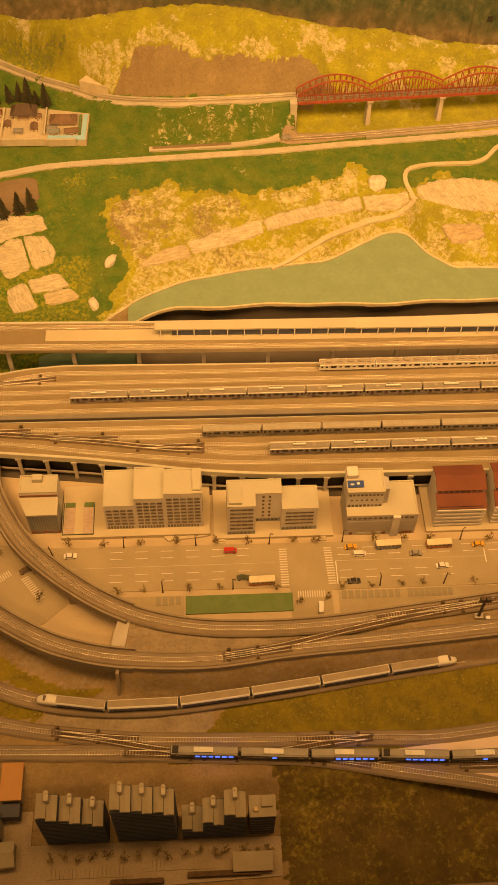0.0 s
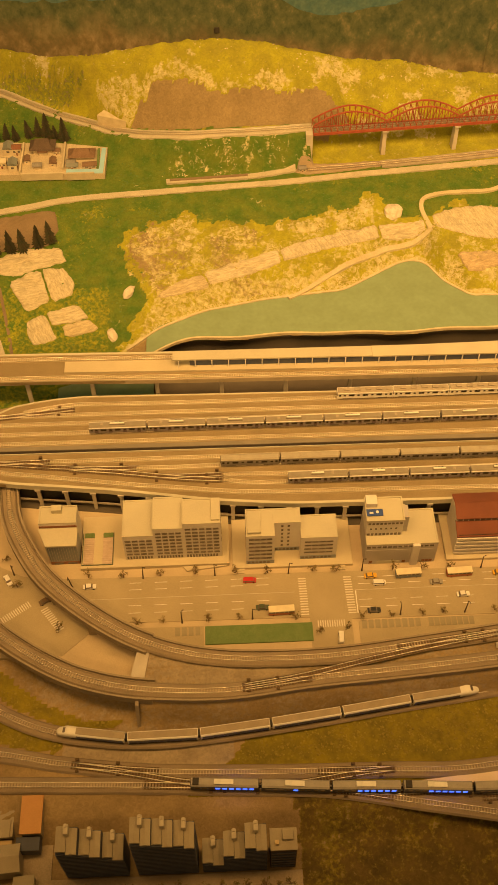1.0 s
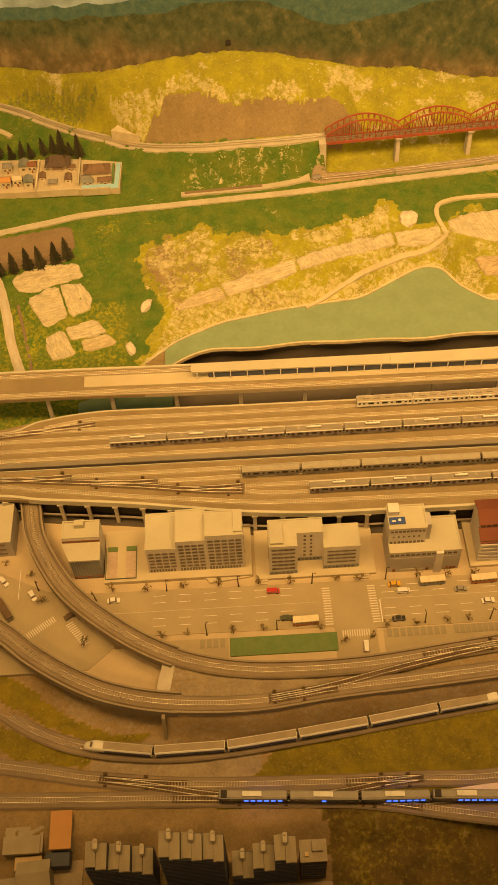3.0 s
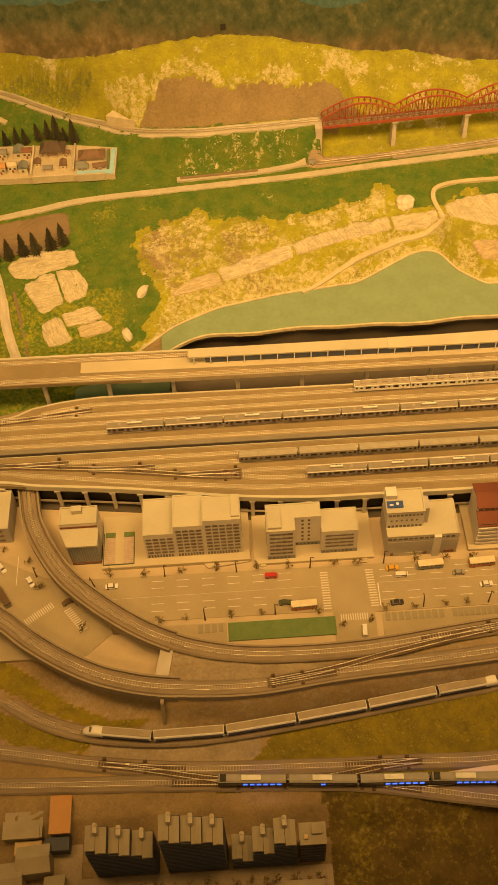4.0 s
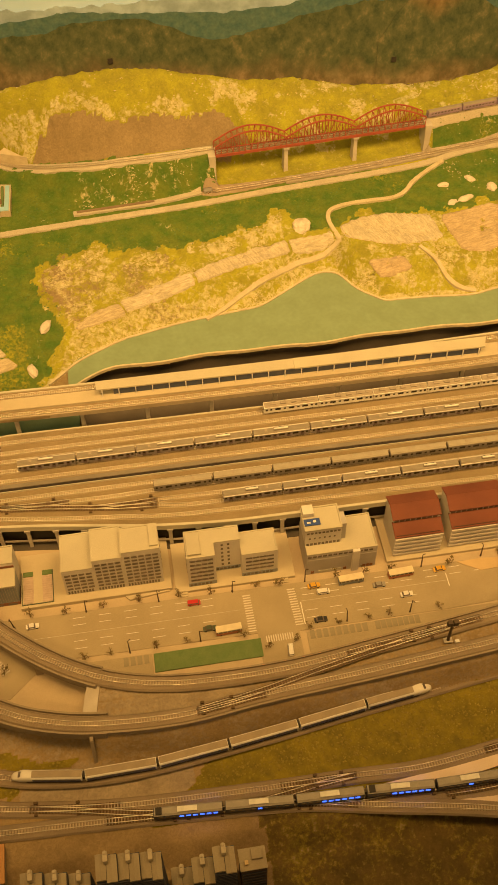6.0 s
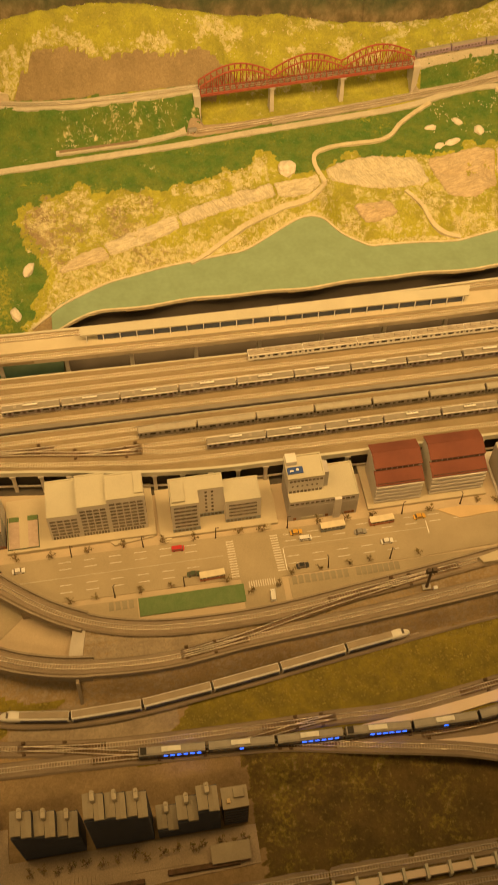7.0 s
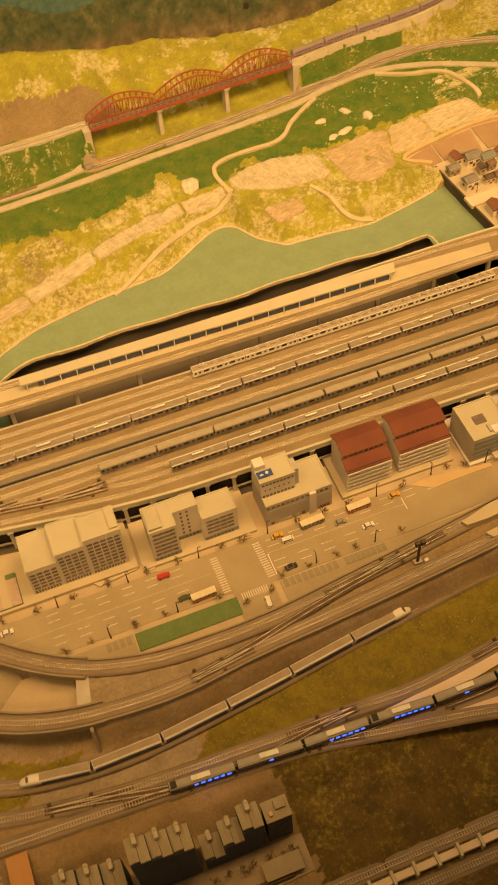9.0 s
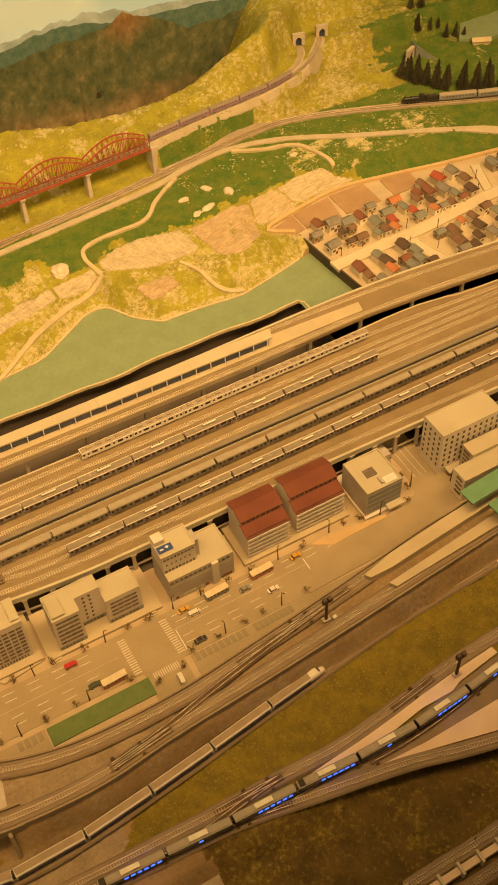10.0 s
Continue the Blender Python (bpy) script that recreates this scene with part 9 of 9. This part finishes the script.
def boulder(x, y, sx, sy, sz, seed, rz=0):
    rnd = random.Random(seed)
    bm = bmesh.new()
    bmesh.ops.create_icosphere(bm, subdivisions=3, radius=1.0)
    for v in bm.verts:
        n = fbm(v.co.x * 1.3 + seed, v.co.y * 1.3, v.co.z * 1.3)
        v.co = Vector((v.co.x * sx, v.co.y * sy, v.co.z * sz)) * (1 + 0.22 * n)
    ob = solid("boulder", bm, STONE, "pale worn boulder on the hillside", "rock", "boulders")
    ob.matrix_basis = pose(x, y, hill(x, y), 0, 0, rz)


for k, (x, y, sx, sy, sz, rz) in enumerate(((0.353, 0.922, 0.026, 0.028, 0.014, 0), (-0.388, 0.681, 0.010, 0.020, 0.010, -25), (-0.432, 0.560, 0.010, 0.020, 0.012, 20), (0.796, 1.020, 0.013, 0.007, 0.007, 0), (0.804, 0.945, 0.012, 0.008, 0.007, 20),
                                            (0.845, 0.955, 0.018, 0.008, 0.008, 20), (0.934, 0.991, 0.010, 0.014, 0.010, 15), (0.880, 1.035, 0.007, 0.014, 0.007, 40), (1.196, 1.045, 0.010, 0.006, 0.006, 0))):
    f = 1.4 if x > 0.79 else 1.25 if x < 0 else 1.0
    boulder(x, y, sx * f, sy * f, sz, k * 7 + 1, rz)


def clumps(name, count, size, region, material, label, seed, height=hill, flat=0.6):
    """Loose flock and leaf litter: many small uneven tufts on the ground, as one stuff."""
    rnd = random.Random(seed)
    verts, faces = [], []
    made = tries = 0
    while made < count and tries < count * 12:
        tries += 1
        x, y = region[0] + (region[1] - region[0]) * rnd.random(), region[2] + (region[3] - region[2]) * rnd.random()
        if not region[4](x, y):
            continue
        made += 1
        s = size * rnd.uniform(0.5, 1.4)
        z = height(x, y) + 0.0005
        k = len(verts)
        a0, n = rnd.uniform(0, 6.28), 5
        for j in range(n):
            a = a0 + 6.2832 * j / n
            r = s * rnd.uniform(0.5, 1.1)
            verts.append((x + r * math.cos(a), y + r * math.sin(a), z - s * 0.2 + rnd.uniform(-0.2, 0.3) * s))
        verts.append((x + rnd.uniform(-0.4, 0.4) * s, y + rnd.uniform(-0.4, 0.4) * s, z + s * rnd.uniform(0.3, 0.9) * flat))
        faces += [(k + j, k + (j + 1) % n, k + n) for j in range(n)]
    me = bpy.data.meshes.new(name)
    me.from_pydata(verts, [], faces)
    me.materials.append(material)
    return tagged(new(name, me), label, "ground cover", kind="stuff")


def litter(name, c1, c2):
    m = stuff_of(name, c1, c2, 30, 0.95, 0.2)
    t, b = m.node_tree, m.node_tree.nodes["Principled BSDF"]
    geo, hue, r = t.nodes.new("ShaderNodeNewGeometry"), t.nodes.new("ShaderNodeHueSaturation"), t.nodes.new("ShaderNodeMapRange")
    r.inputs["To Min"].default_value, r.inputs["To Max"].default_value = 0.82, 1.12
    t.links.new(geo.outputs["Random Per Island"], r.inputs["Value"])
    t.links.new(r.outputs["Result"], hue.inputs["Value"])
    t.links.new(b.inputs["Base Color"].links[0].from_socket, hue.inputs["Color"])
    t.links.new(hue.outputs["Color"], b.inputs["Base Color"])
    return m


LIT_TAN, LIT_MOSS, LIT_GREEN = litter("tan_litter", (0.62, 0.555, 0.35), (0.54, 0.47, 0.27)), litter("moss_litter", (0.36, 0.33, 0.04), (0.30, 0.29, 0.04)), litter("green_litter", (0.09, 0.17, 0.04), (0.13, 0.20, 0.045))


def scrub_zone(x, y):
    c = hill_cover(x, y)
    return y > shore(x) + 0.008 and c[2] > 0.5 and not inside(x, y, VILLAGE)


def patchy(x, y, s, t):
    return fbm(x * 16, y * 16, s) > t


clumps("tan_scrub", 2600, 0.0020, (-0.46, 1.3, 0.55, 1.0, lambda x, y: scrub_zone(x, y) and patchy(x, y, 11.0, -0.15)), LIT_TAN, "tan leaf litter over the lower hillside", 1)
clumps("moss_scrub", 5200, 0.0024, (-0.46, 1.3, 0.55, 1.0, lambda x, y: scrub_zone(x, y) and patchy(x, y, 23.0, 0.0)), LIT_MOSS, "yellow moss tufts over the lower hillside", 2)
clumps("moss_scrub", 4200, 0.0030, (-1.1, 1.3, 1.15, 1.5, lambda x, y: hill_cover(x, y)[1] > 0.5 and y > np.interp(x, LINE_X, LINE_Y) + 0.035), LIT_MOSS, "yellow moss tufts over the upper hill", 3)
clumps("tan_scrub", 1500, 0.0026, (-1.1, 2.2, 1.15, 1.6, lambda x, y: y > np.interp(x, LINE_X, LINE_Y) + 0.035 and patchy(x, y, 31.0, 0.18) and hill_cover(x, y)[1] > 0.3), LIT_TAN, "tan litter patches on the upper hill", 4)
clumps("grass_tufts", 4500, 0.0032, (-1.1, 1.6, 0.45, 1.25, lambda x, y: hill_cover(x, y)[0] > 0.5 and not inside(x, y, VILLAGE)), LIT_GREEN, "green grass flock on the slope", 5)
clumps("tan_scrub", 260, 0.0022, (-0.30, 0.14, 1.085, 1.15, lambda x, y: patchy(x, y, 41.0, 0.12 + 4 * (y - 1.10)) ), LIT_TAN, "pale litter on the green bank", 6)
clumps("tan_scrub", 450, 0.0026, (0.8, 1.7, 0.98, 1.22, lambda x, y: patchy(x, y, 47.0, 0.2) and hill_cover(x, y)[0] > 0.5), LIT_TAN, "pale litter on the eastern green slope", 7)
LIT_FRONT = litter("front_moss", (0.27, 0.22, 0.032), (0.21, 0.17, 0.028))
clumps("front_moss", 4200, 0.0030, (-0.75, 1.3, -0.92, -0.43, lambda x, y: front_cover(x, y)[0] > 0.8 and abs(y + 0.62) > 0.025), LIT_FRONT, "yellow-green moss on the front banks", 8, front_height)

# inspection holes in the painted mountains
for x, z in ((-0.124, 0.218), (0.797, 0.127)):
    solid("wall_opening", boxed(x - 0.008, 1.6365, z - 0.009, x + 0.008, 1.6385, z + 0.009, bevel=0.0009), UNDER, "small dark opening in the painted backdrop", "opening", kind="structure")
